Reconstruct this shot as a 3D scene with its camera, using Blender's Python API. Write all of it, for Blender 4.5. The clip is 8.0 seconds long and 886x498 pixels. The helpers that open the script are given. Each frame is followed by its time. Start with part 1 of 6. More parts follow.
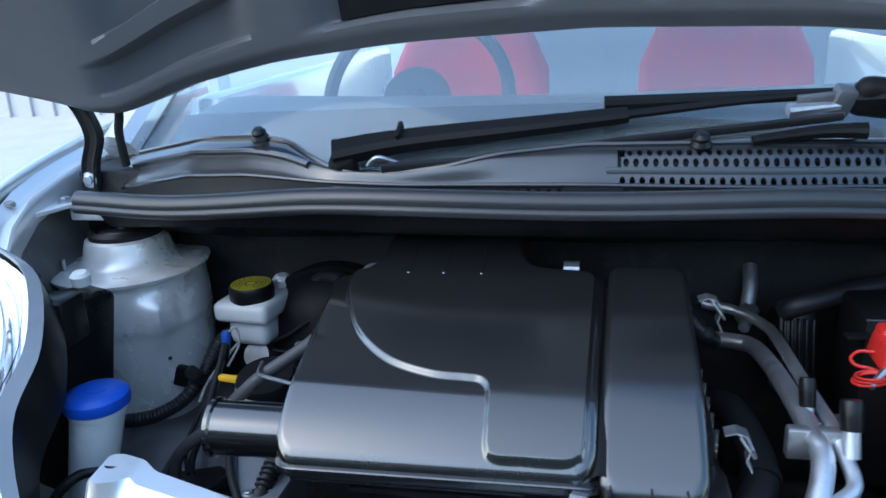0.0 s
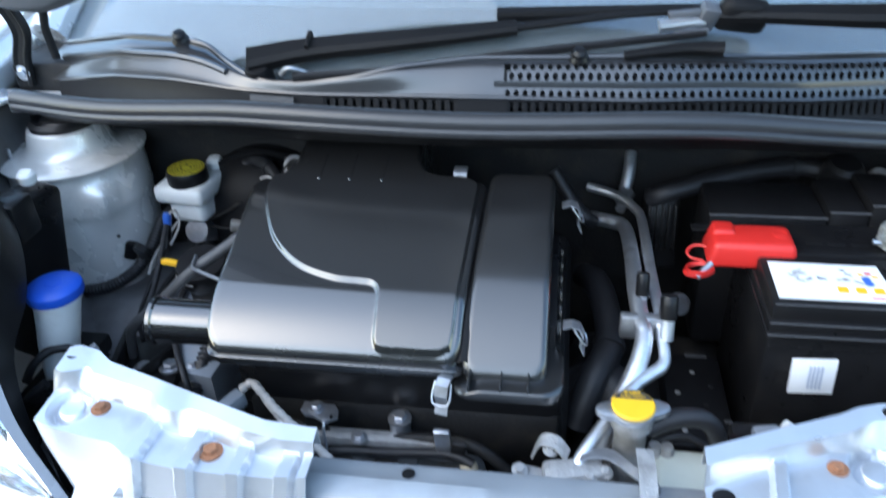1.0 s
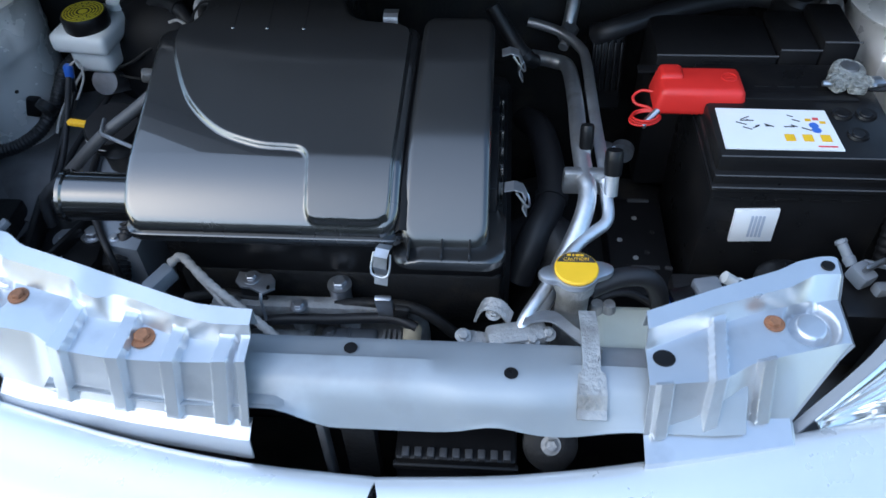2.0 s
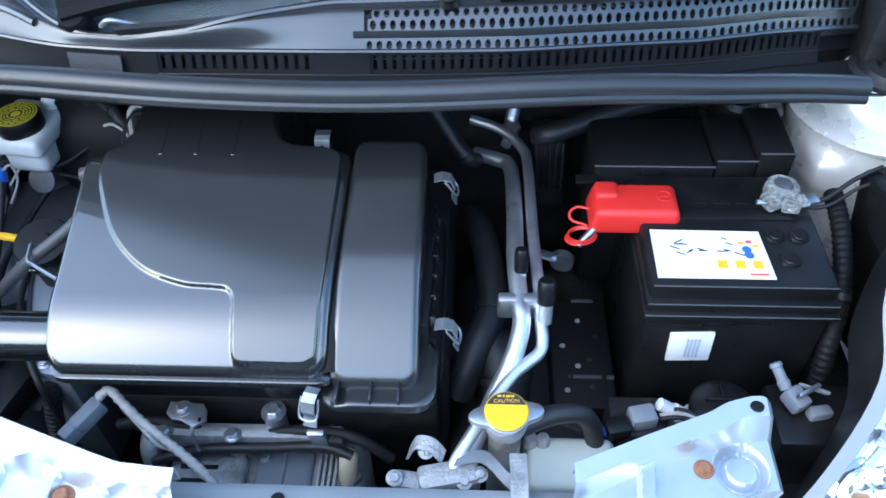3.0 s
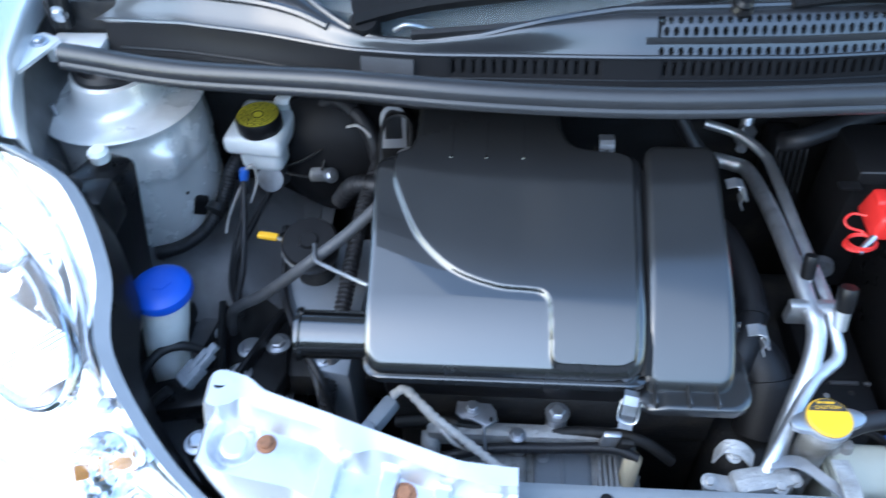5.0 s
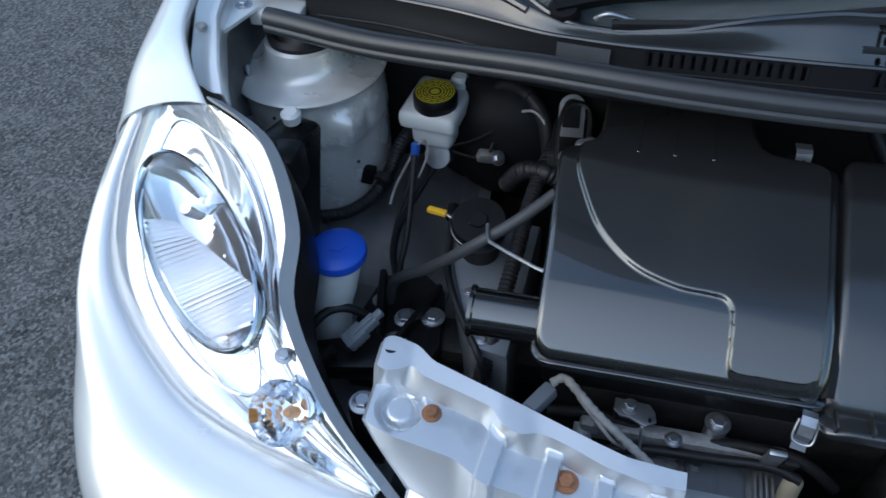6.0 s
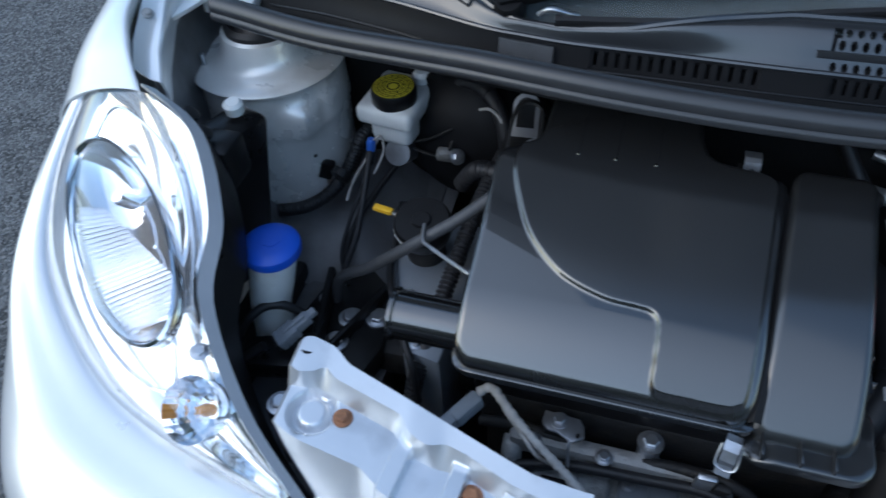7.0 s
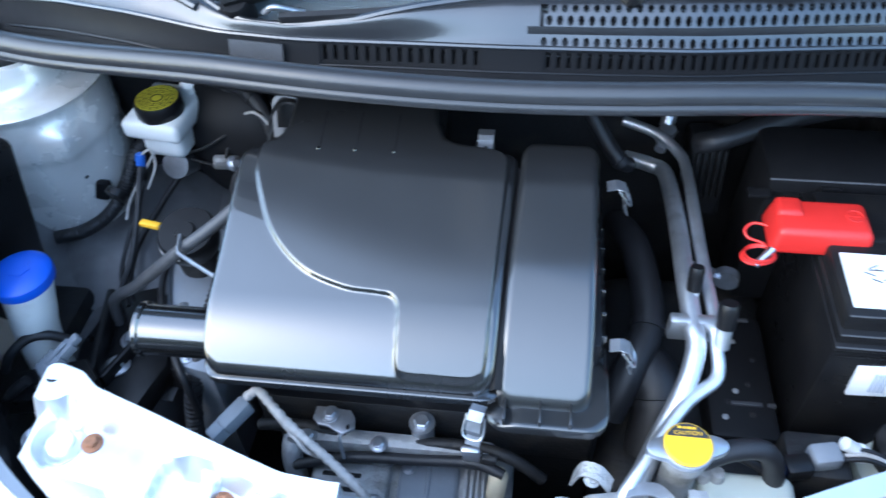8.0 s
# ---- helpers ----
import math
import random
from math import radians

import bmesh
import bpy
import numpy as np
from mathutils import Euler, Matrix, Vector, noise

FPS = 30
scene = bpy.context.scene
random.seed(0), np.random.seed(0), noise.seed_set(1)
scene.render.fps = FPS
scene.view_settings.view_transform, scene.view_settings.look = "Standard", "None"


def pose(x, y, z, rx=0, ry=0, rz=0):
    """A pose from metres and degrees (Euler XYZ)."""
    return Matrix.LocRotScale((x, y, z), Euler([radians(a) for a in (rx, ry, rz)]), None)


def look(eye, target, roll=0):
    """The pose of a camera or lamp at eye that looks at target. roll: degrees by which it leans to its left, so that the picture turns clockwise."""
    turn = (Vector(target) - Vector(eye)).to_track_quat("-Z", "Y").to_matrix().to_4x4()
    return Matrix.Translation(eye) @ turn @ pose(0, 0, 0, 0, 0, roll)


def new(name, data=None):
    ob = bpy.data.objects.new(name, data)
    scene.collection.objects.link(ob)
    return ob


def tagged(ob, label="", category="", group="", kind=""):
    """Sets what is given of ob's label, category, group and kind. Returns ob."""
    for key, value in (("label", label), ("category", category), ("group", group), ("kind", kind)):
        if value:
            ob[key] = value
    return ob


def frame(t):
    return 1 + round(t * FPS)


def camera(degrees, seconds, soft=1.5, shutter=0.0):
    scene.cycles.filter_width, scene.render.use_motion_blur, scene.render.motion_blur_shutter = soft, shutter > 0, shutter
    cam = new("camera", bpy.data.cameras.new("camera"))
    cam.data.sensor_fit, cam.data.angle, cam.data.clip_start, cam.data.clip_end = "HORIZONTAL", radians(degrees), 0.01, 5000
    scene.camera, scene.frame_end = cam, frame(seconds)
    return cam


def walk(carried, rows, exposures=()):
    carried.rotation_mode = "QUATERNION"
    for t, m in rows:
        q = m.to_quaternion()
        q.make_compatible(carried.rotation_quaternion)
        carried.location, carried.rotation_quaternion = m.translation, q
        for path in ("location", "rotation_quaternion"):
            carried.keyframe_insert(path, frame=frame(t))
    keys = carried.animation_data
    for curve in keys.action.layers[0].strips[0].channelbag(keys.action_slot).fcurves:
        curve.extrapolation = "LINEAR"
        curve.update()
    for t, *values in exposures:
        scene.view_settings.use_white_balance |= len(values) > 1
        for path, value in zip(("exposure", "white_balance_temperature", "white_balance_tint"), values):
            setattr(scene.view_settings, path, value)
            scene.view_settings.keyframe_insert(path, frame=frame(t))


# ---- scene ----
cam = camera(59.2, 8.0, shutter=0.4)
PATH = [
    (0, (0.016, 0.011, 1.152), (-0.372, 1.873, 0.535), -3.0),
    (0.2, (0.036, 0.01, 1.192), (-0.357, 1.835, 0.504), -3.1),
    (0.5, (0.074, -0.009, 1.239), (-0.302, 1.755, 0.376), -3.1),
    (0.7, (0.095, -0.021, 1.28), (-0.252, 1.702, 0.319), -3.0),
    (1, (0.11, -0.042, 1.306), (-0.18, 1.618, 0.229), -2.8),
    (1.2, (0.109, -0.045, 1.312), (-0.121, 1.544, 0.12), -2.8),
    (2.3, (0.108, 0.076, 1.323), (-0.011, 1.433, -0.141), -1.9),
    (2.5, (0.123, 0.11, 1.349), (0.005, 1.471, -0.111), -1.9),
    (2.7, (0.132, 0.127, 1.376), (0.031, 1.497, -0.075), -1.6),
    (3, (0.156, 0.132, 1.402), (0.077, 1.509, -0.046), -1.5),
    (3.2, (0.159, 0.139, 1.407), (0.102, 1.513, -0.043), -1.8),
    (3.5, (0.114, 0.146, 1.417), (0.08, 1.52, -0.036), -1.7),
    (3.7, (0.079, 0.148, 1.425), (0.046, 1.525, -0.018), -1.9),
    (4, (0.044, 0.139, 1.445), (0.015, 1.514, -0.008), -1.9),
    (4.2, (0.016, 0.136, 1.441), (-0.015, 1.513, -0.01), -1.9),
    (4.5, (-0.053, 0.133, 1.436), (-0.103, 1.504, -0.019), -2.1),
    (4.7, (-0.088, 0.128, 1.43), (-0.147, 1.5, -0.022), -1.9),
    (5, (-0.133, 0.117, 1.421), (-0.259, 1.484, -0.034), -2.2),
    (5.2, (-0.159, 0.104, 1.414), (-0.336, 1.467, -0.039), -2.5),
    (6.3, (-0.214, 0.099, 1.425), (-0.636, 1.391, -0.042), -3.7),
    (6.5, (-0.202, 0.106, 1.419), (-0.641, 1.396, -0.045), -3.6),
    (6.8, (-0.154, 0.125, 1.406), (-0.621, 1.415, -0.052), -4.0),
    (7, (-0.111, 0.149, 1.398), (-0.573, 1.431, -0.066), -4.2),
    (7.2, (-0.078, 0.163, 1.396), (-0.51, 1.446, -0.069), -4.1),
    (7.5, (-0.024, 0.171, 1.397), (-0.401, 1.472, -0.075), -4.1),
    (7.7, (0.007, 0.17, 1.39), (-0.304, 1.49, -0.078), -3.5),
    (8, (0.04, 0.172, 1.387), (-0.177, 1.512, -0.082), -3.0),
]
EXPOSURES = [(t, e + 1.52, k + 500, 5) for t, e, k in (
    (0.0, -0.1, 5350), (0.5, 0.5, 5700), (1.2, 0.5, 5850), (2.3, -0.23, 5400), (3.0, 0.6, 5250), (3.5, 0.65, 5200), (4.5, 0.7, 5350), (5.2, 0.7, 5450), (6.3, -0.9, 5900), (7.0, -0.55, 5600), (7.5, 0.3, 5450), (8.0, 0.9, 5250),
)]
walk(cam, [(t, look(eye, target, roll)) for t, eye, target, roll in PATH], EXPOSURES)

# ---- world and sun ----
SUN_ELEVATION, SUN_ROTATION = radians(40), radians(226)
world = bpy.data.worlds.new("sky")
scene.world = world
world.use_nodes = True
wn = world.node_tree.nodes
sky = wn.new("ShaderNodeTexSky")
sky.sky_type, sky.sun_disc = "NISHITA", False
sky.sun_elevation, sky.sun_rotation = SUN_ELEVATION, SUN_ROTATION
sky.air_density, sky.dust_density, sky.ozone_density = 1.3, 1.0, 2.0
world.node_tree.links.new(sky.outputs[0], wn["Background"].inputs[0])
wn["Background"].inputs[1].default_value = 0.15
sun = new("sun", bpy.data.lights.new("sun", "SUN"))
sun.data.energy, sun.data.angle, sun.data.color = 0.44, radians(110), (1.0, 0.95, 0.88)
sun.rotation_euler = (Vector((0, 0, 0)) - Vector((math.sin(SUN_ROTATION) * math.cos(SUN_ELEVATION), math.cos(SUN_ROTATION) * math.cos(SUN_ELEVATION), math.sin(SUN_ELEVATION)))).to_track_quat("-Z", "Y").to_euler()


# ---- materials ----
def material(name, colour, rough=0.5, metal=0.0, vary=0.15, grain=60.0, bump=0.0, bump_scale=300.0, dirt=None, dirt_amount=0.0, coat=0.0, speckle=0.0, gloss=0.5, coat_ior=1.5, coat_rough=0.04):
    """A surface with two scales of variation, relief, and an optional film of dirt in patches."""
    m = bpy.data.materials.new(name)
    m.use_nodes = True
    nt, b = m.node_tree, m.node_tree.nodes["Principled BSDF"]
    n, link = nt.nodes.new, nt.links.new
    co = n("ShaderNodeTexCoord")
    big, fine = n("ShaderNodeTexNoise"), n("ShaderNodeTexNoise")
    big.inputs["Scale"].default_value, big.inputs["Detail"].default_value = grain * 0.15, 5
    fine.inputs["Scale"].default_value, fine.inputs["Detail"].default_value = grain, 4
    mixn = n("ShaderNodeMath")
    mixn.operation = "MULTIPLY_ADD"
    mixn.inputs[1].default_value = 0.6
    half = n("ShaderNodeMath")
    half.operation, half.inputs[1].default_value = "MULTIPLY", 0.4
    for t in (big, fine):
        link(co.outputs["Object"], t.inputs["Vector"])
    link(fine.outputs["Fac"], half.inputs[0])
    link(big.outputs["Fac"], mixn.inputs[0])
    link(half.outputs[0], mixn.inputs[2])
    ramp = n("ShaderNodeValToRGB")
    lo, hi = ramp.color_ramp.elements
    lo.position, hi.position = 0.3, 0.7
    lo.color = (*[c * (1 - vary) for c in colour], 1)
    hi.color = (*[min(1, c * (1 + vary)) for c in colour], 1)
    link(mixn.outputs[0], ramp.inputs["Fac"])
    out = ramp.outputs["Color"]
    rv = n("ShaderNodeMapRange")
    rv.inputs[1].default_value, rv.inputs[2].default_value = 0.3, 0.7
    rv.inputs[3].default_value, rv.inputs[4].default_value = max(0.02, rough * 0.85), min(1, rough * 1.15)
    link(mixn.outputs[0], rv.inputs[0])
    rough_out = rv.outputs[0]
    if dirt_amount:
        spots, gate, mix = n("ShaderNodeTexNoise"), n("ShaderNodeMapRange"), n("ShaderNodeMix")
        spots.inputs["Scale"].default_value, spots.inputs["Detail"].default_value = grain * 0.35, 8
        link(co.outputs["Object"], spots.inputs["Vector"])
        gate.inputs[1].default_value, gate.inputs[2].default_value = 0.62 - 0.25 * dirt_amount, 0.78 - 0.15 * dirt_amount
        gate.inputs[4].default_value = min(1.0, 0.45 + 0.5 * dirt_amount)
        link(spots.outputs["Fac"], gate.inputs[0])
        mix.data_type = "RGBA"
        link(gate.outputs[0], mix.inputs["Factor"])
        link(out, mix.inputs[6])
        mix.inputs[7].default_value = (*dirt, 1)
        out = mix.outputs[2]
    if speckle:
        vor, gate2, mix2 = n("ShaderNodeTexVoronoi"), n("ShaderNodeMapRange"), n("ShaderNodeMix")
        vor.inputs["Scale"].default_value = 130
        link(co.outputs["Object"], vor.inputs["Vector"])
        gate2.inputs[1].default_value, gate2.inputs[2].default_value = 0.35, 1.0
        gate2.inputs[4].default_value = speckle
        link(vor.outputs["Color"], gate2.inputs[0])
        mix2.data_type = "RGBA"
        link(gate2.outputs[0], mix2.inputs["Factor"])
        link(out, mix2.inputs[6])
        mix2.inputs[7].default_value = (*[min(1, c * 4) for c in colour], 1)
        out = mix2.outputs[2]
    link(out, b.inputs["Base Color"])
    link(rough_out, b.inputs["Roughness"])
    b.inputs["Metallic"].default_value = metal
    b.inputs["Specular IOR Level"].default_value = gloss
    b.inputs["Coat IOR"].default_value = coat_ior
    b.inputs["Coat Weight"].default_value, b.inputs["Coat Roughness"].default_value = coat, coat_rough
    if bump:
        bn, bt = n("ShaderNodeBump"), n("ShaderNodeTexNoise")
        bt.inputs["Scale"].default_value, bt.inputs["Detail"].default_value = bump_scale, 5
        link(co.outputs["Object"], bt.inputs["Vector"])
        bn.inputs["Strength"].default_value, bn.inputs["Distance"].default_value = bump, 0.002 if bump < 1 else 0.008
        link(bt.outputs["Fac"], bn.inputs["Height"])
        link(bn.outputs[0], b.inputs["Normal"])
    return m


def glass(name, tint, rough=0.0, ior=1.45, clear=1.0):
    m = bpy.data.materials.new(name)
    m.use_nodes = True
    b = m.node_tree.nodes["Principled BSDF"]
    b.inputs["Base Color"].default_value = (*tint, 1)
    b.inputs["Roughness"].default_value, b.inputs["IOR"].default_value = rough, ior
    b.inputs["Transmission Weight"].default_value = clear
    return m


ASPHALT = material("asphalt", (0.060, 0.060, 0.060), 0.85, vary=0.85, grain=70, bump=1.6, bump_scale=75, dirt=(0.12, 0.118, 0.115), dirt_amount=0.3, speckle=0.9)
PAINT = material("silver_paint", (0.80, 0.815, 0.83), 0.30, metal=0.45, vary=0.015, grain=40, coat=1.0)
PRIMER = material("inner_silver_paint", (0.86, 0.845, 0.82), 0.28, metal=0.28, vary=0.08, grain=30, coat=0.3, dirt=(0.34, 0.31, 0.28), dirt_amount=0.2)
STEEL_PANEL = material("galvanised_panel", (0.66, 0.68, 0.71), 0.31, metal=0.72, vary=0.06, grain=40, dirt=(0.3, 0.31, 0.33), dirt_amount=0.12)
SUPPORT = material("grey_support", (0.34, 0.37, 0.40), 0.4, metal=0.3, vary=0.08, grain=30, dirt=(0.2, 0.2, 0.2), dirt_amount=0.2)
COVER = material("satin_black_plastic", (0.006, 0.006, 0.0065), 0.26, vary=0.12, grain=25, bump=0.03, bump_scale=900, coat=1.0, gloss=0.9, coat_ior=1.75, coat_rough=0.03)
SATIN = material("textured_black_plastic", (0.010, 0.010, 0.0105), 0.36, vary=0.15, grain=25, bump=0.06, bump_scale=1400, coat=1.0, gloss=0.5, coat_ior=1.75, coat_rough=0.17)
BLACK = material("black_plastic", (0.010, 0.010, 0.011), 0.30, vary=0.25, grain=50, bump=0.10, bump_scale=500, dirt=(0.024, 0.022, 0.020), dirt_amount=0.25, gloss=0.28)
DARK = material("grimy_dark_metal", (0.016, 0.016, 0.017), 0.6, metal=0.3, vary=0.4, grain=60, bump=0.5, bump_scale=200, dirt=(0.06, 0.05, 0.04), dirt_amount=0.35)
RUBBER = material("black_rubber", (0.014, 0.014, 0.016), 0.5, vary=0.2, grain=60, bump=0.1)
COWL = material("grey_black_plastic", (0.018, 0.019, 0.022), 0.34, vary=0.12, grain=30, bump=0.04, bump_scale=900, coat=1.0, gloss=0.6, coat_ior=1.55, coat_rough=0.16)
ALU = material("brushed_aluminium", (0.72, 0.74, 0.77), 0.45, metal=0.95, vary=0.15, grain=80, bump=0.15, dirt=(0.25, 0.24, 0.22), dirt_amount=0.2)
CAST = material("cast_aluminium", (0.40, 0.40, 0.40), 0.6, metal=0.6, vary=0.3, grain=60, bump=0.8, bump_scale=250, dirt=(0.10, 0.085, 0.06), dirt_amount=0.5)
ZINC = material("zinc_plate", (0.50, 0.52, 0.56), 0.35, metal=0.9, vary=0.2, grain=120, dirt=(0.3, 0.28, 0.25), dirt_amount=0.25)
RUST = material("rusty_bolt", (0.32, 0.15, 0.08), 0.8, metal=0.3, vary=0.4, grain=300, bump=0.6)
BLUE = material("blue_plastic", (0.016, 0.085, 0.52), 0.36, vary=0.08, grain=40)
WHITE_PLASTIC = material("milky_plastic", (0.72, 0.74, 0.74), 0.42, vary=0.06, grain=40, dirt=(0.4, 0.38, 0.33), dirt_amount=0.2)
TANK = material("greenish_milky_plastic", (0.5, 0.53, 0.47), 0.45, vary=0.1, grain=40, dirt=(0.25, 0.25, 0.2), dirt_amount=0.3)
RED = material("red_plastic", (0.62, 0.025, 0.02), 0.42, vary=0.12, grain=40, bump=0.08)
YELLOW = material("yellow_paint", (0.85, 0.50, 0.02), 0.5, vary=0.06, grain=60)
YELLOW_TAG = material("orange_yellow_plastic", (0.9, 0.5, 0.03), 0.4, vary=0.1)
YELLOW_INK = material("yellow_ink", (0.55, 0.48, 0.04), 0.5)
PAPER = material("white_label", (0.82, 0.84, 0.86), 0.4, vary=0.04, grain=30)
INK = material("black_ink", (0.03, 0.03, 0.035), 0.5)
BLUE_INK = material("blue_ink", (0.05, 0.15, 0.55), 0.5)
RED_INK = material("red_ink", (0.7, 0.08, 0.08), 0.5)
GREY_INK = material("grey_ink", (0.45, 0.5, 0.6), 0.5)
CHROME = material("chrome", (0.85, 0.87, 0.9), 0.08, metal=1.0, vary=0.03)
LENS = glass("clear_lens", (0.97, 0.985, 1.0))
FLUTED = material("fluted_reflector", (0.62, 0.65, 0.70), 0.16, metal=0.9, vary=0.04)
BEZEL = material("bright_lamp_chrome", (0.93, 0.94, 0.95), 0.10, metal=0.95, vary=0.02)
SEALER = material("sealing_rubber", (0.026, 0.027, 0.030), 0.40, vary=0.15, grain=40, bump=0.05, coat=0.3, gloss=0.5, coat_ior=1.5, coat_rough=0.2)
CONCRETE = material("pale_concrete", (0.66, 0.63, 0.60), 0.85, vary=0.15, grain=3, bump=0.3, bump_scale=60)
FACADE = material("pale_grey_cladding", (0.50, 0.51, 0.53), 0.5, vary=0.1, grain=4, bump=0.2, bump_scale=40)
AMBER = material("amber_bulb", (0.5, 0.22, 0.04), 0.3, vary=0.2)
# slight milkiness and high index imitate the sky veil reflected in the glass
SCREEN = glass("veiled_windscreen_glass", (0.80, 0.90, 0.95), ior=1.7, clear=0.94)
TAPE = material("grey_cloth_tape", (0.42, 0.40, 0.38), 0.8, vary=0.3, grain=150, bump=0.6, dirt=(0.2, 0.17, 0.14), dirt_amount=0.35)
BLUE_CONN = material("blue_connector", (0.03, 0.12, 0.5), 0.4)
GREY_PLASTIC = material("grey_connector_plastic", (0.22, 0.24, 0.27), 0.5, vary=0.1)
SEAT_RED = material("red_fabric", (0.55, 0.06, 0.075), 0.9, vary=0.2, grain=80, bump=0.5)
DASH = material("dashboard_plastic", (0.04, 0.045, 0.05), 0.55, vary=0.15, grain=40, bump=0.3)
SHIELD_LIGHT = material("pale_aluminium", (0.24, 0.26, 0.29), 0.38, metal=0.35, vary=0.12, grain=40, bump=0.15, dirt=(0.2, 0.18, 0.15), dirt_amount=0.25)
UNSEEN_WALL = material("dull_unseen_wall", (0.07, 0.075, 0.06), 0.9, vary=0.5, grain=6, bump=0.6, bump_scale=30)
GROOVE = material("matt_black_plastic", (0.006, 0.006, 0.007), 0.6, vary=0.2, gloss=0.25)
CREAM = material("cream_plastic", (0.55, 0.47, 0.33), 0.5, vary=0.2, dirt=(0.2, 0.16, 0.1), dirt_amount=0.3)
CORRODED = material("corroded_lead", (0.46, 0.47, 0.45), 0.5, metal=0.55, vary=0.5, grain=250, bump=1.0, bump_scale=400, dirt=(0.08, 0.08, 0.07), dirt_amount=0.5)
WIPER = material("matt_black_coating", (0.008, 0.008, 0.009), 0.55, vary=0.2, grain=60, bump=0.1, gloss=0.2)
HOSE = material("grey_bloomed_rubber", (0.055, 0.056, 0.060), 0.5, vary=0.2, grain=60, bump=0.2)
SHIELD = material("dull_aluminium", (0.15, 0.165, 0.19), 0.5, metal=0.5, vary=0.15, grain=40, bump=0.3, dirt=(0.1, 0.09, 0.08), dirt_amount=0.35)
# silver paint inside the bonnet, its colour darkened for the shade there
HOOD_INNER = material("shaded_inner_paint", (0.14, 0.143, 0.15), 0.45, metal=0.2, vary=0.1, grain=20, dirt=(0.12, 0.12, 0.12), dirt_amount=0.2)
# body paint low in the bay, darkened for shade, plus dirt patches
RAIL = material("shaded_dirty_rail_paint", (0.170, 0.170, 0.178), 0.45, metal=0.2, vary=0.2, grain=30, dirt=(0.04, 0.036, 0.03), dirt_amount=0.4)
LAMP_EDGE = material("pale_lamp_plastic", (0.24, 0.26, 0.29), 0.25, vary=0.08, grain=40)
# ---- helpers for building ----
CX = 0.011  # the car's middle line
flip = [False]


def thing(name, label, category, at, group="", kind=""):
    """A top-level thing: an empty at its base."""
    at = Vector(at)
    if flip[0]:
        at.x = 2 * CX - at.x
    ob = new(name)
    ob.location = at
    ob.empty_display_size = 0.02
    bpy.context.view_layer.update()
    return tagged(ob, label, category, group, kind)


def part(name, bm, mat, parent, label="", smooth=35):
    """Links a bmesh in world coordinates as one mesh under a thing or part."""
    if flip[0]:
        bmesh.ops.scale(bm, vec=(-1, 1, 1), verts=bm.verts)
        bmesh.ops.translate(bm, vec=(2 * CX, 0, 0), verts=bm.verts)
        bmesh.ops.reverse_faces(bm, faces=bm.faces)
    top = parent
    while top.parent:
        top = top.parent
    bmesh.ops.translate(bm, vec=-Vector(top.location), verts=bm.verts)
    me = bpy.data.meshes.new(name)
    lim = math.cos(radians(smooth))
    bm.normal_update()
    for f in bm.faces:
        f.smooth = True
    for e in bm.edges:
        if len(e.link_faces) == 2 and e.link_faces[0].normal.dot(e.link_faces[1].normal) < lim:
            e.smooth = False
    bm.to_mesh(me)
    bm.free()
    me.materials.append(mat)
    ob = new(name, me)
    ob.parent = parent
    return tagged(ob, label)


def spline(pts, n, closed=False):
    """Catmull-Rom curve through points, n steps per span."""
    p = [Vector(q) for q in pts]
    if len(p) < 3:
        return [p[0].lerp(p[-1], i / n) for i in range(n + 1)]
    out, m = [], len(p)
    spans = m if closed else m - 1
    for i in range(spans):
        if closed:
            a, b, c, d = p[(i - 1) % m], p[i], p[(i + 1) % m], p[(i + 2) % m]
        else:
            a, b, c, d = p[max(i - 1, 0)], p[i], p[i + 1], p[min(i + 2, m - 1)]
        for k in range(n):
            t = k / n
            out.append(0.5 * ((2 * b) + (c - a) * t + (2 * a - 5 * b + 4 * c - d) * t * t + (3 * b - a - 3 * c + d) * t ** 3))
    if not closed:
        out.append(p[-1].copy())
    return out


def grid(rows, closed=False, thick=0.0):
    """A sheet through rows of points; thick gives it a back."""
    bm = bmesh.new()
    vs = [[bm.verts.new(q) for q in r] for r in rows]
    w = len(rows[0])
    for i in range(len(rows) - 1):
        for j in range(w if closed else w - 1):
            k = (j + 1) % w
            try:
                bm.faces.new((vs[i][j], vs[i][k], vs[i + 1][k], vs[i + 1][j]))
            except ValueError:
                pass
    bmesh.ops.recalc_face_normals(bm, faces=bm.faces)
    if thick:
        bmesh.ops.solidify(bm, geom=bm.faces[:], thickness=thick)
    return bm


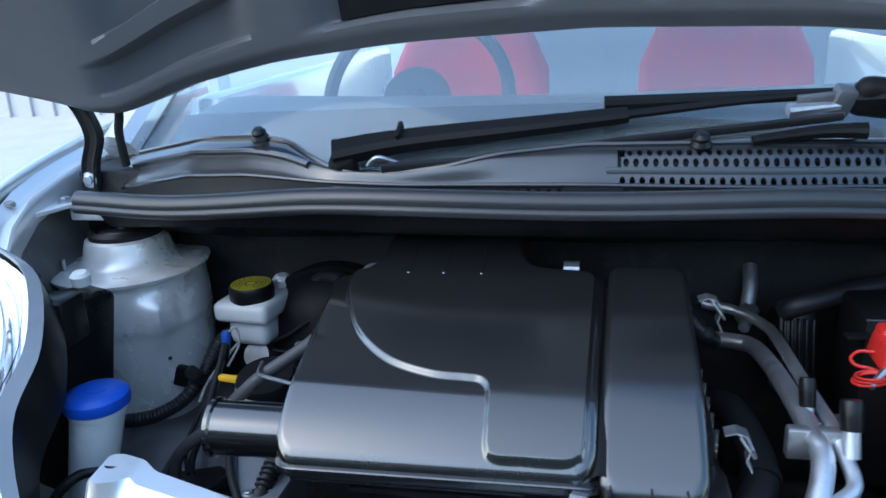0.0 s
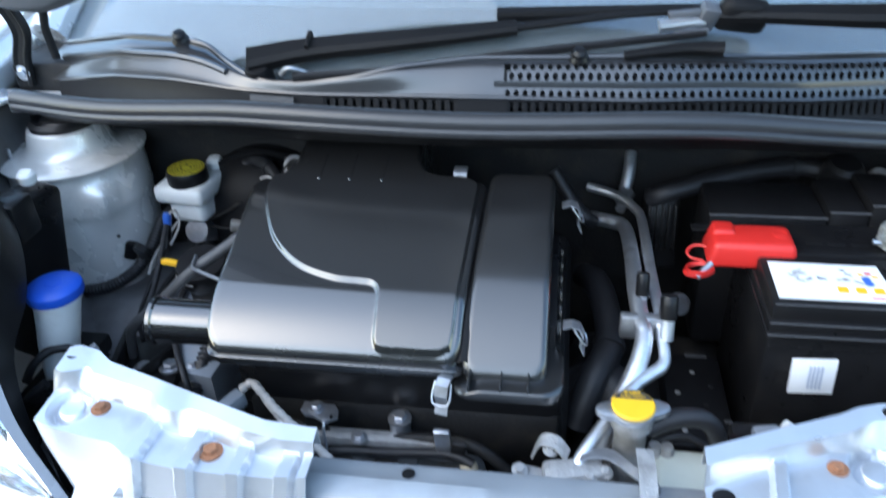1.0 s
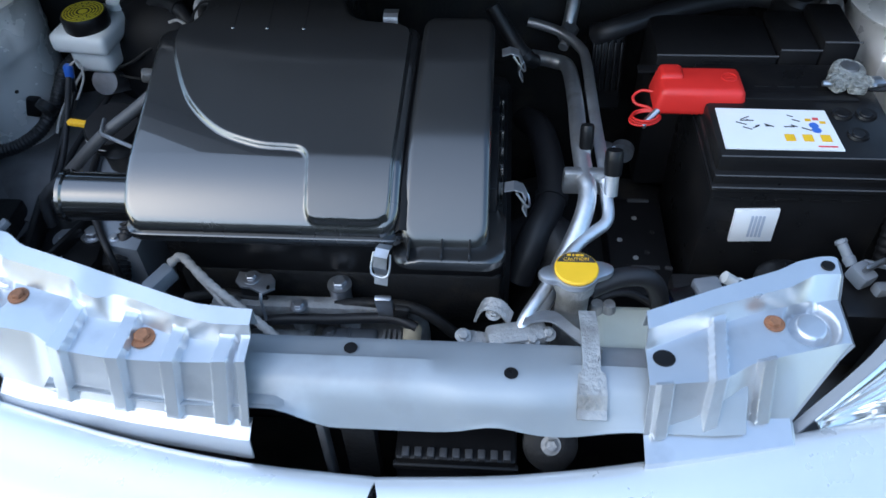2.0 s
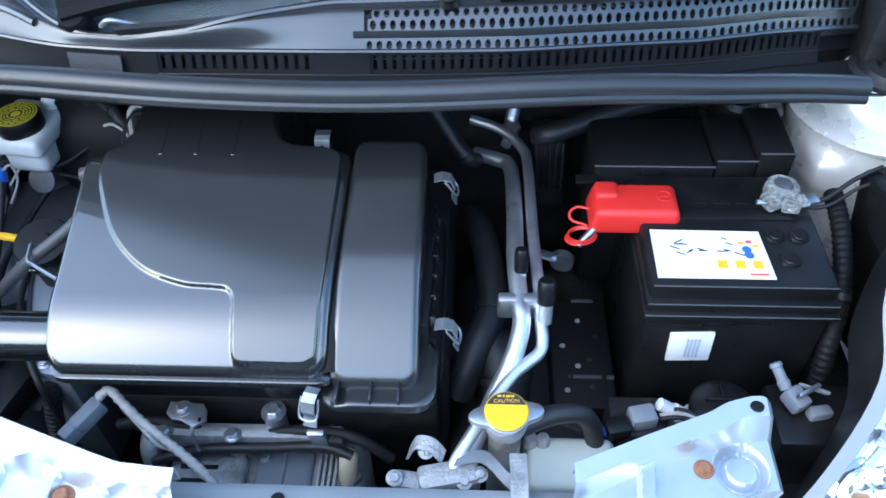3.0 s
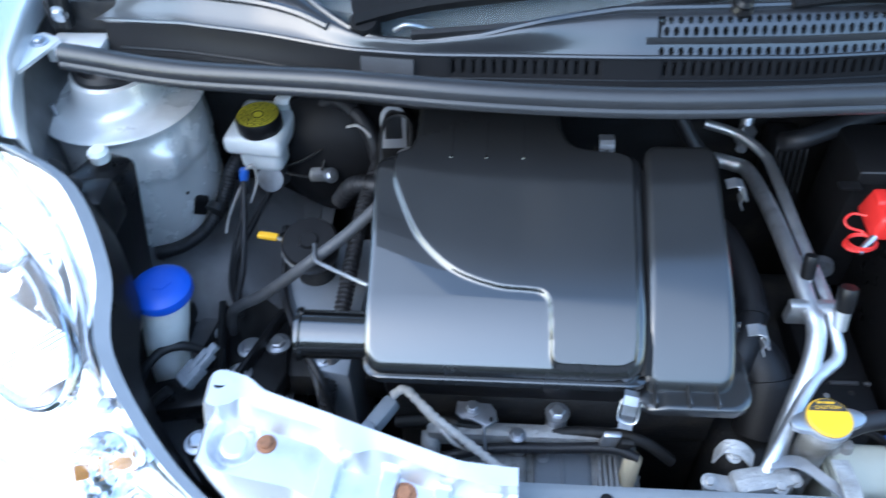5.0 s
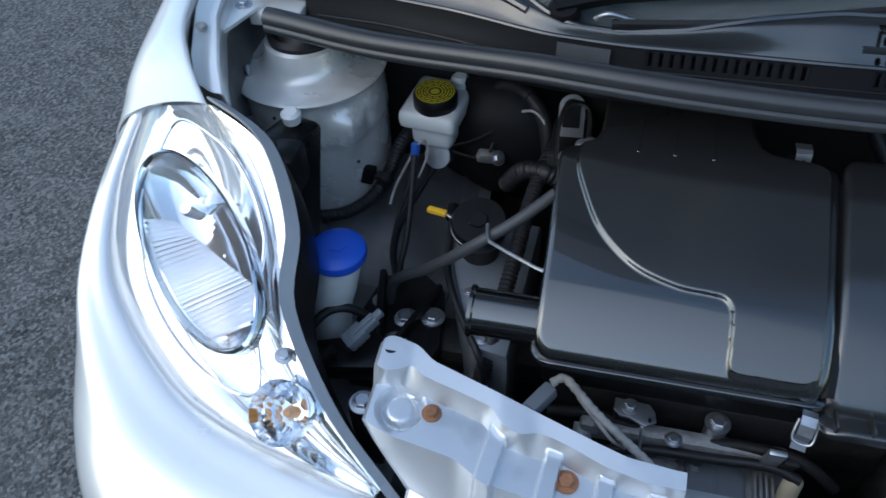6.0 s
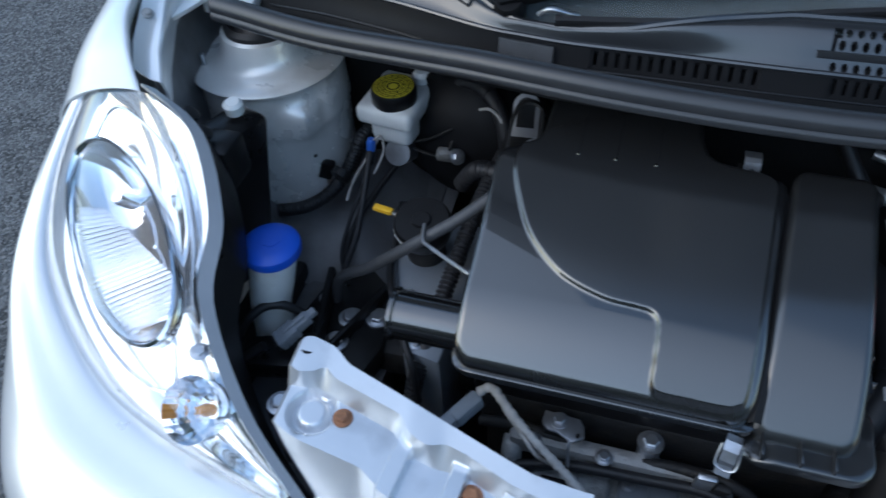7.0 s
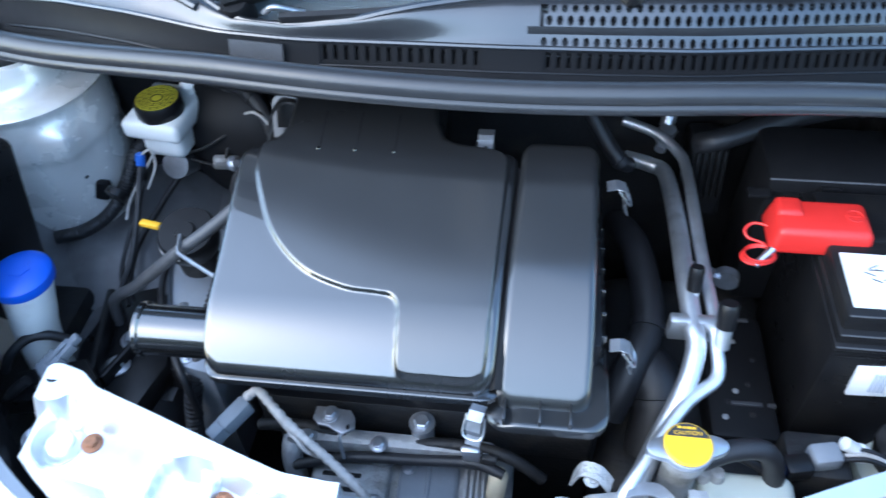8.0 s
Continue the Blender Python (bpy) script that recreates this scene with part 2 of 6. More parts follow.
def tube(pts, r, n=12, steps=8, rings=0.0, pitch=0.006):
    """A round tube along a curve; rings makes it corrugated."""
    path = spline(pts, steps)
    if rings:
        length = sum((path[i + 1] - path[i]).length for i in range(len(path) - 1))
        steps = max(steps, int(steps * length / (len(path) - 1) / (pitch / 4) * 1.0) if len(path) > 1 else steps)
        path = spline(pts, max(8, int(length / (pitch / 4) / max(1, len(pts) - 1))))
    rows, up, run = [], Vector((0.13, 0.2, 0.97)), 0.0
    for i, q in enumerate(path):
        d = (path[min(i + 1, len(path) - 1)] - path[max(i - 1, 0)]).normalized()
        side = d.cross(up)
        side.normalize()
        up = side.cross(d).normalized()
        rr = r if not isinstance(r, (list, tuple)) else r[0] + (r[1] - r[0]) * i / (len(path) - 1)
        if i:
            run += (q - path[i - 1]).length
        if rings:
            rr *= 1 + rings * (1 if (run / pitch) % 1 < 0.5 else -1)
        rows.append([q + (side * math.cos(a) + up * math.sin(a)) * rr for a in (2 * math.pi * k / n for k in range(n))])
    bm = grid(rows, closed=True)
    bm.verts.ensure_lookup_table()
    bm.faces.new(bm.verts[:n])
    bm.faces.new(bm.verts[-n:])
    bmesh.ops.recalc_face_normals(bm, faces=bm.faces)
    return bm


def lathe(profile, at, axis=(0, 0, 1), n=32, sx=1.0):
    """A turned shape: profile of (radius, height) about an axis."""
    turn = Vector((0, 0, 1)).rotation_difference(Vector(axis)).to_matrix()
    rows = [[Vector(at) + turn @ Vector((r * sx * math.cos(2 * math.pi * k / n), r * math.sin(2 * math.pi * k / n), h)) for k in range(n)] for r, h in profile]
    bm = grid(rows, closed=True)
    bm.verts.ensure_lookup_table()
    for ring in (bm.verts[:n], bm.verts[-n:]):
        if (ring[0].co - ring[n // 2].co).length > 1e-5:
            bm.faces.new(ring)
    bmesh.ops.remove_doubles(bm, verts=bm.verts, dist=1e-6)
    bmesh.ops.recalc_face_normals(bm, faces=bm.faces)
    return bm


def block(x0, x1, y0, y1, z0, z1, bevel=0.003, m=None, seg=2, taper=0.0):
    """A box with rounded edges; m turns it about its middle; taper narrows its top."""
    bm = bmesh.new()
    bmesh.ops.create_cube(bm, size=1)
    c = Vector(((x0 + x1) / 2, (y0 + y1) / 2, (z0 + z1) / 2))
    bmesh.ops.scale(bm, vec=(x1 - x0, y1 - y0, z1 - z0), verts=bm.verts)
    if taper:
        for v in bm.verts:
            if v.co.z > 0:
                v.co.x *= 1 - taper
                v.co.y *= 1 - taper
    if bevel:
        bmesh.ops.bevel(bm, geom=bm.edges[:], offset=bevel, segments=seg, affect="EDGES", profile=0.5)
    if m:
        bmesh.ops.transform(bm, matrix=m, verts=bm.verts)
    bmesh.ops.translate(bm, vec=c, verts=bm.verts)
    return bm


def plate(outline, z0, z1, bevel=0.0015):
    """A flat piece cut from an outline in plan."""
    bm = bmesh.new()
    f = bm.faces.new([bm.verts.new((x, y, z1)) for x, y in outline])
    ext = bmesh.ops.extrude_face_region(bm, geom=[f])
    bmesh.ops.translate(bm, vec=(0, 0, z0 - z1), verts=[v for v in ext["geom"] if isinstance(v, bmesh.types.BMVert)])
    bmesh.ops.recalc_face_normals(bm, faces=bm.faces)
    if bevel:
        bmesh.ops.bevel(bm, geom=[e for e in bm.edges if abs(e.verts[0].co.z - e.verts[1].co.z) < 1e-6], offset=bevel, segments=2, affect="EDGES", profile=0.5)
    return bm


def join(*bms):
    """Several shapes into one bmesh."""
    out = bmesh.new()
    for b in bms:
        me = bpy.data.meshes.new("tmp")
        b.to_mesh(me)
        b.free()
        out.from_mesh(me)
        bpy.data.meshes.remove(me)
    return out


def lettering(text, size):
    """Flat raised letters in the built-in font, centred, lying in plan."""
    cu = bpy.data.curves.new("writing", "FONT")
    cu.body, cu.size, cu.align_x, cu.align_y, cu.extrude = text, size, "CENTER", "CENTER", 0.0001
    ob = new("writing", cu)
    bpy.context.view_layer.update()
    me = bpy.data.meshes.new_from_object(ob.evaluated_get(bpy.context.evaluated_depsgraph_get()))
    bm = bmesh.new()
    bm.from_mesh(me)
    bpy.data.objects.remove(ob)
    bpy.data.curves.remove(cu)
    bpy.data.meshes.remove(me)
    return bm


def hexbolt(at, r, axis=(0, 0, 1), washer=True, h=None):
    h = h or r * 0.8
    prof = [(0.0, 0.0)] + ([(r * 1.6, 0.0), (r * 1.6, r * 0.18), (r * 1.15, r * 0.22)] if washer else [(r, 0.0)])
    low = lathe(prof + [(r * 1.1, r * 0.25)], at, axis, 20)
    head = lathe([(r, 0.0), (r, h), (r * 0.85, h * 1.15), (0.0, h * 1.15)], at, axis, 6)
    return join(low, head)


def smoothstep(a, b, x):
    t = min(1, max(0, (x - a) / (b - a)))
    return t * t * (3 - 2 * t)


def lerp(xs, x):
    """Piecewise-linear value from pairs."""
    if x <= xs[0][0]:
        return xs[0][1]
    for (a, p), (b, q) in zip(xs, xs[1:]):
        if x <= b:
            return p + (q - p) * (x - a) / (b - a)
    return xs[-1][1]


def shell(x0, x1, y0, y1, rc, top, er, bottom, nx=60, ny=60):
    """A moulded cover: a height field over a rounded rectangle, with rounded rim and skirt."""
    hx, hy, mx, my = (x1 - x0) / 2, (y1 - y0) / 2, (x0 + x1) / 2, (y0 + y1) / 2
    rows = []
    us = [0, 0.004, 0.010, 0.018, 0.03] + [0.03 + 0.94 * i / nx for i in range(1, nx)] + [0.97, 0.982, 0.99, 0.996, 1]
    vs = [0, 0.004, 0.010, 0.018, 0.03] + [0.03 + 0.94 * i / ny for i in range(1, ny)] + [0.97, 0.982, 0.99, 0.996, 1]
    for v in vs:
        row = []
        for u in us:
            px, py = (2 * u - 1) * hx, (2 * v - 1) * hy
            qx, qy = abs(px) - hx + rc, abs(py) - hy + rc
            if qx > 0 and qy > 0 and math.hypot(qx, qy) > rc:
                k = rc / math.hypot(qx, qy)
                px = math.copysign(hx - rc + qx * k, px)
                py = math.copysign(hy - rc + qy * k, py)
                qx, qy = qx * k, qy * k
            d = -(math.hypot(max(qx, 0), max(qy, 0)) + min(max(qx, qy), 0) - rc)
            s = 1 - min(max(d, 0), er) / er
            x, y = mx + px, my + py
            row.append(Vector((x, y, top(x, y) - er * (1 - math.sqrt(max(0, 1 - s * s))))))
        rows.append(row)
    bm = grid(rows)
    edge = [e for e in bm.edges if e.is_boundary]
    ext = bmesh.ops.extrude_edge_only(bm, edges=edge)
    for v in ext["geom"]:
        if isinstance(v, bmesh.types.BMVert):
            v.co.z = bottom
    bmesh.ops.remove_doubles(bm, verts=bm.verts, dist=1e-6)
    bmesh.ops.recalc_face_normals(bm, faces=bm.faces)
    return bm


# ---- ground ----
bm = bmesh.new()
bmesh.ops.create_grid(bm, x_segments=1, y_segments=1, size=400)
me = bpy.data.meshes.new("ground")
bm.to_mesh(me)
bm.free()
me.materials.append(ASPHALT)
tagged(new("ground", me), "dark grey coarse asphalt road surface", "ground", kind="structure")

slab = block(-30.0, -2.6, 3.7, 40.0, -0.02, 0.02, 0.004)
me = bpy.data.meshes.new("pavement")
slab.to_mesh(me)
slab.free()
me.materials.append(CONCRETE)
tagged(new("pavement", me), "pale concrete paving beyond the road", "pavement", kind="structure")

facade = join(block(-16.0, -4.2, 8.3, 8.6, -0.05, 3.0, 0.01), *[block(-15.8 + 0.30 * i, -15.62 + 0.30 * i, 8.26, 8.32, 0.0, 2.9, 0.01) for i in range(38)])
me = bpy.data.meshes.new("wall_far")
facade.to_mesh(me)
facade.free()
me.materials.append(FACADE)
tagged(new("wall_far", me), "pale grey ribbed wall beyond the paving", "wall", kind="structure")

# unseen wall, added to cut low sky light and dim reflections
wall = block(-9.0, 9.0, -7.4, -7.0, -0.05, 3.2, 0.02)
me = bpy.data.meshes.new("wall_unseen")
wall.to_mesh(me)
wall.free()
me.materials.append(UNSEEN_WALL)
tagged(new("wall_unseen", me), "unseen dull wall added behind the camera to darken reflections", "wall", kind="structure")

# ---- car body ----
body = thing("car", "silver small hatchback with its bonnet raised over the engine bay", "car", (CX, 1.2, 0.0))
SEAL_Y = [(-0.68, 0.893), (-0.58, 0.868), (-0.5, 0.845), (-0.45, 0.838), (-0.3, 0.803), (-0.2, 0.785), (-0.1, 0.778), (0.0, 0.777), (0.1, 0.778), (0.2, 0.7845), (0.3, 0.800), (0.4, 0.822), (0.5, 0.844), (0.6, 0.870)]
SEAL_Z = [(-0.68, 0.924), (-0.5, 0.926), (-0.4, 0.935), (-0.3, 0.947), (-0.2, 0.950), (-0.1, 0.949), (0.0, 0.947), (0.1, 0.948), (0.2, 0.9495), (0.3, 0.944), (0.4, 0.929), (0.5, 0.916), (0.6, 0.896)]


def seal_at(x):
    return Vector((x, sum(lerp(SEAL_Y, x + d) for d in (-0.06, -0.03, 0, 0.03, 0.06)) / 5 - 0.001, sum(lerp(SEAL_Z, x + d) for d in (-0.04, -0.02, 0, 0.02, 0.04)) / 5))


# fender and bumper, one side then the other
LENS_OUT = [(-0.75, 0.745, 0.885), (-0.775, 0.665, 0.81), (-0.755, 0.58, 0.745), (-0.664, 0.497, 0.702), (-0.564, 0.45, 0.69), (-0.40, 0.408, 0.69)]
LENS_IN = [(-0.656, 0.72, 0.916), (-0.585, 0.685, 0.895), (-0.535, 0.61, 0.85), (-0.522, 0.54, 0.805), (-0.46, 0.465, 0.75), (-0.392, 0.418, 0.697)]
for side in (False, True):
    flip[0] = side
    # wing: sections from the bonnet gap outwards and down
    secs = []
    for y, xi, zi, zs, xs in ((0.716, -0.652, 0.914, 0.884, -0.752), (0.745, -0.676, 0.925, 0.892, -0.765), (0.775, -0.696, 0.935, 0.904, -0.775), (0.83, -0.722, 0.946, 0.918, -0.783), (0.95, -0.742, 0.964, 0.942, -0.789), (1.15, -0.755, 0.985, 0.962, -0.793), (1.5, -0.765, 1.0, 0.978, -0.798)):
        secs.append(spline([(xi + 0.002, y, zi - 0.014), (xi, y, zi), ((xi + xs) / 2, y + 0.005, (zi + zs) / 2 + 0.007), (xs, y + 0.01, zs), ((xs - 0.806) / 2 - 0.006, y + 0.011, zs - 0.026), (-0.803, y + 0.012, zs - 0.065), (-0.808, y + 0.011, 0.75), (-0.806, y + 0.01, 0.66), (-0.802, y, 0.45), (-0.79, y, 0.25)], 6))
    rows = [spline([s[j] for s in secs], 6) for j in range(len(secs[0]))]
    part("fender", grid(rows, thick=0.003), PAINT, body, "glossy silver painted fender")
    flange = part("wing_flange", grid([spline([(x0, y, z0 - 0.012), ((x0 + x1) / 2, y, (z0 + z1) / 2 - 0.010), (x1, y, z1), (x1 + 0.003, y, z1 - 0.03)], 4) for y, x0, z0, x1, z1 in ((0.755, -0.682, 0.926, -0.650, 0.895), (0.789, -0.700, 0.936, -0.667, 0.912), (0.867, -0.726, 0.952, -0.700, 0.927), (0.95, -0.741, 0.964, -0.716, 0.938), (1.15, -0.753, 0.985, -0.73, 0.96))], thick=0.002), PAINT, body, "painted mounting flange of the wing")
    part("stud", hexbolt((-0.708, 0.838, 0.930), 0.0045, (0.4, -0.2, 0.9)), CAST, flange)
    # bumper: from under the lamp round to the middle
    top = LENS_OUT + [(-0.25, 0.372, 0.685), (-0.12, 0.352, 0.68), (CX, 0.345, 0.676)]
    belt = [(-0.806, 0.75, 0.66), (-0.806, 0.66, 0.655), (-0.806, 0.560, 0.64), (-0.765, 0.43, 0.61), (-0.675, 0.335, 0.60), (-0.48, 0.265, 0.58), (-0.30, 0.225, 0.57), (-0.14, 0.205, 0.56), (CX, 0.20, 0.56)]
    secs = []
    for a, b in zip(top, belt):
        a, b = Vector(a), Vector(b)
        m = a.lerp(b, 0.45) + Vector((-0.012 - 0.011 * smoothstep(0.60, 0.75, a.y), -0.02, 0.028))
        low = b + Vector((0.01, 0.015, -0.2))
        secs.append(spline([a + Vector((0.006, 0.008, -0.012)), a, a.lerp(m, 0.3) + Vector((-0.004, -0.005, 0.004)), m, b, low, low + Vector((0.05, 0.08, -0.15))], 6))
    rows = [spline([s[j] for s in secs], 8) for j in range(len(secs[0]))]
    part("bumper", grid(rows, thick=0.003), PAINT, body, "silver painted bumper cover")
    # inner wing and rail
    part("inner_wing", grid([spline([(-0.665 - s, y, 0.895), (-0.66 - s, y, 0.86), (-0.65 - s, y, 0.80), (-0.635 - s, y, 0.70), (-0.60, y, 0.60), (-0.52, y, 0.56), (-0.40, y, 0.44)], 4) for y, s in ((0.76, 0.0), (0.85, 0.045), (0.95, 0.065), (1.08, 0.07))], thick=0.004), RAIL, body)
    part("inner_wing", block(-0.60, -0.54, 0.47, 0.78, 0.35, 0.60, 0.006), DARK, body)
    part("wheel_arch", grid([[Vector((x, y, 0.566 + 0.045 * smoothstep(0.73, 0.86, y) * smoothstep(0.40, 0.50, -x) + 0.004 * math.sin(x * 60) * math.sin(y * 45))) for x in [-0.60 + 0.012 * i for i in range(19)]] for y in [0.64 + 0.018 * i for i in range(22)]], thick=0.003), RAIL, body, "dusty painted wheel arch, coloured dark for shade")
    part("chassis_rail", block(-0.545, -0.40, 0.46, 1.08, 0.42, 0.575, 0.015), RAIL, body, "painted chassis rail, coloured dark for shade")
    # strut tower with its dome, rim and rubber cap
    prof = [(0.0, 0.852), (0.046, 0.852), (0.050, 0.858), (0.055, 0.855), (0.058, 0.846), (0.0605, 0.834), (0.065, 0.826), (0.072, 0.8215), (0.086, 0.8195), (0.104, 0.8185), (0.1085, 0.816), (0.107, 0.8115), (0.101, 0.808)] + [(0.1005 + 0.003 * math.sin(math.pi * k / 30), 0.806 - 0.0062 * k) for k in range(31)] + [(0.088, 0.45)]
    shape = lathe(prof, (-0.632, 0.952, 0.0), n=120)
    for v in shape.verts:
        a = math.atan2(v.co.y - 0.952, v.co.x + 0.632)
        out = Vector((math.cos(a), math.sin(a), 0))
        fall = smoothstep(0.700, 0.772, v.co.z) * (1 - smoothstep(0.778, 0.797, v.co.z))
        v.co += out * 0.016 * fall * max(0.0, 1 - abs(a + 0.78) / 0.32) if v.co.z < 0.80 else Vector((0, 0, 0))
        if 0.62 < v.co.z < 0.742:
            v.co -= out * 0.0025
    tower = part("strut_tower", shape, PRIMER, body, "silver painted domed strut tower")
    part("rubber_cap", lathe([(0.049, 0.855), (0.050, 0.864), (0.044, 0.869), (0.036, 0.862), (0.031, 0.868), (0.020, 0.870), (0.015, 0.864), (0.011, 0.873), (0.0, 0.874)], (-0.632, 0.952, 0.0), n=40), RUBBER, tower, "black rubber strut mount cap")
    for a, z in ((-1.75, 0.790), (-1.45, 0.785), (-0.75, 0.77), (-0.72, 0.73), (-0.70, 0.70)):
        part("rivet", lathe([(0.0, 0.0), (0.003, 0.0), (0.002, 0.0015), (0.0, 0.002)], (-0.632 + 0.101 * math.cos(a), 0.952 + 0.101 * math.sin(a), z), (math.cos(a), math.sin(a), 0.1), 10), DARK, tower)
    part("stud", lathe([(0.0, 0.0), (0.0035, 0.0), (0.003, 0.016), (0.0, 0.017)], (-0.70, 0.90, 0.820), (0, 0, 1), 10), ZINC, tower)
    bracket = part("wing_bracket", plate([(-0.735, 0.86), (-0.700, 0.855), (-0.690, 0.88), (-0.672, 0.935), (-0.70, 0.95), (-0.735, 0.93)], 0.905, 0.911, 0.0015), PRIMER, body, "silver painted wing bracket with bolts")
    for x, y in ((-0.716, 0.885), (-0.695, 0.925)):
        part("bolt", hexbolt((x, y, 0.911), 0.007), ZINC, bracket)
flip[0] = False
part("firewall", block(-0.62, 0.64, 1.02, 1.06, 0.35, 0.935, 0.004), DARK, body)
for side in (False, True):
    flip[0] = side
    # dark block fills the gap below the hinge, where only shade lies
    part("hinge_gap_shade", block(-0.70, -0.60, 0.965, 1.10, 0.80, 0.945, 0.006), DARK, body, "dark block for the shaded gap below the hinge")
flip[0] = False
# unseen black slab added under the bay to keep its floor dark
part("floor_blackout", block(-0.62, 0.64, 0.36, 1.06, 0.28, 0.31, 0.004), BLACK, body)
part("scuttle", grid([[seal_at(x) + Vector((0, dy, dz)) for x in (-0.6 + 0.05 * i for i in range(24))] for dy, dz in ((0.002, -0.010), (0.006, -0.016), (0.04, -0.03), (0.12, -0.07), (0.26, -0.12))], thick=0.004), BLACK, body)
# windscreen
def glass_edge(x):
    return Vector((x, 0.893 + 0.36 * (x - CX) ** 2, 0.975 - 0.06 * abs(x - CX) ** 2))
rows = []
for s in (None, 0.0, 0.1, 0.25, 0.4, 0.55, 0.7, 0.85, 1.0):
    if s is None:
        rows.append([glass_edge(x) - Vector((0, 0.82, 0.52)) * (0.008 + 0.042 * smoothstep(-0.36, -0.30, x) * smoothstep(0.06, 0.12, -x)) for x in (-0.68 + 1.36 * i / 24 for i in range(25))])
        continue
    rows.append([glass_edge(x * (1 - 0.18 * s)) + Vector((0, 0.82 * s, 0.47 * s + 0.05 * s * (1 - s))) for x in (-0.68 + 1.36 * i / 24 for i in range(25))])
pane = part("windscreen", grid(rows, thick=0.004), SCREEN, body, "curved windscreen reflecting blue sky")
pane.visible_shadow = False
part("frit_band", grid([[glass_edge(x * (1 - 0.18 * q)) + Vector((0, 0.82 * q + 0.004, 0.47 * q + 0.05 * q * (1 - q) - 0.008)) for x in (-0.67 + 1.34 * i / 24 for i in range(25))] for q in (-0.012, 0.03, 0.07, 0.10)], thick=0.001), GROOVE, pane, "black printed band along the lower glass edge")
roof_rows = [[Vector((x * w, 1.70 + d, 1.425 + h)) for x in (-0.56 + 1.12 * i / 16 for i in range(17))] for d, h, w in ((0.0, 0.0, 1.0), (0.08, 0.03, 1.01), (0.5, 0.06, 1.02), (1.3, 0.0, 1.0))]
part("roof", grid(roof_rows, thick=0.02), PAINT, body)
for side in (False, True):
    flip[0] = side
    part("windscreen_pillar", tube([(-0.69, 1.06, 0.955), (-0.655, 1.3, 1.13), (-0.60, 1.55, 1.32), (-0.565, 1.72, 1.425)], 0.03, 10), PAINT, body)
    part("door_panel", block(-0.80, -0.74, 1.5, 2.9, 0.25, 0.98, 0.02), PAINT, body)
flip[0] = False

# ---- cabin seen through the windscreen ----
rows = [[Vector((x, y0 + 0.25 * x * x, z0)) for x in (-0.68 + 1.36 * i / 16 for i in range(17))] for y0, z0 in ((0.95, 0.94), (1.1, 0.965), (1.3, 0.985), (1.42, 0.975), (1.46, 0.93), (1.47, 0.3))]
part("dashboard", grid(rows, thick=0.01), DASH, body, "dark grey plastic dashboard")
ring = [(-0.34 + 0.185 * math.cos(a), 1.55 + 0.075 * math.sin(a), 0.95 + 0.17 * math.sin(a)) for a in (2 * math.pi * i / 24 for i in range(25))]
wheel = part("steering_wheel", tube(ring, 0.014, 10, 3), DASH, body, "black steering wheel")
part("hub", lathe([(0.0, -0.02), (0.06, -0.02), (0.07, 0.01), (0.0, 0.02)], (-0.34, 1.55, 0.95), (0, -0.9, 0.4)), DASH, wheel)
part("spoke", block(-0.50, -0.18, 1.545, 1.555, 0.94, 0.96, 0.004), DASH, wheel)
part("column", tube([(-0.34, 1.55, 0.95), (-0.34, 1.4, 0.9)], 0.03), DASH, wheel)
for x in (-0.34, 0.34):
    seat = part("seat", grid([spline([(x - 0.23 * w, 2.15 + d, z), (x - 0.2 * w, 2.1 + d, z), (x, 2.13 + d, z + b), (x + 0.2 * w, 2.1 + d, z), (x + 0.23 * w, 2.15 + d, z)], 5) for z, w, d, b in ((0.4, 1, 0, 0), (0.7, 1, 0.03, 0), (0.95, 0.95, 0.08, 0), (1.05, 0.75, 0.1, 0.01), (1.1, 0.4, 0.12, 0.01))], thick=0.06), SEAT_RED, body, "red fabric front seat")
    part("headrest", block(x - 0.12, x + 0.12, 2.2, 2.28, 1.1, 1.27, 0.035, seg=3), SEAT_RED, seat)
    part("cushion", block(x - 0.24, x + 0.24, 1.75, 2.2, 0.42, 0.58, 0.05, seg=3), SEAT_RED, seat)
    part("seat_base", block(x - 0.2, x + 0.2, 1.8, 2.2, 0.0, 0.42, 0.01), DASH, seat)

# ---- bonnet, raised ----


HOOD_FRONT = [(0.0, 1.535), (0.19, 1.525), (0.31, 1.49), (0.42, 1.43), (0.54, 1.365), (0.62, 1.315), (0.72, 1.26), (0.83, 1.21), (0.92, 1.165), (1.0, 1.11), (1.1, 1.10)]
HOOD_REAR = [(0.0, 1.109), (0.29, 1.101), (0.49, 1.085), (0.64, 1.060), (0.72, 1.034), (0.78, 1.024), (0.84, 1.040), (0.92, 1.056), (1.0, 1.07), (1.1, 1.08)]


def hood_at(u, s):
    """u across from -1 to 1, s up from the hinge edge."""
    low = sum(lerp(HOOD_REAR, abs(u) + d) for d in (-0.03, 0, 0.03)) / 3
    high = sum(lerp(HOOD_FRONT, abs(u) + d) for d in (-0.04, 0, 0.04)) / 3
    z = low + (high - low) * s
    return Vector((CX + u * 0.80, 0.94 - 0.36 * (z - low) - 0.16 * (z - low) ** 2 - 0.03 * u * u, z))


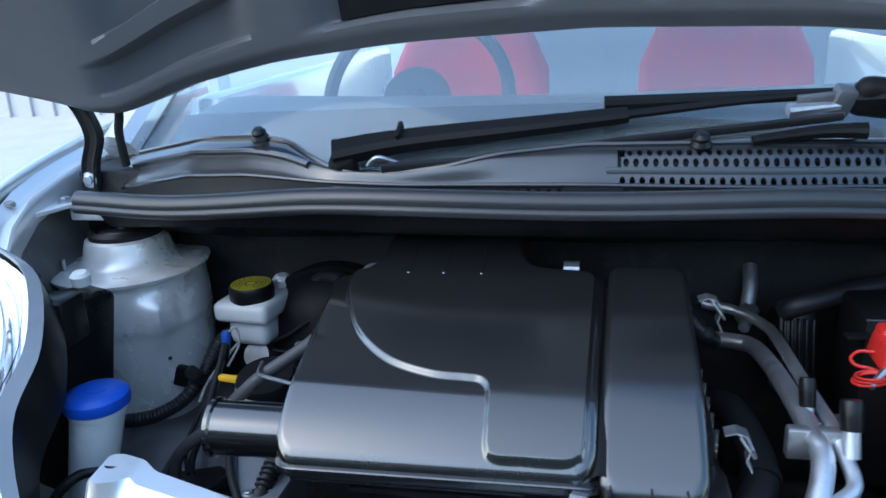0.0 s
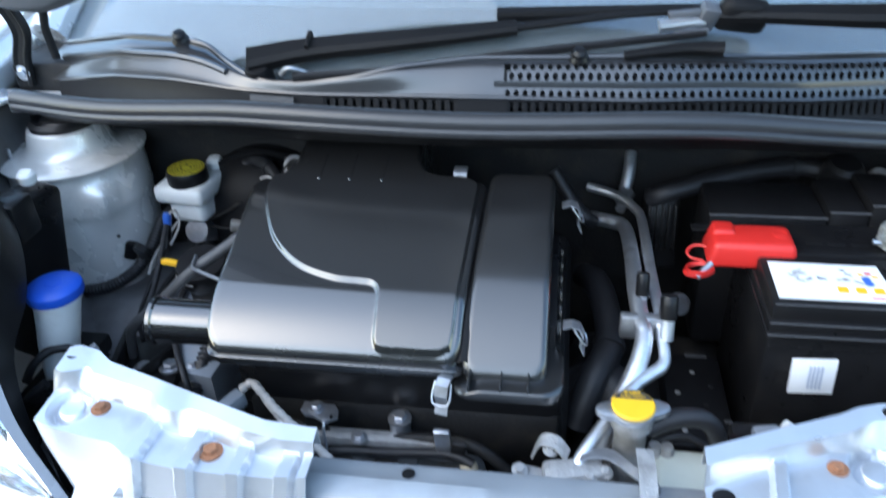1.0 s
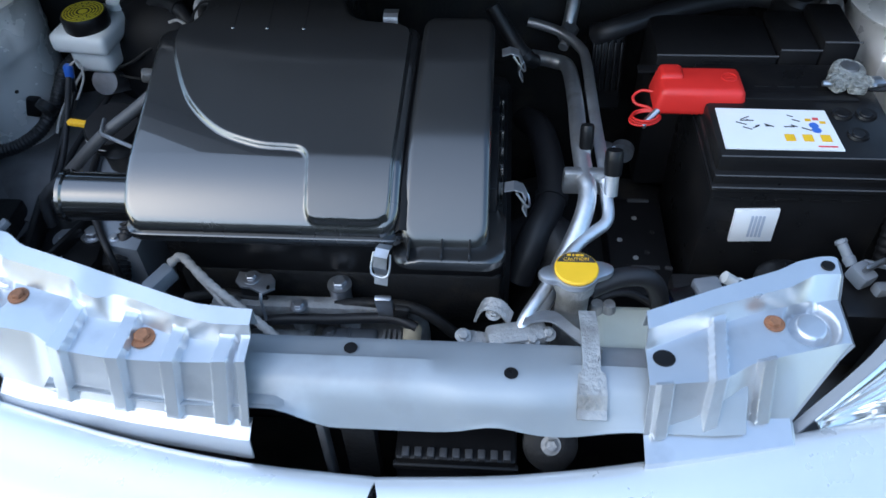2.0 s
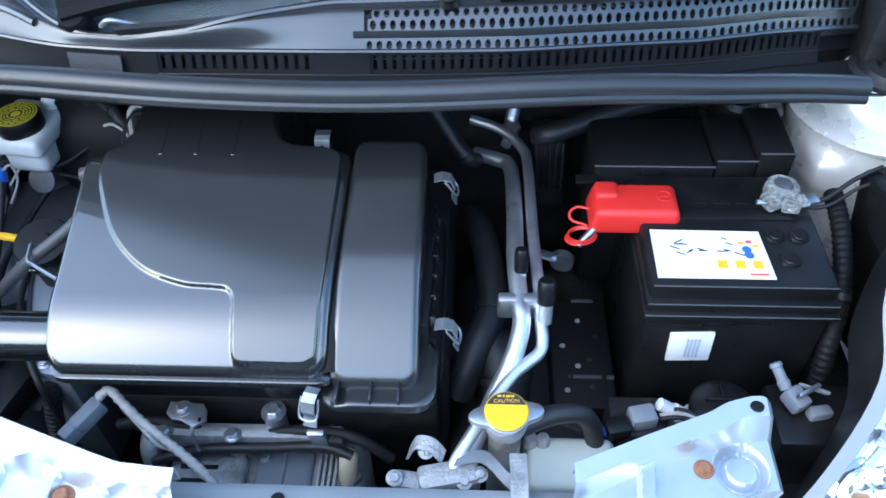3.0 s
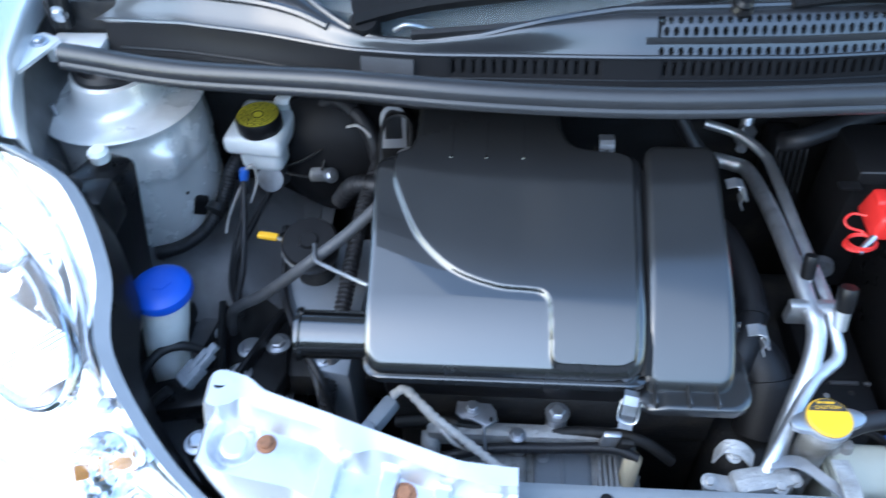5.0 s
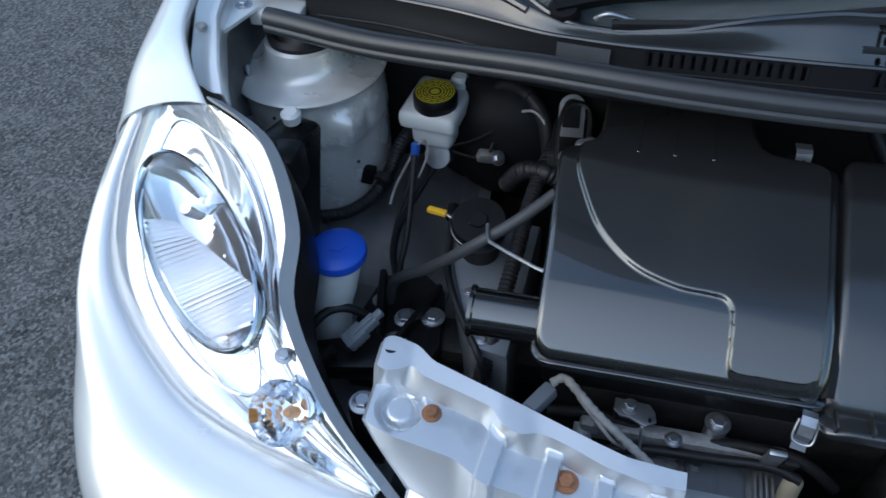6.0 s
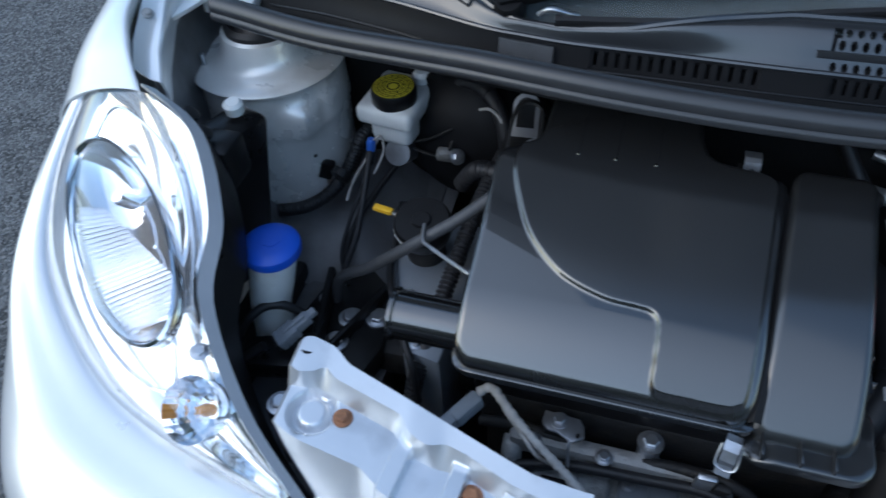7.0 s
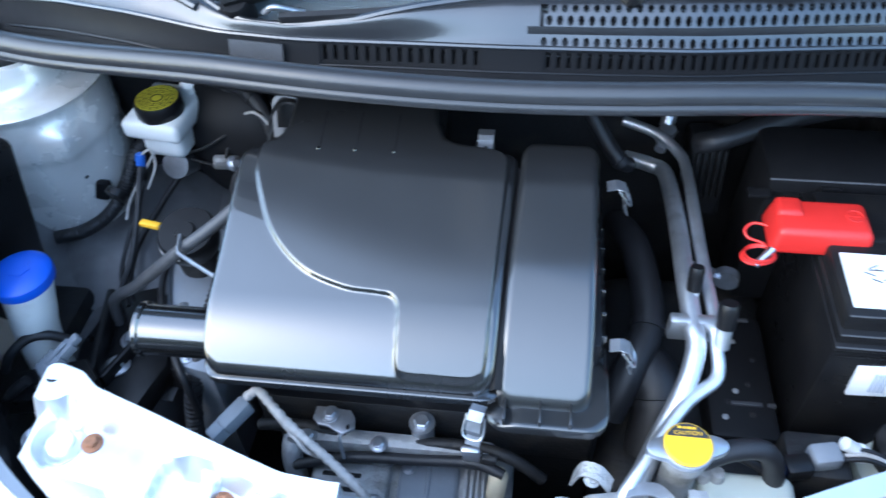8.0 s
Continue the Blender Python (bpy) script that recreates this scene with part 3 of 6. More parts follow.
us = [-1 + i / 16 for i in range(33)]
ss = [0, 0.02, 0.05] + [0.1 + 0.9 * i / 14 for i in range(15)]
bonnet = part("bonnet", grid([[hood_at(u, s) + Vector((0, 0.028, 0)) for u in us] for s in ss], thick=0.002), PAINT, body, "raised silver bonnet")
def inner(u, s):
    dip = 0.0
    for u0, u1, s0, s1 in ((-0.78, -0.50, 0.10, 0.32), (-0.42, -0.06, 0.07, 0.30), (0.06, 0.42, 0.07, 0.30), (0.50, 0.78, 0.10, 0.32), (-0.75, -0.06, 0.4, 0.85), (0.06, 0.75, 0.4, 0.85)):
        dip = max(dip, smoothstep(u0, u0 + 0.05, u) * smoothstep(-u1, -u1 + 0.05, -u) * smoothstep(s0, s0 + 0.03, s) * smoothstep(-s1, -s1 + 0.03, -s))
    lip = 0.018 * (1 - smoothstep(0.0, 0.05, s))
    return hood_at(u, s) + Vector((0, 0.022 * dip + lip * 0.6, 0))
us2, ss2 = [-0.99 + 1.98 * i / 90 for i in range(91)], [0.004 + 0.99 * (i / 90) for i in range(91)]
part("inner_frame", grid([[inner(u, s) for u in us2] for s in ss2], thick=0.002), HOOD_INNER, bonnet, "stamped inner frame, paint coloured dark for its shade")
# black sheets set into two recesses of the frame
for u0, u1, s0, s1 in ((-0.42, -0.06, 0.07, 0.30), (0.06, 0.42, 0.07, 0.30)):
    part("recess_sheet", grid([[inner(u0 + 0.05 + (u1 - u0 - 0.1) * i / 8, s0 + 0.03 + (s1 - s0 - 0.06) * j / 8) + Vector((0, -0.006, 0)) for i in range(9)] for j in range(9)], thick=0.004), BLACK, bonnet, "black sheet in a recess of the inner frame")
for side in (False, True):
    flip[0] = side
    arm = spline([(-0.675, 0.955, 0.915), (-0.669, 0.955, 0.956), (-0.655, 0.953, 0.993), (-0.661, 0.950, 1.025), (-0.674, 0.945, 1.052), (-0.674, 0.938, 1.075), (-0.662, 0.925, 1.115)], 6)
    # hinge arm: the dark metal imitates the shade it stands in
    hinge = part("hinge", grid([[p + Vector((w, d, 0)) for w, d in ((-0.012, 0.006), (-0.012, -0.004), (-0.009, -0.007), (-0.004, -0.003), (0.004, -0.003), (0.009, -0.007), (0.012, -0.004), (0.012, 0.006))] for p in arm], thick=0.003), DARK, bonnet, "pressed hinge arm, coloured dark for its shade")
    part("hinge_pin", hexbolt((-0.672, 0.951, 0.935), 0.007, (0, -1, 0)), ZINC, hinge)
    part("hinge_bolt", hexbolt((-0.667, 0.925, 1.092), 0.006, (0, -1, -0.3)), ZINC, hinge)
    part("corner_stay", tube([(-0.606, 0.950, 1.045), (-0.616, 0.96, 1.019), (-0.624, 0.965, 0.995), (-0.628, 0.975, 0.95)], 0.006, 10), DARK, bonnet, "dark grey corner stay")
    part("hinge_foot", block(-0.69, -0.62, 0.92, 0.96, 0.885, 0.905, 0.003), PRIMER, bonnet)
flip[0] = False

# ---- cowl between windscreen and engine bay ----
YG = [(-0.64, 1.02), (-0.5, 0.962), (-0.4, 0.928), (-0.36, 0.915), (-0.32, 0.885), (-0.28, 0.862), (-0.22, 0.856), (-0.15, 0.856), (-0.1, 0.861), (-0.05, 0.874), (0.0, 0.883), (0.1, 0.892), (0.2, 0.903), (0.3, 0.918), (0.4, 0.942), (0.5, 0.975), (0.64, 1.03)]
ZG = [(-0.64, 0.955), (-0.5, 0.985), (-0.4, 0.991), (-0.36, 0.986), (-0.32, 0.972), (-0.28, 0.960), (-0.22, 0.957), (-0.15, 0.967), (-0.1, 0.978), (0.0, 0.984), (0.2, 0.981), (0.3, 0.977), (0.5, 0.962), (0.64, 0.935)]
YS = [(-0.64, 0.965), (-0.5, 0.91), (-0.4, 0.878), (-0.3, 0.853), (-0.22, 0.848), (-0.1, 0.849), (0.0, 0.849), (0.1, 0.857), (0.2, 0.867), (0.3, 0.883), (0.4, 0.907), (0.5, 0.942), (0.64, 1.0)]
ZS = [(-0.64, 0.92), (-0.5, 0.948), (-0.4, 0.956), (-0.3, 0.953), (-0.2, 0.950), (0.0, 0.949), (0.2, 0.941), (0.3, 0.938), (0.5, 0.92), (0.64, 0.895)]


def cowl_at(x, v):
    a, b = Vector((x, lerp(YG, x), lerp(ZG, x))), Vector((x, lerp(YS, x), lerp(ZS, x)))
    p = a.lerp(b, v)
    p.z += 0.010 * math.sin(math.pi * min(1, v * 1.15)) * (1 - 0.5 * v)
    return p


def slot_at(x, v):
    b, s = Vector((x, lerp(YS, x), lerp(ZS, x))), seal_at(x)
    return Vector((x, b.y - 0.004 * v - 0.012 * v * v, b.z - 0.036 * v)) if v <= 1 else s


def holed(f, x0, x1, v0, v1, n, wide, tall, corners=8):
    """A strip of a surface with a row of holes cut through it."""
    bm = bmesh.new()
    dx = (x1 - x0) / n
    for i in range(n):
        xm, vm = x0 + (i + 0.5) * dx, (v0 + v1) / 2
        ring_in, ring_out = [], []
        for k in range(corners):
            a = 2 * math.pi * (k + (0.5 if corners == 4 else 0)) / corners
            c, s = math.cos(a), math.sin(a)
            ring_in.append(bm.verts.new(f(xm + c * dx * 0.5 * wide, vm + s * (v1 - v0) * 0.5 * tall)))
            q = max(abs(c), abs(s))
            ring_out.append(bm.verts.new(f(xm + c / q * dx * 0.5, vm + s / q * (v1 - v0) * 0.5)))
        low = [bm.verts.new(v.co + Vector((0, 0.002, -0.004))) for v in ring_in]
        for k in range(corners):
            j = (k + 1) % corners
            bm.faces.new((ring_in[k], ring_in[j], ring_out[j], ring_out[k]))
            bm.faces.new((low[k], low[j], ring_in[j], ring_in[k]))
    bmesh.ops.remove_doubles(bm, verts=bm.verts, dist=1e-5)
    bmesh.ops.recalc_face_normals(bm, faces=bm.faces)
    return bm


xs_l = [-0.64 + 0.02 * i for i in range(33)] + [0.016, 0.022, 0.030, 0.0365]
cowl = part("cowl_panel", grid([[cowl_at(x, v) for x in xs_l] for v in (0, 0.03, 0.1, 0.2, 0.3, 0.4, 0.5, 0.6, 0.7, 0.8, 0.9, 1.0)], thick=0.003), COWL, body, "grey-black plastic cowl panel")
part("top_strip", grid([[cowl_at(0.025 + 0.02 * i, v) for i in range(31)] for v in (0, 0.1, 0.2, 0.24)], thick=0.003), COWL, cowl)
part("perforated_strip", holed(cowl_at, 0.0445, 0.612, 0.24, 0.45, 54, 0.62, 0.80), COWL, cowl, "perforated grille strip")
part("perforated_strip", holed(cowl_at, 0.0405, 0.608, 0.45, 0.66, 54, 0.62, 0.80), COWL, cowl, "perforated grille strip")
part("grille_bar", grid([[cowl_at(0.025 + 0.02 * i, v) + Vector((0, 0, 0.004 * math.sin(math.pi * (v - 0.66) / 0.10))) for i in range(30)] for v in (0.66, 0.685, 0.71, 0.735, 0.76)], thick=0.002), COWL, cowl)
part("perforated_strip", holed(cowl_at, 0.0365, 0.604, 0.76, 0.99, 54, 0.62, 0.70), COWL, cowl, "perforated grille strip")
# slot strips, vent frame and gutter: matt black imitates the recess shade
part("slotted_strip", holed(slot_at, -0.187, -0.020, 0.0, 0.64, 15, 0.56, 0.86, 4), GROOVE, cowl, "slotted vent strip")
part("slotted_strip", holed(slot_at, 0.042, 0.56, 0.0, 0.64, 50, 0.56, 0.86, 4), GROOVE, cowl, "slotted vent strip")
# dark sheet added behind the slots to keep them black
part("vent_blackout", grid([[slot_at(x, v) + Vector((0, 0.03, -0.004)) for x in [-0.62 + 0.04 * i for i in range(32)]] for v in (0.0, 0.5, 1.0)], thick=0.002), GROOVE, cowl)
part("vent_frame", grid([[slot_at(x, v) for x in (-0.62, -0.5, -0.4, -0.3, -0.25, -0.187)] for v in (0, 0.3, 0.6, 1.0)], thick=0.002), GROOVE, cowl)
part("vent_frame", grid([[slot_at(x, v) for x in (-0.020, 0.01, 0.042)] for v in (0, 0.3, 0.6, 1.0)], thick=0.002), GROOVE, cowl)
part("gutter", grid([[slot_at(x, 1.0) + (seal_at(x) + Vector((0, 0.006, -0.012)) - slot_at(x, 1.0)) * s - Vector((0, 0, 0.02 * math.sin(math.pi * s))) for x in [-0.62 + 0.04 * i for i in range(32)]] for s in (0, 0.2, 0.4, 0.6, 0.8, 1.0)], thick=0.002), GROOVE, cowl)
part("vent_frame", grid([[slot_at(x, v) for x in [-0.187 + 0.0249 * i for i in range(31)]] for v in (0.64, 0.8, 1.0)], thick=0.002), GROOVE, cowl)
part("slot_ledge", tube([slot_at(x, 0.64) + Vector((0, -0.002, 0)) for x in [-0.187 + 0.0249 * i for i in range(31)]], 0.0013, 6, 2), BLACK, cowl)
part("slot_ledge", tube([slot_at(x, 0.8) + Vector((0, -0.003, 0)) for x in [-0.60 + 0.03 * i for i in range(11)]], 0.0016, 6, 2), BLACK, cowl)
part("edge_bead", tube([cowl_at(x, 0.0) + Vector((0, 0.002, 0.002)) for x in [-0.63 + 0.03 * i for i in range(43)]], 0.004, 8, 3), COWL, cowl)
part("edge_bead", tube([cowl_at(x, 0.52) + Vector((0, 0, 0.0)) for x in [-0.62 + 0.03 * i for i in range(11)]], 0.005, 8, 3), COWL, cowl)
part("edge_bead", tube([cowl_at(x, 1.0) for x in [-0.62 + 0.03 * i for i in range(42)]], 0.003, 8, 3), COWL, cowl)
part("vent_bridge", grid([[slot_at(x, v) + Vector((0, -0.006, 0.001)) for x in (-0.282, -0.253, -0.224)] for v in (0.1, 0.5, 1.0, 1.0)], thick=0.002), HOSE, cowl)
for x, v in ((-0.402, 0.03), (0.126, 0.05)):
    p = cowl_at(x, v)
    part("clip_pin", lathe([(0.0, -0.002), (0.011, -0.002), (0.012, 0.003), (0.009, 0.008), (0.0095, 0.012), (0.006, 0.016), (0.0, 0.0165)], p, (0, -0.35, 0.94), 20), BLACK, cowl, "black push-in clip")
part("sealing_strip", tube([seal_at(x) for x in [-0.642 + 0.0488 * i for i in range(26)]], 0.0125, 14, 4), SEALER, cowl, "grey-black rubber sealing strip")
part("seal_lip", tube([seal_at(x) + Vector((0, -0.009, -0.009)) for x in [-0.642 + 0.0488 * i for i in range(26)]], 0.0065, 12, 4), SEALER, cowl)
# dark sheet added below the perforations so the holes stay black
part("vent_blackout", grid([[cowl_at(0.02 + 0.02 * i, v) + Vector((0, 0.004, -0.012)) for i in range(31)] for v in (0.2, 0.6, 1.0)], thick=0.002), BLACK, cowl)
# ---- headlamps ----
def lens_at(u, v, bulge=0.034):
    a, b = spline(LENS_OUT, 10), spline(LENS_IN, 10)
    t = v * (len(a) - 1)
    i = min(int(t), len(a) - 2)
    p, q = a[i].lerp(a[i + 1], t - i), b[i].lerp(b[i + 1], t - i)
    k = 4 * u * (1 - u) * (0.05 + 0.95 * math.sin(math.pi * min(1, v)) ** 0.6)
    return p.lerp(q, u) + Vector((-0.42, -0.46, 0.78)) * bulge * k


for side in (False, True):
    flip[0] = side
    lamp = part("headlight", grid([[lens_at(u / 16, v / 30, 0.02) + Vector((0.006, 0.006, -0.012)) + Vector((0.2, 0.2, -0.3)) * 0.12 * math.sin(math.pi * u / 16) ** 2 * math.sin(math.pi * v / 30) ** 0.5 for u in range(17)] for v in range(31)], thick=0.002), BEZEL, body, "clear headlight with chrome inside")
    part("lens", grid([[lens_at(u / 16, v / 30) for u in range(17)] for v in range(31)], thick=0.002), LENS, lamp, "clear plastic lens").visible_shadow = False
    # oval main reflector with fluted glass and bulb shield
    c = (lens_at(0.425, 0.183) + lens_at(0.775, 0.667)) / 2 + Vector((-0.42, -0.46, 0.78)) * 0.004
    e1 = (lens_at(0.775, 0.667) - lens_at(0.425, 0.183)).normalized()
    e2 = (lens_at(0.85, 0.40) - lens_at(0.40, 0.433)).normalized()
    n = e1.cross(e2).normalized()
    n = n if n.z > 0 else -n
    e2 = n.cross(e1).normalized()
    oval = lambda a, k, d: c + (e1 * math.cos(a) * 0.122 + e2 * math.sin(a) * 0.056) * k - n * d
    ang = [2 * math.pi * i / 40 for i in range(40)]
    part("reflector", grid([[oval(a, k, d) for a in ang] for k, d in ((1.0, 0.008), (0.95, 0.018), (0.8, 0.034), (0.55, 0.048), (0.25, 0.056), (0.02, 0.058))], closed=True), CHROME, lamp, "oval chrome bowl")
    part("bezel_ring", grid([[oval(a, k, d) for a in ang] for k, d in ((1.07, 0.016), (1.05, 0.002), (1.02, 0.0), (0.99, 0.004), (0.985, 0.016))], closed=True), CHROME, lamp)
    rows = []
    for i in range(181):
        along = -0.070 + 0.165 * i / 180
        h = 0.0019 * math.cos(2 * math.pi * i / 180 * 26)
        edge = 0.051 * math.sqrt(max(0.02, 1 - (along / 0.119) ** 2))
        low, high = -edge, min(edge, -0.022 + 0.42 * (along + 0.070))
        rows.append([c + e1 * (along + 0.010 * w) + e2 * (low + (high - low) * w) - n * (0.014 + h + 0.014 * w) for w in (0, 0.2, 0.4, 0.6, 0.8, 1.0)])
    part("fluted_insert", grid(rows), FLUTED, lamp, "ribbed reflector insert")
    part("bulb_shield", lathe([(0.0, 0.012), (0.007, 0.011), (0.010, 0.006), (0.010, -0.02), (0.0, -0.024)], c - e1 * 0.06 - n * 0.036, n, 20), CHROME, lamp)
    # indicator reflector
    ci = lens_at(0.72, 0.80) - n * 0.010
    part("indicator_bowl", grid([[ci + e1 * r * math.cos(2 * math.pi * k / 28) + e2 * r * math.sin(2 * math.pi * k / 28) - n * (d + 0.004 + (0 if j == 0 else 0.002 if (k + j) % 2 else -0.002)) for k in range(28)] for j, (r, d) in enumerate(((0.034, -0.008), (0.031, 0.012), (0.025, 0.020), (0.017, 0.027), (0.009, 0.031)))], closed=True), CHROME, lamp, "faceted indicator reflector", 8)
    part("indicator_bulb", lathe([(0.0, -0.034), (0.006, -0.032), (0.007, -0.020), (0.004, -0.012), (0.0, -0.010)], ci, n, 16), AMBER, lamp, "amber indicator bulb")
    # seam round the lens, and the raised edge of the chrome surround
    part("seam", tube([Vector(p) + Vector((0.001, 0.002, -0.003)) for p in LENS_OUT], 0.0032, 8, 10), GROOVE, lamp, "dark gap round the lens")
    part("seam", tube([lens_at(k / 8, 0.0) + Vector((0.0, 0.001, -0.002)) for k in range(9)], 0.0016, 8, 4), LAMP_EDGE, lamp)
    rim = [lens_at(0.575 + 0.335 * math.cos(a), 0.415 + 0.33 * math.sin(a), 0.02) + Vector((0.004, 0.004, -0.006)) for a in (2 * math.pi * k / 40 for k in range(41))]
    part("surround_edge", tube(rim, 0.0022, 8, 2), CHROME, lamp)
    # black housing band along the bay side, and rear cover
    band = [Vector(p) for p in LENS_IN] + [Vector((-0.35, 0.392, 0.665))]
    off = [Vector((0.006, 0.003, 0.003)), Vector((0.020, 0.006, -0.004)), Vector((0.026, 0.008, -0.026)), Vector((0.030, 0.012, -0.06))]
    curves = [spline([p + o for p in band], 6) for o in off]
    part("lens_flange", grid(curves[:2], thick=0.003), LAMP_EDGE, lamp, "pale grey lens flange")
    part("housing_edge", grid(curves[1:], thick=0.004), BLACK, lamp, "black plastic lamp housing edge")
    for p in ((-0.618, 0.728, 0.868), (-0.596, 0.712, 0.858)):
        part("rubber_stop", lathe([(0.0, 0.0), (0.010, 0.0), (0.010, 0.018), (0.0, 0.02)], p, (0.6, 0.3, 0.6), 14), RUBBER, lamp, "black rubber stop")
    part("bracket", block(-0.595, -0.555, 0.70, 0.745, 0.80, 0.855, 0.006), BLACK, lamp)
    part("screw", hexbolt((-0.505, 0.505, 0.77), 0.006, (0.2, -0.1, 1)), ZINC, lamp)
    # fuse and relay box by the tower
    relay = thing("relay_box", "black plastic relay box with a white label", "relay box", (-0.56, 0.76, 0.62), "relay boxes")
    part("box", block(-0.632, -0.580, 0.72, 0.80, 0.60, 0.842, 0.01, pose(0, 0, 0, -8, 6, -12)), BLACK, relay)
    part("cap", lathe([(0.0, 0.0), (0.011, 0.0), (0.012, 0.012), (0.008, 0.016), (0.0, 0.016)], (-0.588, 0.785, 0.846), (0.05, -0.1, 1), 20), WHITE_PLASTIC, relay, "small white cap")
    face = block(-0.022, 0.018, -0.0412, -0.0400, 0.02, 0.10, 0.0004)
    bmesh.ops.transform(face, matrix=Matrix.Translation((-0.606, 0.76, 0.721)) @ pose(0, 0, 0, -8, 6, -12), verts=face.verts)
    part("sticker", face, PAPER, relay, "white printed sticker")
flip[0] = False

# ---- front structure ----
def beam_foot(x):
    """Height of the crossmember's lower edge, arched over the grille."""
    return 0.688 + 0.028 * smoothstep(0.0, 0.06, -x - 0.03) + 0.012 * math.exp(-((x - 0.115) / 0.028) ** 2) + 0.014 * smoothstep(0.17, 0.24, x)


rows = []
for y, z, f in ((0.478, 0.60, 0), (0.476, 0.70, 0), (0.470, 0.722, 0), (0.460, 0.728, 0), (0.445, 0.730, 0), (0.440, 0.734, 0), (0.420, 0.733, 0), (0.412, 0.727, 0), (0.403, 0.714, 0.0), (0.396, 0.70, 0.6), (0.391, 0.69, 1.0), (0.394, 0.687, 1.0), (0.41, 0.687, 1.0)):
    rows.append([Vector((x, y + 0.012 * (smoothstep(0.30, 0.40, x) + smoothstep(0.16, 0.30, -x)) - 0.006 * smoothstep(0.05, 0.09, x) * smoothstep(-0.19, -0.15, -x) * (0.40 < y < 0.445), z + f * (beam_foot(x) - 0.688))) for x in [-0.30 + 0.012 * i for i in range(54)]])
support = part("radiator_support", grid(rows, thick=0.003), SUPPORT, body, "grey crossmember")
for x, y in ((0.129, 0.428), (-0.02, 0.452)):
    part("hole_plug", lathe([(0.0, 0.0), (0.006, 0.0), (0.0065, 0.001), (0.0, 0.0015)], (x, y, 0.7335 if y < 0.44 else 0.7295), (0, 0, 1), 16), BLACK, support)
part("retaining_bracket", grid([[Vector((0.2005 + w * u, y, z)) for u in (-1, -0.4, 0.4, 1)] for y, z, w in ((0.50, 0.738, 0.008), (0.47, 0.745, 0.008), (0.445, 0.742, 0.008), (0.432, 0.738, 0.008), (0.428, 0.738, 0.012), (0.410, 0.732, 0.013), (0.402, 0.720, 0.013), (0.394, 0.717, 0.013))], thick=0.003), CAST, support, "bent metal retaining bracket")
grille = part("lower_grille", block(-0.14, 0.26, 0.368, 0.386, 0.50, 0.60, 0.004), BLACK, body, "black ribbed grille")
for i in range(22):
    part("fin", block(-0.12 + 0.017 * i, -0.11 + 0.017 * i, 0.352, 0.372, 0.56, 0.605, 0.002), BLACK, grille)


def smooth_lerp(xs, x, w=0.004):
    return sum(lerp(xs, x + d) for d in (-w, -w / 2, 0, w / 2, w)) / 5


def lamp_panel(x0, x1, lines, z_flange, z_tray, ribs, name_label, holes, cup, outer):
    """A stamped silver panel: flange, step, ribbed tray, ribbed face, ledge and lip, in sections along x."""
    rear, front, step, edge, foot, ledge = lines
    counts = (3, 8, 7, 22, 18, 7, 4)
    fracs = [(0.0, 0.06) + tuple(0.12 + 0.76 * i / n for i in range(n + 1)) + (0.94,) for n in counts]
    cols = []
    n_col = int((x1 - x0) / 0.0013)
    for i in range(n_col + 1):
        u = i / n_col
        col = []
        for seg, fr in enumerate(fracs):
            for f in fr:
                slide = 0.0 if seg < 4 else (0.052 * f if seg == 4 else 0.052)
                a, b = (x0 + slide, x1) if outer < 0 else (x0, x1 - slide)
                x = a + (b - a) * u
                q = lambda line: smooth_lerp(line, x)
                yr, yf, ys, ye, yb, yl = (q(line) for line in lines)
                pts = ((yr + 0.002, z_flange - 0.022), (yr, z_flange), (yf, z_flange - 0.003), (ys, z_tray + 0.002), (ye, z_tray), (yb, 0.702), (yl, 0.695), (yl - 0.004, 0.668))
                (ya, za), (yc, zc) = pts[seg], pts[seg + 1]
                y, z = ya + (yc - ya) * f, za + (zc - za) * f
                rise = 0.0
                for r0, r1, lean, whole in ribs:
                    r = lean * (y - ye)
                    rise = max(rise, smoothstep(r0 + r - 0.0015, r0 + r + 0.0015, x) * smoothstep(-r1 - r - 0.0015, -r1 - r + 0.0015, -x) * (1 if whole or seg >= 4 else 0))
                if seg == 3:
                    z += 0.009 * rise
                    y -= 0.006 * rise * f
                    r = math.hypot(x - cup[0], y - cup[1])
                    z -= 0.010 * (1 - smoothstep(0.0195, 0.0255, r)) - 0.0085 * (1 - smoothstep(0.0125, 0.0185, r))
                elif seg == 2 and f > 0.5:
                    z += 0.009 * rise * (f - 0.5) * 2
                elif seg == 4:
                    z += 0.009 * rise * (1 - f) ** 2
                    y -= (0.006 + 0.003 * f) * rise * (1 - smoothstep(0.93, 1.0, f))
                end = 1 - smoothstep(0.0, 0.004, x - a if outer < 0 else b - x)
                col.append(Vector((x, y, z - 0.004 * end)))
        cols.append(col)
    rows = [[c[j] for c in cols] for j in range(len(cols[0]))]
    pan = part("headlight_panel", grid(rows, thick=0.002), STEEL_PANEL, body, name_label)
    for x, y, z, r in holes:
        part("hole", lathe([(0.0, 0.0012), (r, 0.0012), (r * 1.05, 0.0), (r, -0.004), (0.0, -0.004)], (x, y, z), (0, 0, 1), 20, 1.15), BLACK, pan, "dark punched hole")
    return pan


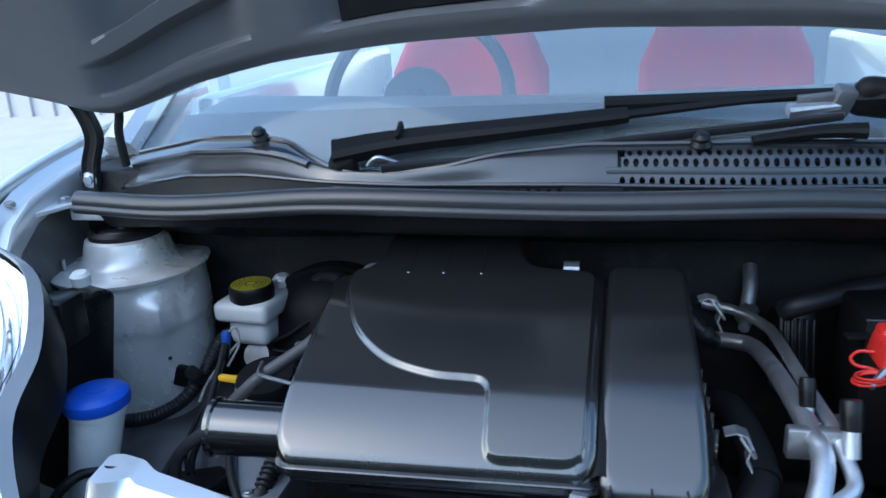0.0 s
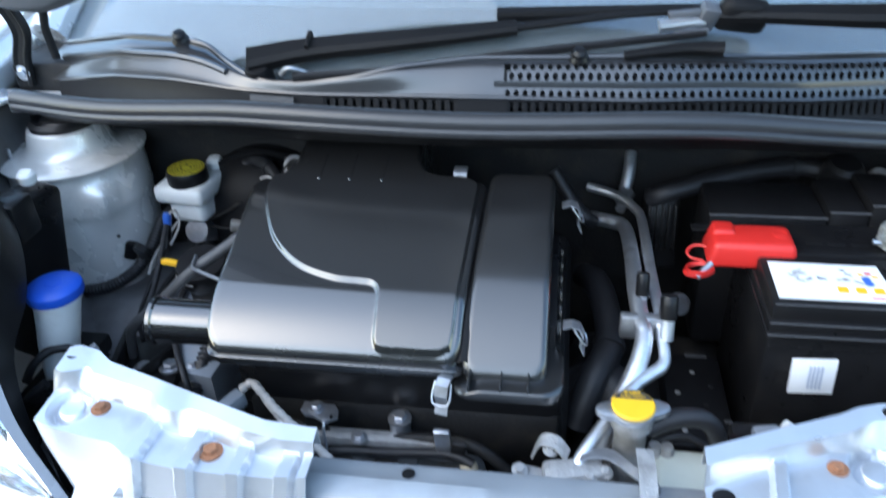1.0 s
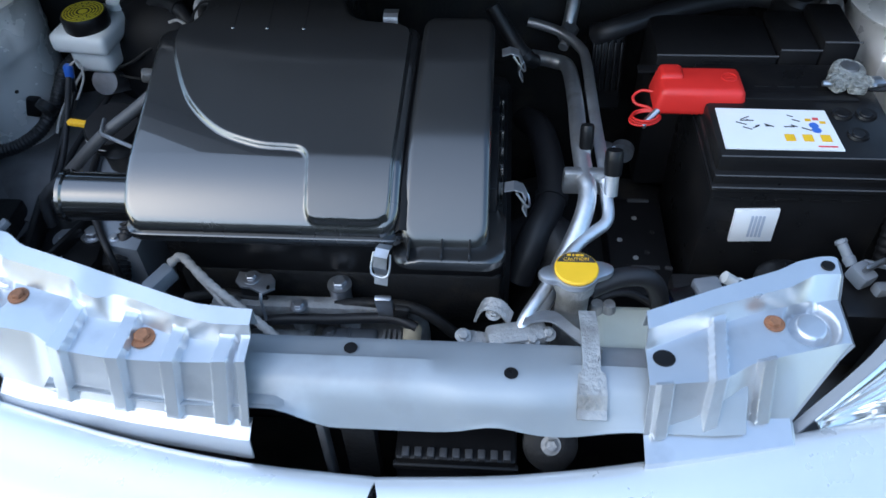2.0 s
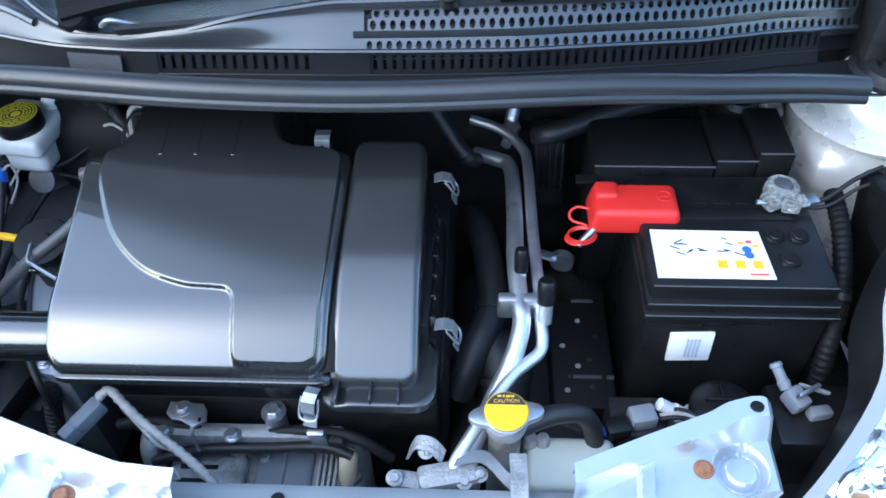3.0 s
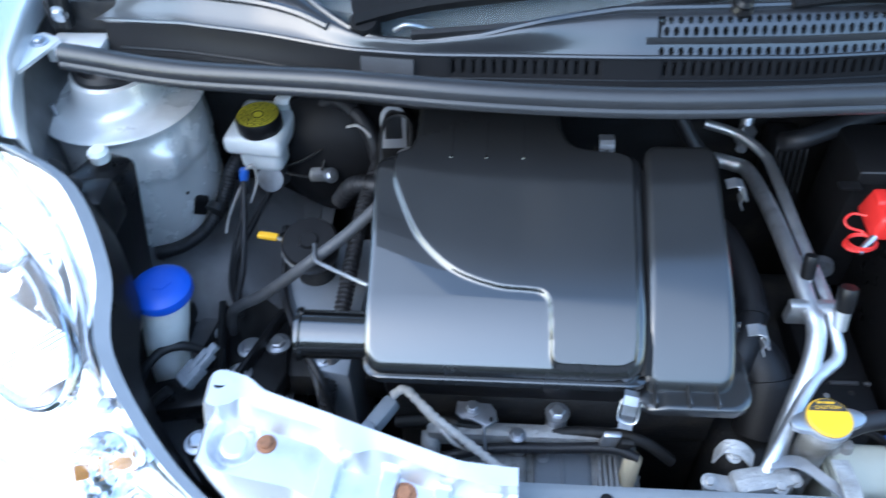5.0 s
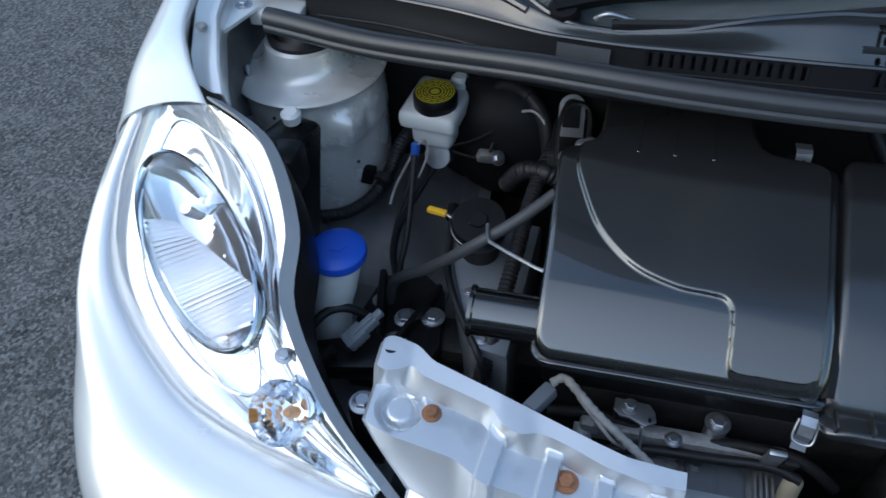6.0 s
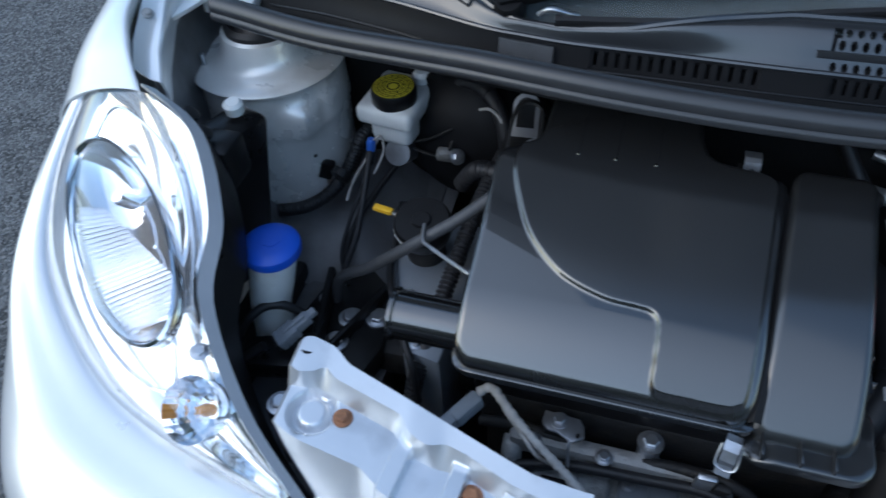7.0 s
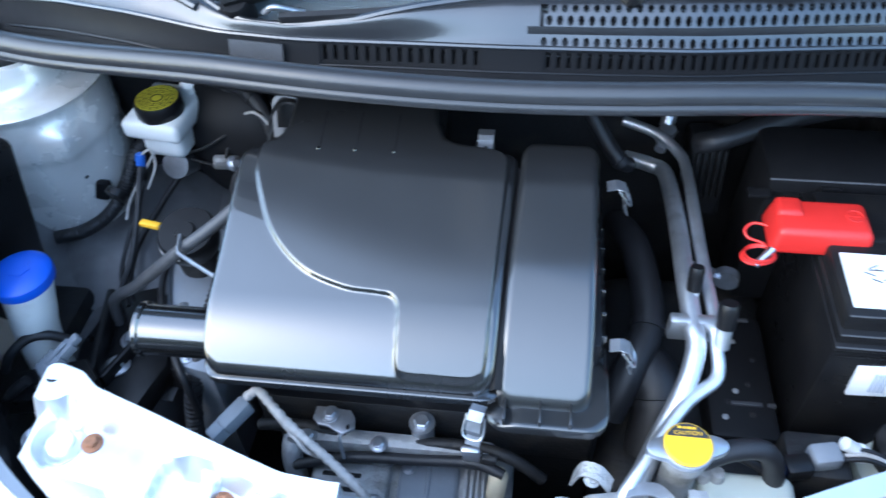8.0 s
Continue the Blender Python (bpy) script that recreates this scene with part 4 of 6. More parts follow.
LINES_L = (
    [(-0.41, 0.535), (-0.406, 0.545), (-0.395, 0.547), (-0.370, 0.540), (-0.351, 0.525), (-0.285, 0.503), (-0.225, 0.482), (-0.181, 0.467), (-0.156, 0.459), (-0.112, 0.455)],
    [(-0.41, 0.513), (-0.397, 0.506), (-0.380, 0.511), (-0.374, 0.519), (-0.359, 0.508), (-0.292, 0.489), (-0.284, 0.486), (-0.272, 0.471), (-0.253, 0.463), (-0.237, 0.469), (-0.214, 0.463), (-0.173, 0.447), (-0.136, 0.439), (-0.111, 0.439)],
    [(-0.41, 0.501), (-0.38, 0.503), (-0.36, 0.498), (-0.29, 0.478), (-0.275, 0.460), (-0.244, 0.453), (-0.215, 0.453), (-0.186, 0.442), (-0.17, 0.438), (-0.123, 0.433)],
    [(-0.41, 0.463), (-0.395, 0.455), (-0.377, 0.449), (-0.311, 0.438), (-0.293, 0.427), (-0.272, 0.419), (-0.235, 0.414), (-0.187, 0.412), (-0.14, 0.413), (-0.11, 0.415)],
    [(-0.41, 0.44), (-0.33, 0.415), (-0.288, 0.405), (-0.233, 0.397), (-0.177, 0.391), (-0.12, 0.386)],
    [(-0.41, 0.425), (-0.33, 0.403), (-0.217, 0.384), (-0.111, 0.371)],
)
pan = lamp_panel(-0.410, -0.104, LINES_L, 0.779, 0.7535, [(-0.289, -0.272, 0.12, True), (-0.232, -0.216, 0.1, True), (-0.181, -0.166, 0.1, True), (-0.135, -0.119, 0.1, True), (-0.113, -0.09, 0.0, True)], "bright silver stamped panel with rusty bolts", [(-0.397, 0.532, 0.7765, 0.006)], (-0.375, 0.480), -1)
for x, y, r in ((-0.343, 0.480, 0.0062), (-0.206, 0.436, 0.0072)):
    part("bolt", hexbolt((x, y, 0.7550), r), RUST, pan, "rusty bolt head")
    part("washer", lathe([(0.0, -0.002), (r * 1.45, -0.002), (r * 1.4, 0.0004), (0.0, 0.0008)], (x, y, 0.7545), (0, 0, 1), 24), CAST, pan)
LINES_R = (
    [(0.247, 0.471), (0.317, 0.502), (0.375, 0.526), (0.393, 0.537), (0.415, 0.544), (0.429, 0.545), (0.436, 0.537)],
    [(0.247, 0.453), (0.307, 0.481), (0.382, 0.508), (0.396, 0.517), (0.407, 0.524), (0.436, 0.526)],
    [(0.247, 0.445), (0.296, 0.469), (0.324, 0.481), (0.364, 0.497), (0.387, 0.502), (0.428, 0.512)],
    [(0.247, 0.410), (0.297, 0.416), (0.316, 0.422), (0.339, 0.437), (0.364, 0.445), (0.424, 0.463)],
    [(0.25, 0.390), (0.305, 0.402), (0.352, 0.412), (0.381, 0.414), (0.43, 0.43)],
    [(0.25, 0.366), (0.305, 0.376), (0.381, 0.392), (0.43, 0.41)],
)
pan = lamp_panel(0.247, 0.434, LINES_R, 0.776, 0.7505, [(0.2535, 0.267, 0.0, False), (0.299, 0.3135, 0.15, True), (0.344, 0.359, 0.0, False)], "bright silver stamped panel", [(0.420, 0.534, 0.7745, 0.0055), (0.262, 0.438, 0.7515, 0.0085)], (0.400, 0.482), 1)
part("bolt", hexbolt((0.366, 0.481, 0.752), 0.0058), RUST, pan, "rusty bolt head")
part("washer", lathe([(0.0, -0.002), (0.009, -0.002), (0.0086, 0.0004), (0.0, 0.0008)], (0.366, 0.481, 0.7515), (0, 0, 1), 24), CAST, pan)

# ---- engine mass under the air box ----
engine = thing("engine", "grimy aluminium engine block under the air box", "engine", (-0.05, 0.7, 0.31))
part("block", block(-0.24, 0.13, 0.60, 0.96, 0.31, 0.70, 0.02), DARK, engine)
part("exhaust_shield", block(-0.16, 0.04, 0.49, 0.60, 0.42, 0.615, 0.02, seg=3), CAST, engine, "cast exhaust manifold cover")
part("gearbox", block(0.13, 0.36, 0.56, 0.9, 0.31, 0.58, 0.04, seg=3), DARK, engine)
part("cylinder_head", block(-0.24, 0.12, 0.59, 0.66, 0.60, 0.68, 0.006), DARK, engine)

# ---- air filter box ----
def top_z(y):
    return 0.8625 + 0.27 * (y - 0.74) - 0.30 * max(0, y - 0.74) ** 2 - 0.020 * (max(0.0, 0.612 - y) / 0.052) ** 2


# edge of the raised panel: down the outer side, round the notch, along the front and up beside the lid
RIDGE = spline([(-0.205, 0.800, 0), (-0.226, 0.790, 0), (-0.238, 0.778, 0), (-0.2415, 0.750, 0), (-0.230, 0.715, 0), (-0.208, 0.672, 0), (-0.172, 0.638, 0), (-0.130, 0.622, 0), (-0.098, 0.619, 0), (-0.084, 0.617, 0), (-0.0765, 0.609, 0), (-0.0745, 0.595, 0), (-0.0735, 0.575, 0), (-0.0725, 0.562, 0), (-0.066, 0.5565, 0), (-0.04, 0.556, 0), (-0.01, 0.556, 0), (0.002, 0.5585, 0), (0.008, 0.567, 0), (0.010, 0.62, 0), (0.0145, 0.74, 0), (0.015, 0.764, 0), (0.011, 0.773, 0), (0.0, 0.779, 0), (-0.03, 0.79, 0), (-0.05, 0.82, 0)], 8)
SIDE_L = [(0.53, -0.256), (0.65, -0.259), (0.757, -0.263), (0.765, -0.2615), (0.771, -0.256), (0.7745, -0.247), (0.777, -0.237), (0.7805, -0.229), (0.787, -0.224), (0.80, -0.2215), (0.82, -0.2205), (0.97, -0.216)]
SIDE_R = [(0.53, 0.0160), (0.65, 0.0205), (0.765, 0.0250), (0.774, 0.0235), (0.7795, 0.018), (0.7815, 0.008), (0.7830, -0.010), (0.7845, -0.030), (0.787, -0.043), (0.793, -0.052), (0.81, -0.0595), (0.85, -0.064), (0.97, -0.066)]


def distance(px, py, line):
    """Distance from many points to a line of points, and the side on which they lie."""
    best, sign = np.full(px.shape, 9.0), np.ones(px.shape)
    for (ax, ay), (bx, by) in zip(line, line[1:]):
        dx, dy = bx - ax, by - ay
        t = np.clip(((px - ax) * dx + (py - ay) * dy) / (dx * dx + dy * dy + 1e-12), 0, 1)
        qx, qy = px - ax - t * dx, py - ay - t * dy
        d = np.hypot(qx, qy)
        near = d < best - 1e-9
        best = np.where(near, d, best)
        sign = np.where(near, np.where(dx * qy - dy * qx > 0, 1.0, -1.0), sign)
    return best, sign


def air_cover():
    """The moulded cover with its neck: a height field between the two sides, rolled over at the rim."""
    ys = [0.5500 + 0.0005 * i for i in range(28)] + [0.564 + 0.0008 * i for i in range(250)] + [0.7642 + 0.0004 * i for i in range(90)] + [0.80 + 0.005 * i for i in range(33)]
    us = [0.5 - 0.5 * math.cos(math.pi * i / 300) for i in range(301)]
    us = [0.35 * u + 0.65 * i / 300 for i, u in enumerate(us)]
    px = np.array([[lerp(SIDE_L, y) + (lerp(SIDE_R, y) - lerp(SIDE_L, y)) * u for u in us] for y in ys])
    py = np.array([[y] * len(us) for y in ys])
    corner = 0.020
    for r, y in enumerate(ys):
        if y < 0.550 + corner:
            cut = corner - math.sqrt(max(0, corner ** 2 - (0.550 + corner - y) ** 2))
            x0, x1 = px[r, 0] + cut, px[r, -1] - cut
            px[r] = x0 + (x1 - x0) * np.array(us)
    rim = [(px[r, 0], y) for r, y in enumerate(ys)][::-1] + [(px[r, -1], y) for r, y in enumerate(ys)]
    rim = rim[:33] + rim[33:-33:3] + rim[-33:]
    d, _ = distance(px, py, rim)
    roll = 0.007
    s = 1 - np.minimum(d, roll) / roll
    drop = roll * (1 - np.sqrt(np.maximum(0, 1 - s * s)))
    best, side = distance(px, py, [(p.x, p.y) for p in RIDGE])
    best = best * side
    k = np.clip((best + 0.0019) / 0.0038, 0, 1)
    lift = 0.0046 * k * k * (3 - 2 * k)
    rows = []
    for r, y in enumerate(ys):
        z = [top_z(y) + lift[r, c] - drop[r, c] for c in range(len(us))]
        row = [Vector((px[r, c], y, z[c])) for c in range(len(us))]
        rows.append([Vector((row[0].x, y, 0.765))] + row + [Vector((row[-1].x, y, 0.765))])
    rows.insert(0, [Vector((p.x, p.y, 0.765)) for p in rows[0]])
    bm = grid(rows)
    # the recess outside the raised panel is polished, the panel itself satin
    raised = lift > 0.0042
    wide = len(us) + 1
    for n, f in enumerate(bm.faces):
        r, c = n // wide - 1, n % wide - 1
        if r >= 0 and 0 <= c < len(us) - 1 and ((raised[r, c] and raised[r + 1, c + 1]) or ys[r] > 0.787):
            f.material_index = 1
    return bm


airbox = thing("air_filter_box", "large satin black plastic air filter box", "air filter box", (-0.07, 0.68, 0.70))
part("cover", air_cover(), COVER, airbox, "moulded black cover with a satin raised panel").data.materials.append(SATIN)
part("cover_lip", shell(-0.260, 0.0255, 0.5465, 0.66, 0.022, lambda x, y: 0.7765, 0.0020, 0.768, 24, 24), COVER, airbox, "thin lip round the cover")
part("lower_lip", block(-0.245, -0.04, 0.556, 0.60, 0.7575, 0.760, 0.001), COVER, airbox)
lid_top = lambda x, y: 0.8665 + 0.27 * (y - 0.74) - 0.30 * max(0, y - 0.74) ** 2 - 0.040 * (max(0.0, 0.668 - y) / 0.118) ** 2.6
lid_mesh = shell(0.0180, 0.1050, 0.547, 0.792, 0.016, lid_top, 0.008, 0.758, 60, 120)
for v in lid_mesh.verts:
    v.co.x += 0.040 * (v.co.y - 0.54) * (0.1050 - v.co.x) / 0.0870
part("filter_lid", lid_mesh, SATIN, airbox, "narrow filter lid")
part("channel", grid([[Vector((x, y, top_z(y) - d)) for x, d in ((lerp(SIDE_R, y) - 0.003, 0.010), (lerp(SIDE_R, y) + 0.001, 0.0065), (0.024 + 0.040 * (y - 0.54), 0.0075), (0.028 + 0.040 * (y - 0.54), 0.012))] for y in [0.556 + 0.01 * i for i in range(22)]], thick=0.001), GROOVE, airbox)
part("lid_flange", shell(0.010, 0.122, 0.5285, 0.612, 0.022, lambda x, y: 0.769 - 0.3 * max(0.0, 0.04 - x), 0.003, 0.757, 24, 24), SATIN, airbox)
for x in (0.027, 0.059, 0.086):
    part("rib", block(x, x + 0.0022, 0.530, 0.556, 0.766, 0.777, 0.0008), SATIN, airbox)
part("side_rail", block(0.101, 0.113, 0.60, 0.78, 0.755, 0.800, 0.003), BLACK, airbox)
for i in range(6):
    part("rib", block(0.111, 0.118, 0.615 + 0.028 * i, 0.6172 + 0.028 * i, 0.76, 0.795, 0.0008), COVER, airbox)
part("lower_case", block(-0.25, 0.122, 0.592, 0.80, 0.66, 0.764, 0.012), BLACK, airbox)
part("lower_rail", block(-0.20, -0.07, 0.575, 0.60, 0.735, 0.741, 0.002), BLACK, airbox)
# round snorkel
part("snorkel", lathe([(0.0, 0.0), (0.024, 0.0), (0.0275, 0.0), (0.0275, 0.004), (0.025, 0.006), (0.025, 0.075), (0.0, 0.075)], (-0.328, 0.590, 0.785), (1, 0.02, -0.02), 40), COVER, airbox, "round black intake snorkel")
for x in (-0.180, -0.142, -0.102):
    part("moulded_line", tube([(x + 0.0008, y, top_z(y) + 0.0046) for y in (0.772, 0.785, 0.80, 0.815)], 0.0006, 6, 3), GROOVE, airbox)
    part("moulded_dot", lathe([(0.0, 0.0), (0.0022, 0.0), (0.0016, 0.0012), (0.0, 0.0016)], (x, 0.768, top_z(0.768) + 0.0048), (0, 0, 1), 10), COVER, airbox)


def latch(at, turn, k=0.75):
    """A sprung steel latch with its loop."""
    at = Vector(at)
    t = part("latch", grid([[at + pose(0, 0, 0, 0, 0, turn) @ (Vector((w, y, z)) * k) for w in (-0.009, -0.003, 0.003, 0.009)] for y, z in ((0.012, 0.004), (0.0, 0.008), (-0.012, 0.004), (-0.018, -0.010), (-0.014, -0.026), (-0.020, -0.040))], thick=0.0015), ZINC, airbox, "sprung steel latch")
    part("latch_loop", tube([at + pose(0, 0, 0, 0, 0, turn) @ (Vector(q) * k) for q in ((-0.011, -0.004, 0.004), (-0.011, -0.02, -0.02), (0.011, -0.02, -0.02), (0.011, -0.004, 0.004))], 0.0012, 8, 4), ZINC, t)
latch((0.004, 0.535, 0.772), -12)
latch((0.122, 0.752, 0.856), 92)
latch((0.128, 0.600, 0.800), 88)
clip = thing("mounting_clip", "small bright steel clip behind the air box", "clip", (-0.012, 0.80, 0.85))
part("tab", grid([[Vector((x, y, z)) for x in (-0.0185, -0.0105, -0.0025)] for y, z in ((0.789, 0.858), (0.791, 0.866), (0.794, 0.8745), (0.799, 0.877), (0.811, 0.875))], thick=0.0015), ZINC, clip)
part("hole", lathe([(0.0, 0.0), (0.0028, 0.0), (0.0028, 0.0006), (0.0, 0.0008)], (-0.0105, 0.7895, 0.867), (0, -0.96, 0.28), 14), GROOVE, clip, "dark round hole")
part("foot", block(-0.022, -0.002, 0.790, 0.81, 0.80, 0.859, 0.001), DARK, clip)

# ---- battery ----
battery = thing("battery", "black car battery with white warning label", "battery", (0.43, 0.74, 0.58))
part("case", block(0.335, 0.524, 0.645, 0.838, 0.575, 0.775, 0.006), BLACK, battery)
part("ledge", block(0.331, 0.528, 0.638, 0.842, 0.770, 0.776, 0.0015), BLACK, battery)
part("ledge", block(0.333, 0.526, 0.644, 0.840, 0.775, 0.787, 0.0015), BLACK, battery)
# paler beads paint the thin highlights that the rounded edges catch
for y, z, x0, x1 in ((0.6385, 0.7755, 0.332, 0.527), (0.6445, 0.7865, 0.334, 0.525), (0.653, 0.8052, 0.338, 0.521)):
    part("edge_bead", tube([(x0, y, z), ((x0 + x1) / 2, y, z), (x1, y, z)], 0.0009, 8, 2), HOSE, battery)
for x in (0.338, 0.368, 0.402, 0.437, 0.470):
    part("raised_bar", block(x, x + 0.028, 0.6435, 0.646, 0.754, 0.7565, 0.0008), BLACK, battery)
part("lid", block(0.336, 0.523, 0.652, 0.822, 0.780, 0.806, 0.004), BLACK, battery, "black lid")
part("raised_lid", block(0.345, 0.50, 0.748, 0.765, 0.804, 0.8085, 0.0015), BLACK, battery)
for x in (0.395, 0.420, 0.445):
    part("raised_bar", block(x, x + 0.018, 0.774, 0.777, 0.8055, 0.807, 0.0005), BLACK, battery)
for x, y in ((0.475, 0.725), (0.50, 0.725), (0.482, 0.69)):
    part("cell_plug", lathe([(0.0, 0.0), (0.011, 0.0), (0.010, 0.0025), (0.007, 0.002), (0.006, 0.003), (0.0, 0.003)], (x, y, 0.806), (0, 0, 1), 24), BLACK, battery)
label = part("warning_label", plate([(0.343, 0.663), (0.461, 0.663), (0.458, 0.730), (0.344, 0.731)], 0.8055, 0.8075, 0), PAPER, battery, "white warning label")
for x in (0.412, 0.430, 0.448):
    part("symbol", block(x - 0.006, x + 0.004, 0.676, 0.687, 0.8078, 0.8082, 0), YELLOW, label, "yellow symbol")
for x, y, c in ((0.440, 0.703, BLUE_INK), (0.441, 0.695, BLUE_INK)):
    part("symbol", lathe([(0.0, 0.0), (0.005, 0.0), (0.0, 0.0004)], (x, y, 0.8078), (0, 0, 1), 16), c, label, "round blue symbol")
for x, y in ((0.444, 0.714), (0.450, 0.708), (0.436, 0.712)):
    part("symbol", block(x - 0.003, x + 0.003, y - 0.002, y + 0.002, 0.8078, 0.8082, 0), YELLOW if x != 0.444 else RED_INK, label)
part("print_line", block(0.436, 0.455, 0.667, 0.669, 0.8078, 0.8082, 0), RED_INK, label)
random.seed(4)
for i in range(14):
    x, y = 0.36 + 0.07 * random.random(), 0.695 + 0.03 * random.random()
    part("print_line", block(x, x + 0.004 + 0.01 * random.random(), y, y + 0.0012, 0.8078, 0.8082, 0, pose(0, 0, 0, 0, 0, random.choice((0, 30, -25, 0)))), INK, label)
tag = part("maker_tag", block(0.366, 0.412, 0.6415, 0.6455, 0.695, 0.742, 0.0005, pose(0, 0, 0, 0, -3, 0)), PAPER, battery, "white printed tag")
for i in range(4):
    part("print_line", block(0.384 + 0.004 * i, 0.3865 + 0.004 * i, 0.6405, 0.6425, 0.703, 0.734, 0, pose(0, 0, 0, 0, -3, 0)), GREY_INK, tag)
neg = part("negative_terminal", lathe([(0.0, 0.0), (0.011, 0.0), (0.010, 0.02), (0.0, 0.021)], (0.493, 0.785, 0.808), (0, 0, 1), 20), ZINC, battery, "grey lead terminal")
part("clamp", lathe([(0.0105, 0.0), (0.017, 0.0), (0.0185, 0.003), (0.0180, 0.014), (0.0165, 0.016), (0.0105, 0.016), (0.0105, 0.0)], (0.493, 0.785, 0.810), (0.05, 0, 1), 28), CORRODED, neg, "corroded lead clamp")
part("clamp", block(0.470, 0.486, 0.757, 0.778, 0.810, 0.825, 0.003, pose(0, 0, 0, 0, 0, 25)), CORRODED, neg, "corroded lead clamp")
part("clamp", block(0.489, 0.508, 0.754, 0.775, 0.810, 0.824, 0.003, pose(0, 0, 0, 0, 0, -8)), CORRODED, neg, "corroded lead clamp")
part("cable_lug", block(0.505, 0.530, 0.763, 0.779, 0.812, 0.820, 0.003, pose(0, 0, 0, 0, 0, 8)), ZINC, neg, "grey cable lug")
part("clamp_bolt", tube([(0.462, 0.765, 0.818), (0.490, 0.763, 0.818), (0.517, 0.762, 0.818)], 0.0032, 10), ZINC, neg)
part("clamp_bolt", hexbolt((0.476, 0.764, 0.82), 0.006, (0, -1, 0.3)), CORRODED, neg)
part("clamp_bolt", hexbolt((0.508, 0.764, 0.822), 0.005, (0.2, -0.3, 0.9)), CORRODED, neg)
cable = thing("earth_cable", "thin black earth cable from the battery", "cable", (0.55, 0.80, 0.82))
part("cable", tube([(0.50, 0.77, 0.814), (0.535, 0.772, 0.816), (0.57, 0.79, 0.83), (0.60, 0.80, 0.84)], 0.0026), RUBBER, cable)
part("cable", tube([(0.50, 0.765, 0.812), (0.538, 0.766, 0.812), (0.572, 0.782, 0.823), (0.60, 0.79, 0.83)], 0.0022), RUBBER, cable)
cover = thing("terminal_cover", "red plastic battery terminal cover with a hanging clip", "terminal cover", (0.345, 0.77, 0.80))
part("hood", block(0.281, 0.383, 0.740, 0.796, 0.788, 0.820, 0.007, seg=3, taper=0.12), RED, cover)
part("hood_lump", block(0.286, 0.316, 0.764, 0.794, 0.80, 0.824, 0.005, seg=3, taper=0.15), RED, cover)
for k in range(3):
    ring = [(0.274 + (0.0165 - 0.0012 * k) * math.cos(a), 0.742 + (0.0125 + 0.0008 * k) * math.sin(a), 0.7835 + 0.0022 * k + 0.003 * math.cos(a + 0.5 * k)) for a in (2 * math.pi * j / 16 for j in range(17))]
    part("strap", tube(ring, 0.0013, 8, 3), RED, cover, "thin red retaining strap")
part("strap", tube([(0.288, 0.768, 0.800), (0.272, 0.776, 0.797), (0.263, 0.771, 0.792), (0.266, 0.763, 0.788), (0.279, 0.758, 0.787), (0.284, 0.752, 0.786)], 0.0017, 8, 4), RED, cover)
part("raised_mark", lathe([(0.0085, 0.0), (0.0088, 0.0010), (0.0080, 0.0014), (0.0072, 0.0010), (0.0075, 0.0)], (0.363, 0.770, 0.8198), (0, 0, 1), 24), RED, cover)
part("raised_mark", block(0.358, 0.368, 0.7692, 0.7708, 0.8195, 0.8208, 0.0004), RED, cover)
part("stud", lathe([(0.0, 0.0), (0.004, 0.0), (0.004, 0.03), (0.0, 0.031)], (0.270, 0.730, 0.782), (0.6, 0.5, 0.4), 12), ZINC, cover)
ecu = thing("fuse_housing", "black plastic fuse housing behind the battery", "fuse housing", (0.41, 0.88, 0.60))
part("body", block(0.296, 0.437, 0.839, 0.935, 0.60, 0.8035, 0.005), GROOVE, ecu)
part("step", block(0.4375, 0.4845, 0.841, 0.935, 0.60, 0.811, 0.005), GROOVE, ecu)
part("step", block(0.485, 0.527, 0.843, 0.935, 0.60, 0.821, 0.005), GROOVE, ecu)
part("lid_seam", block(0.300, 0.436, 0.8375, 0.8395, 0.786, 0.788, 0.0005), GROOVE, ecu)
part("lid_clip", block(0.350, 0.372, 0.834, 0.8395, 0.772, 0.798, 0.002), BLACK, ecu)
# grey beads stand in for the bright highlight along each top edge
for x0, x1, y, z in ((0.296, 0.436, 0.839, 0.8037), (0.4375, 0.4845, 0.841, 0.8112), (0.485, 0.527, 0.843, 0.8212)):
    part("edge_bead", tube([(x0, y, z), ((x0 + x1) / 2, y, z), (x1, y, z)], 0.0013, 8, 2), HOSE, ecu)
part("front_rail", block(0.275, 0.30, 0.826, 0.84, 0.786, 0.790, 0.001), BLACK, ecu)
tray = thing("battery_tray_wall", "black perforated tray wall beside the battery", "battery tray", (0.29, 0.72, 0.58))
part("wall", block(0.252, 0.329, 0.63, 0.80, 0.52, 0.612, 0.008), GROOVE, tray)
for i, (x, y) in enumerate(((0.27, 0.655), (0.30, 0.66), (0.285, 0.69), (0.30, 0.70), (0.268, 0.72), (0.31, 0.735), (0.29, 0.76), (0.275, 0.675))):
    part("stud", hexbolt((x, y, 0.612), 0.0022), DARK if i % 2 else CAST, tray)
for x0, x1, y in ((0.278, 0.312, 0.673), (0.318, 0.327, 0.673), (0.284, 0.312, 0.792)):
    part("edge_strip", block(x0, x1, y - 0.002, y + 0.003, 0.606, 0.6145, 0.001), HOSE, tray, "slim grey edge bar")

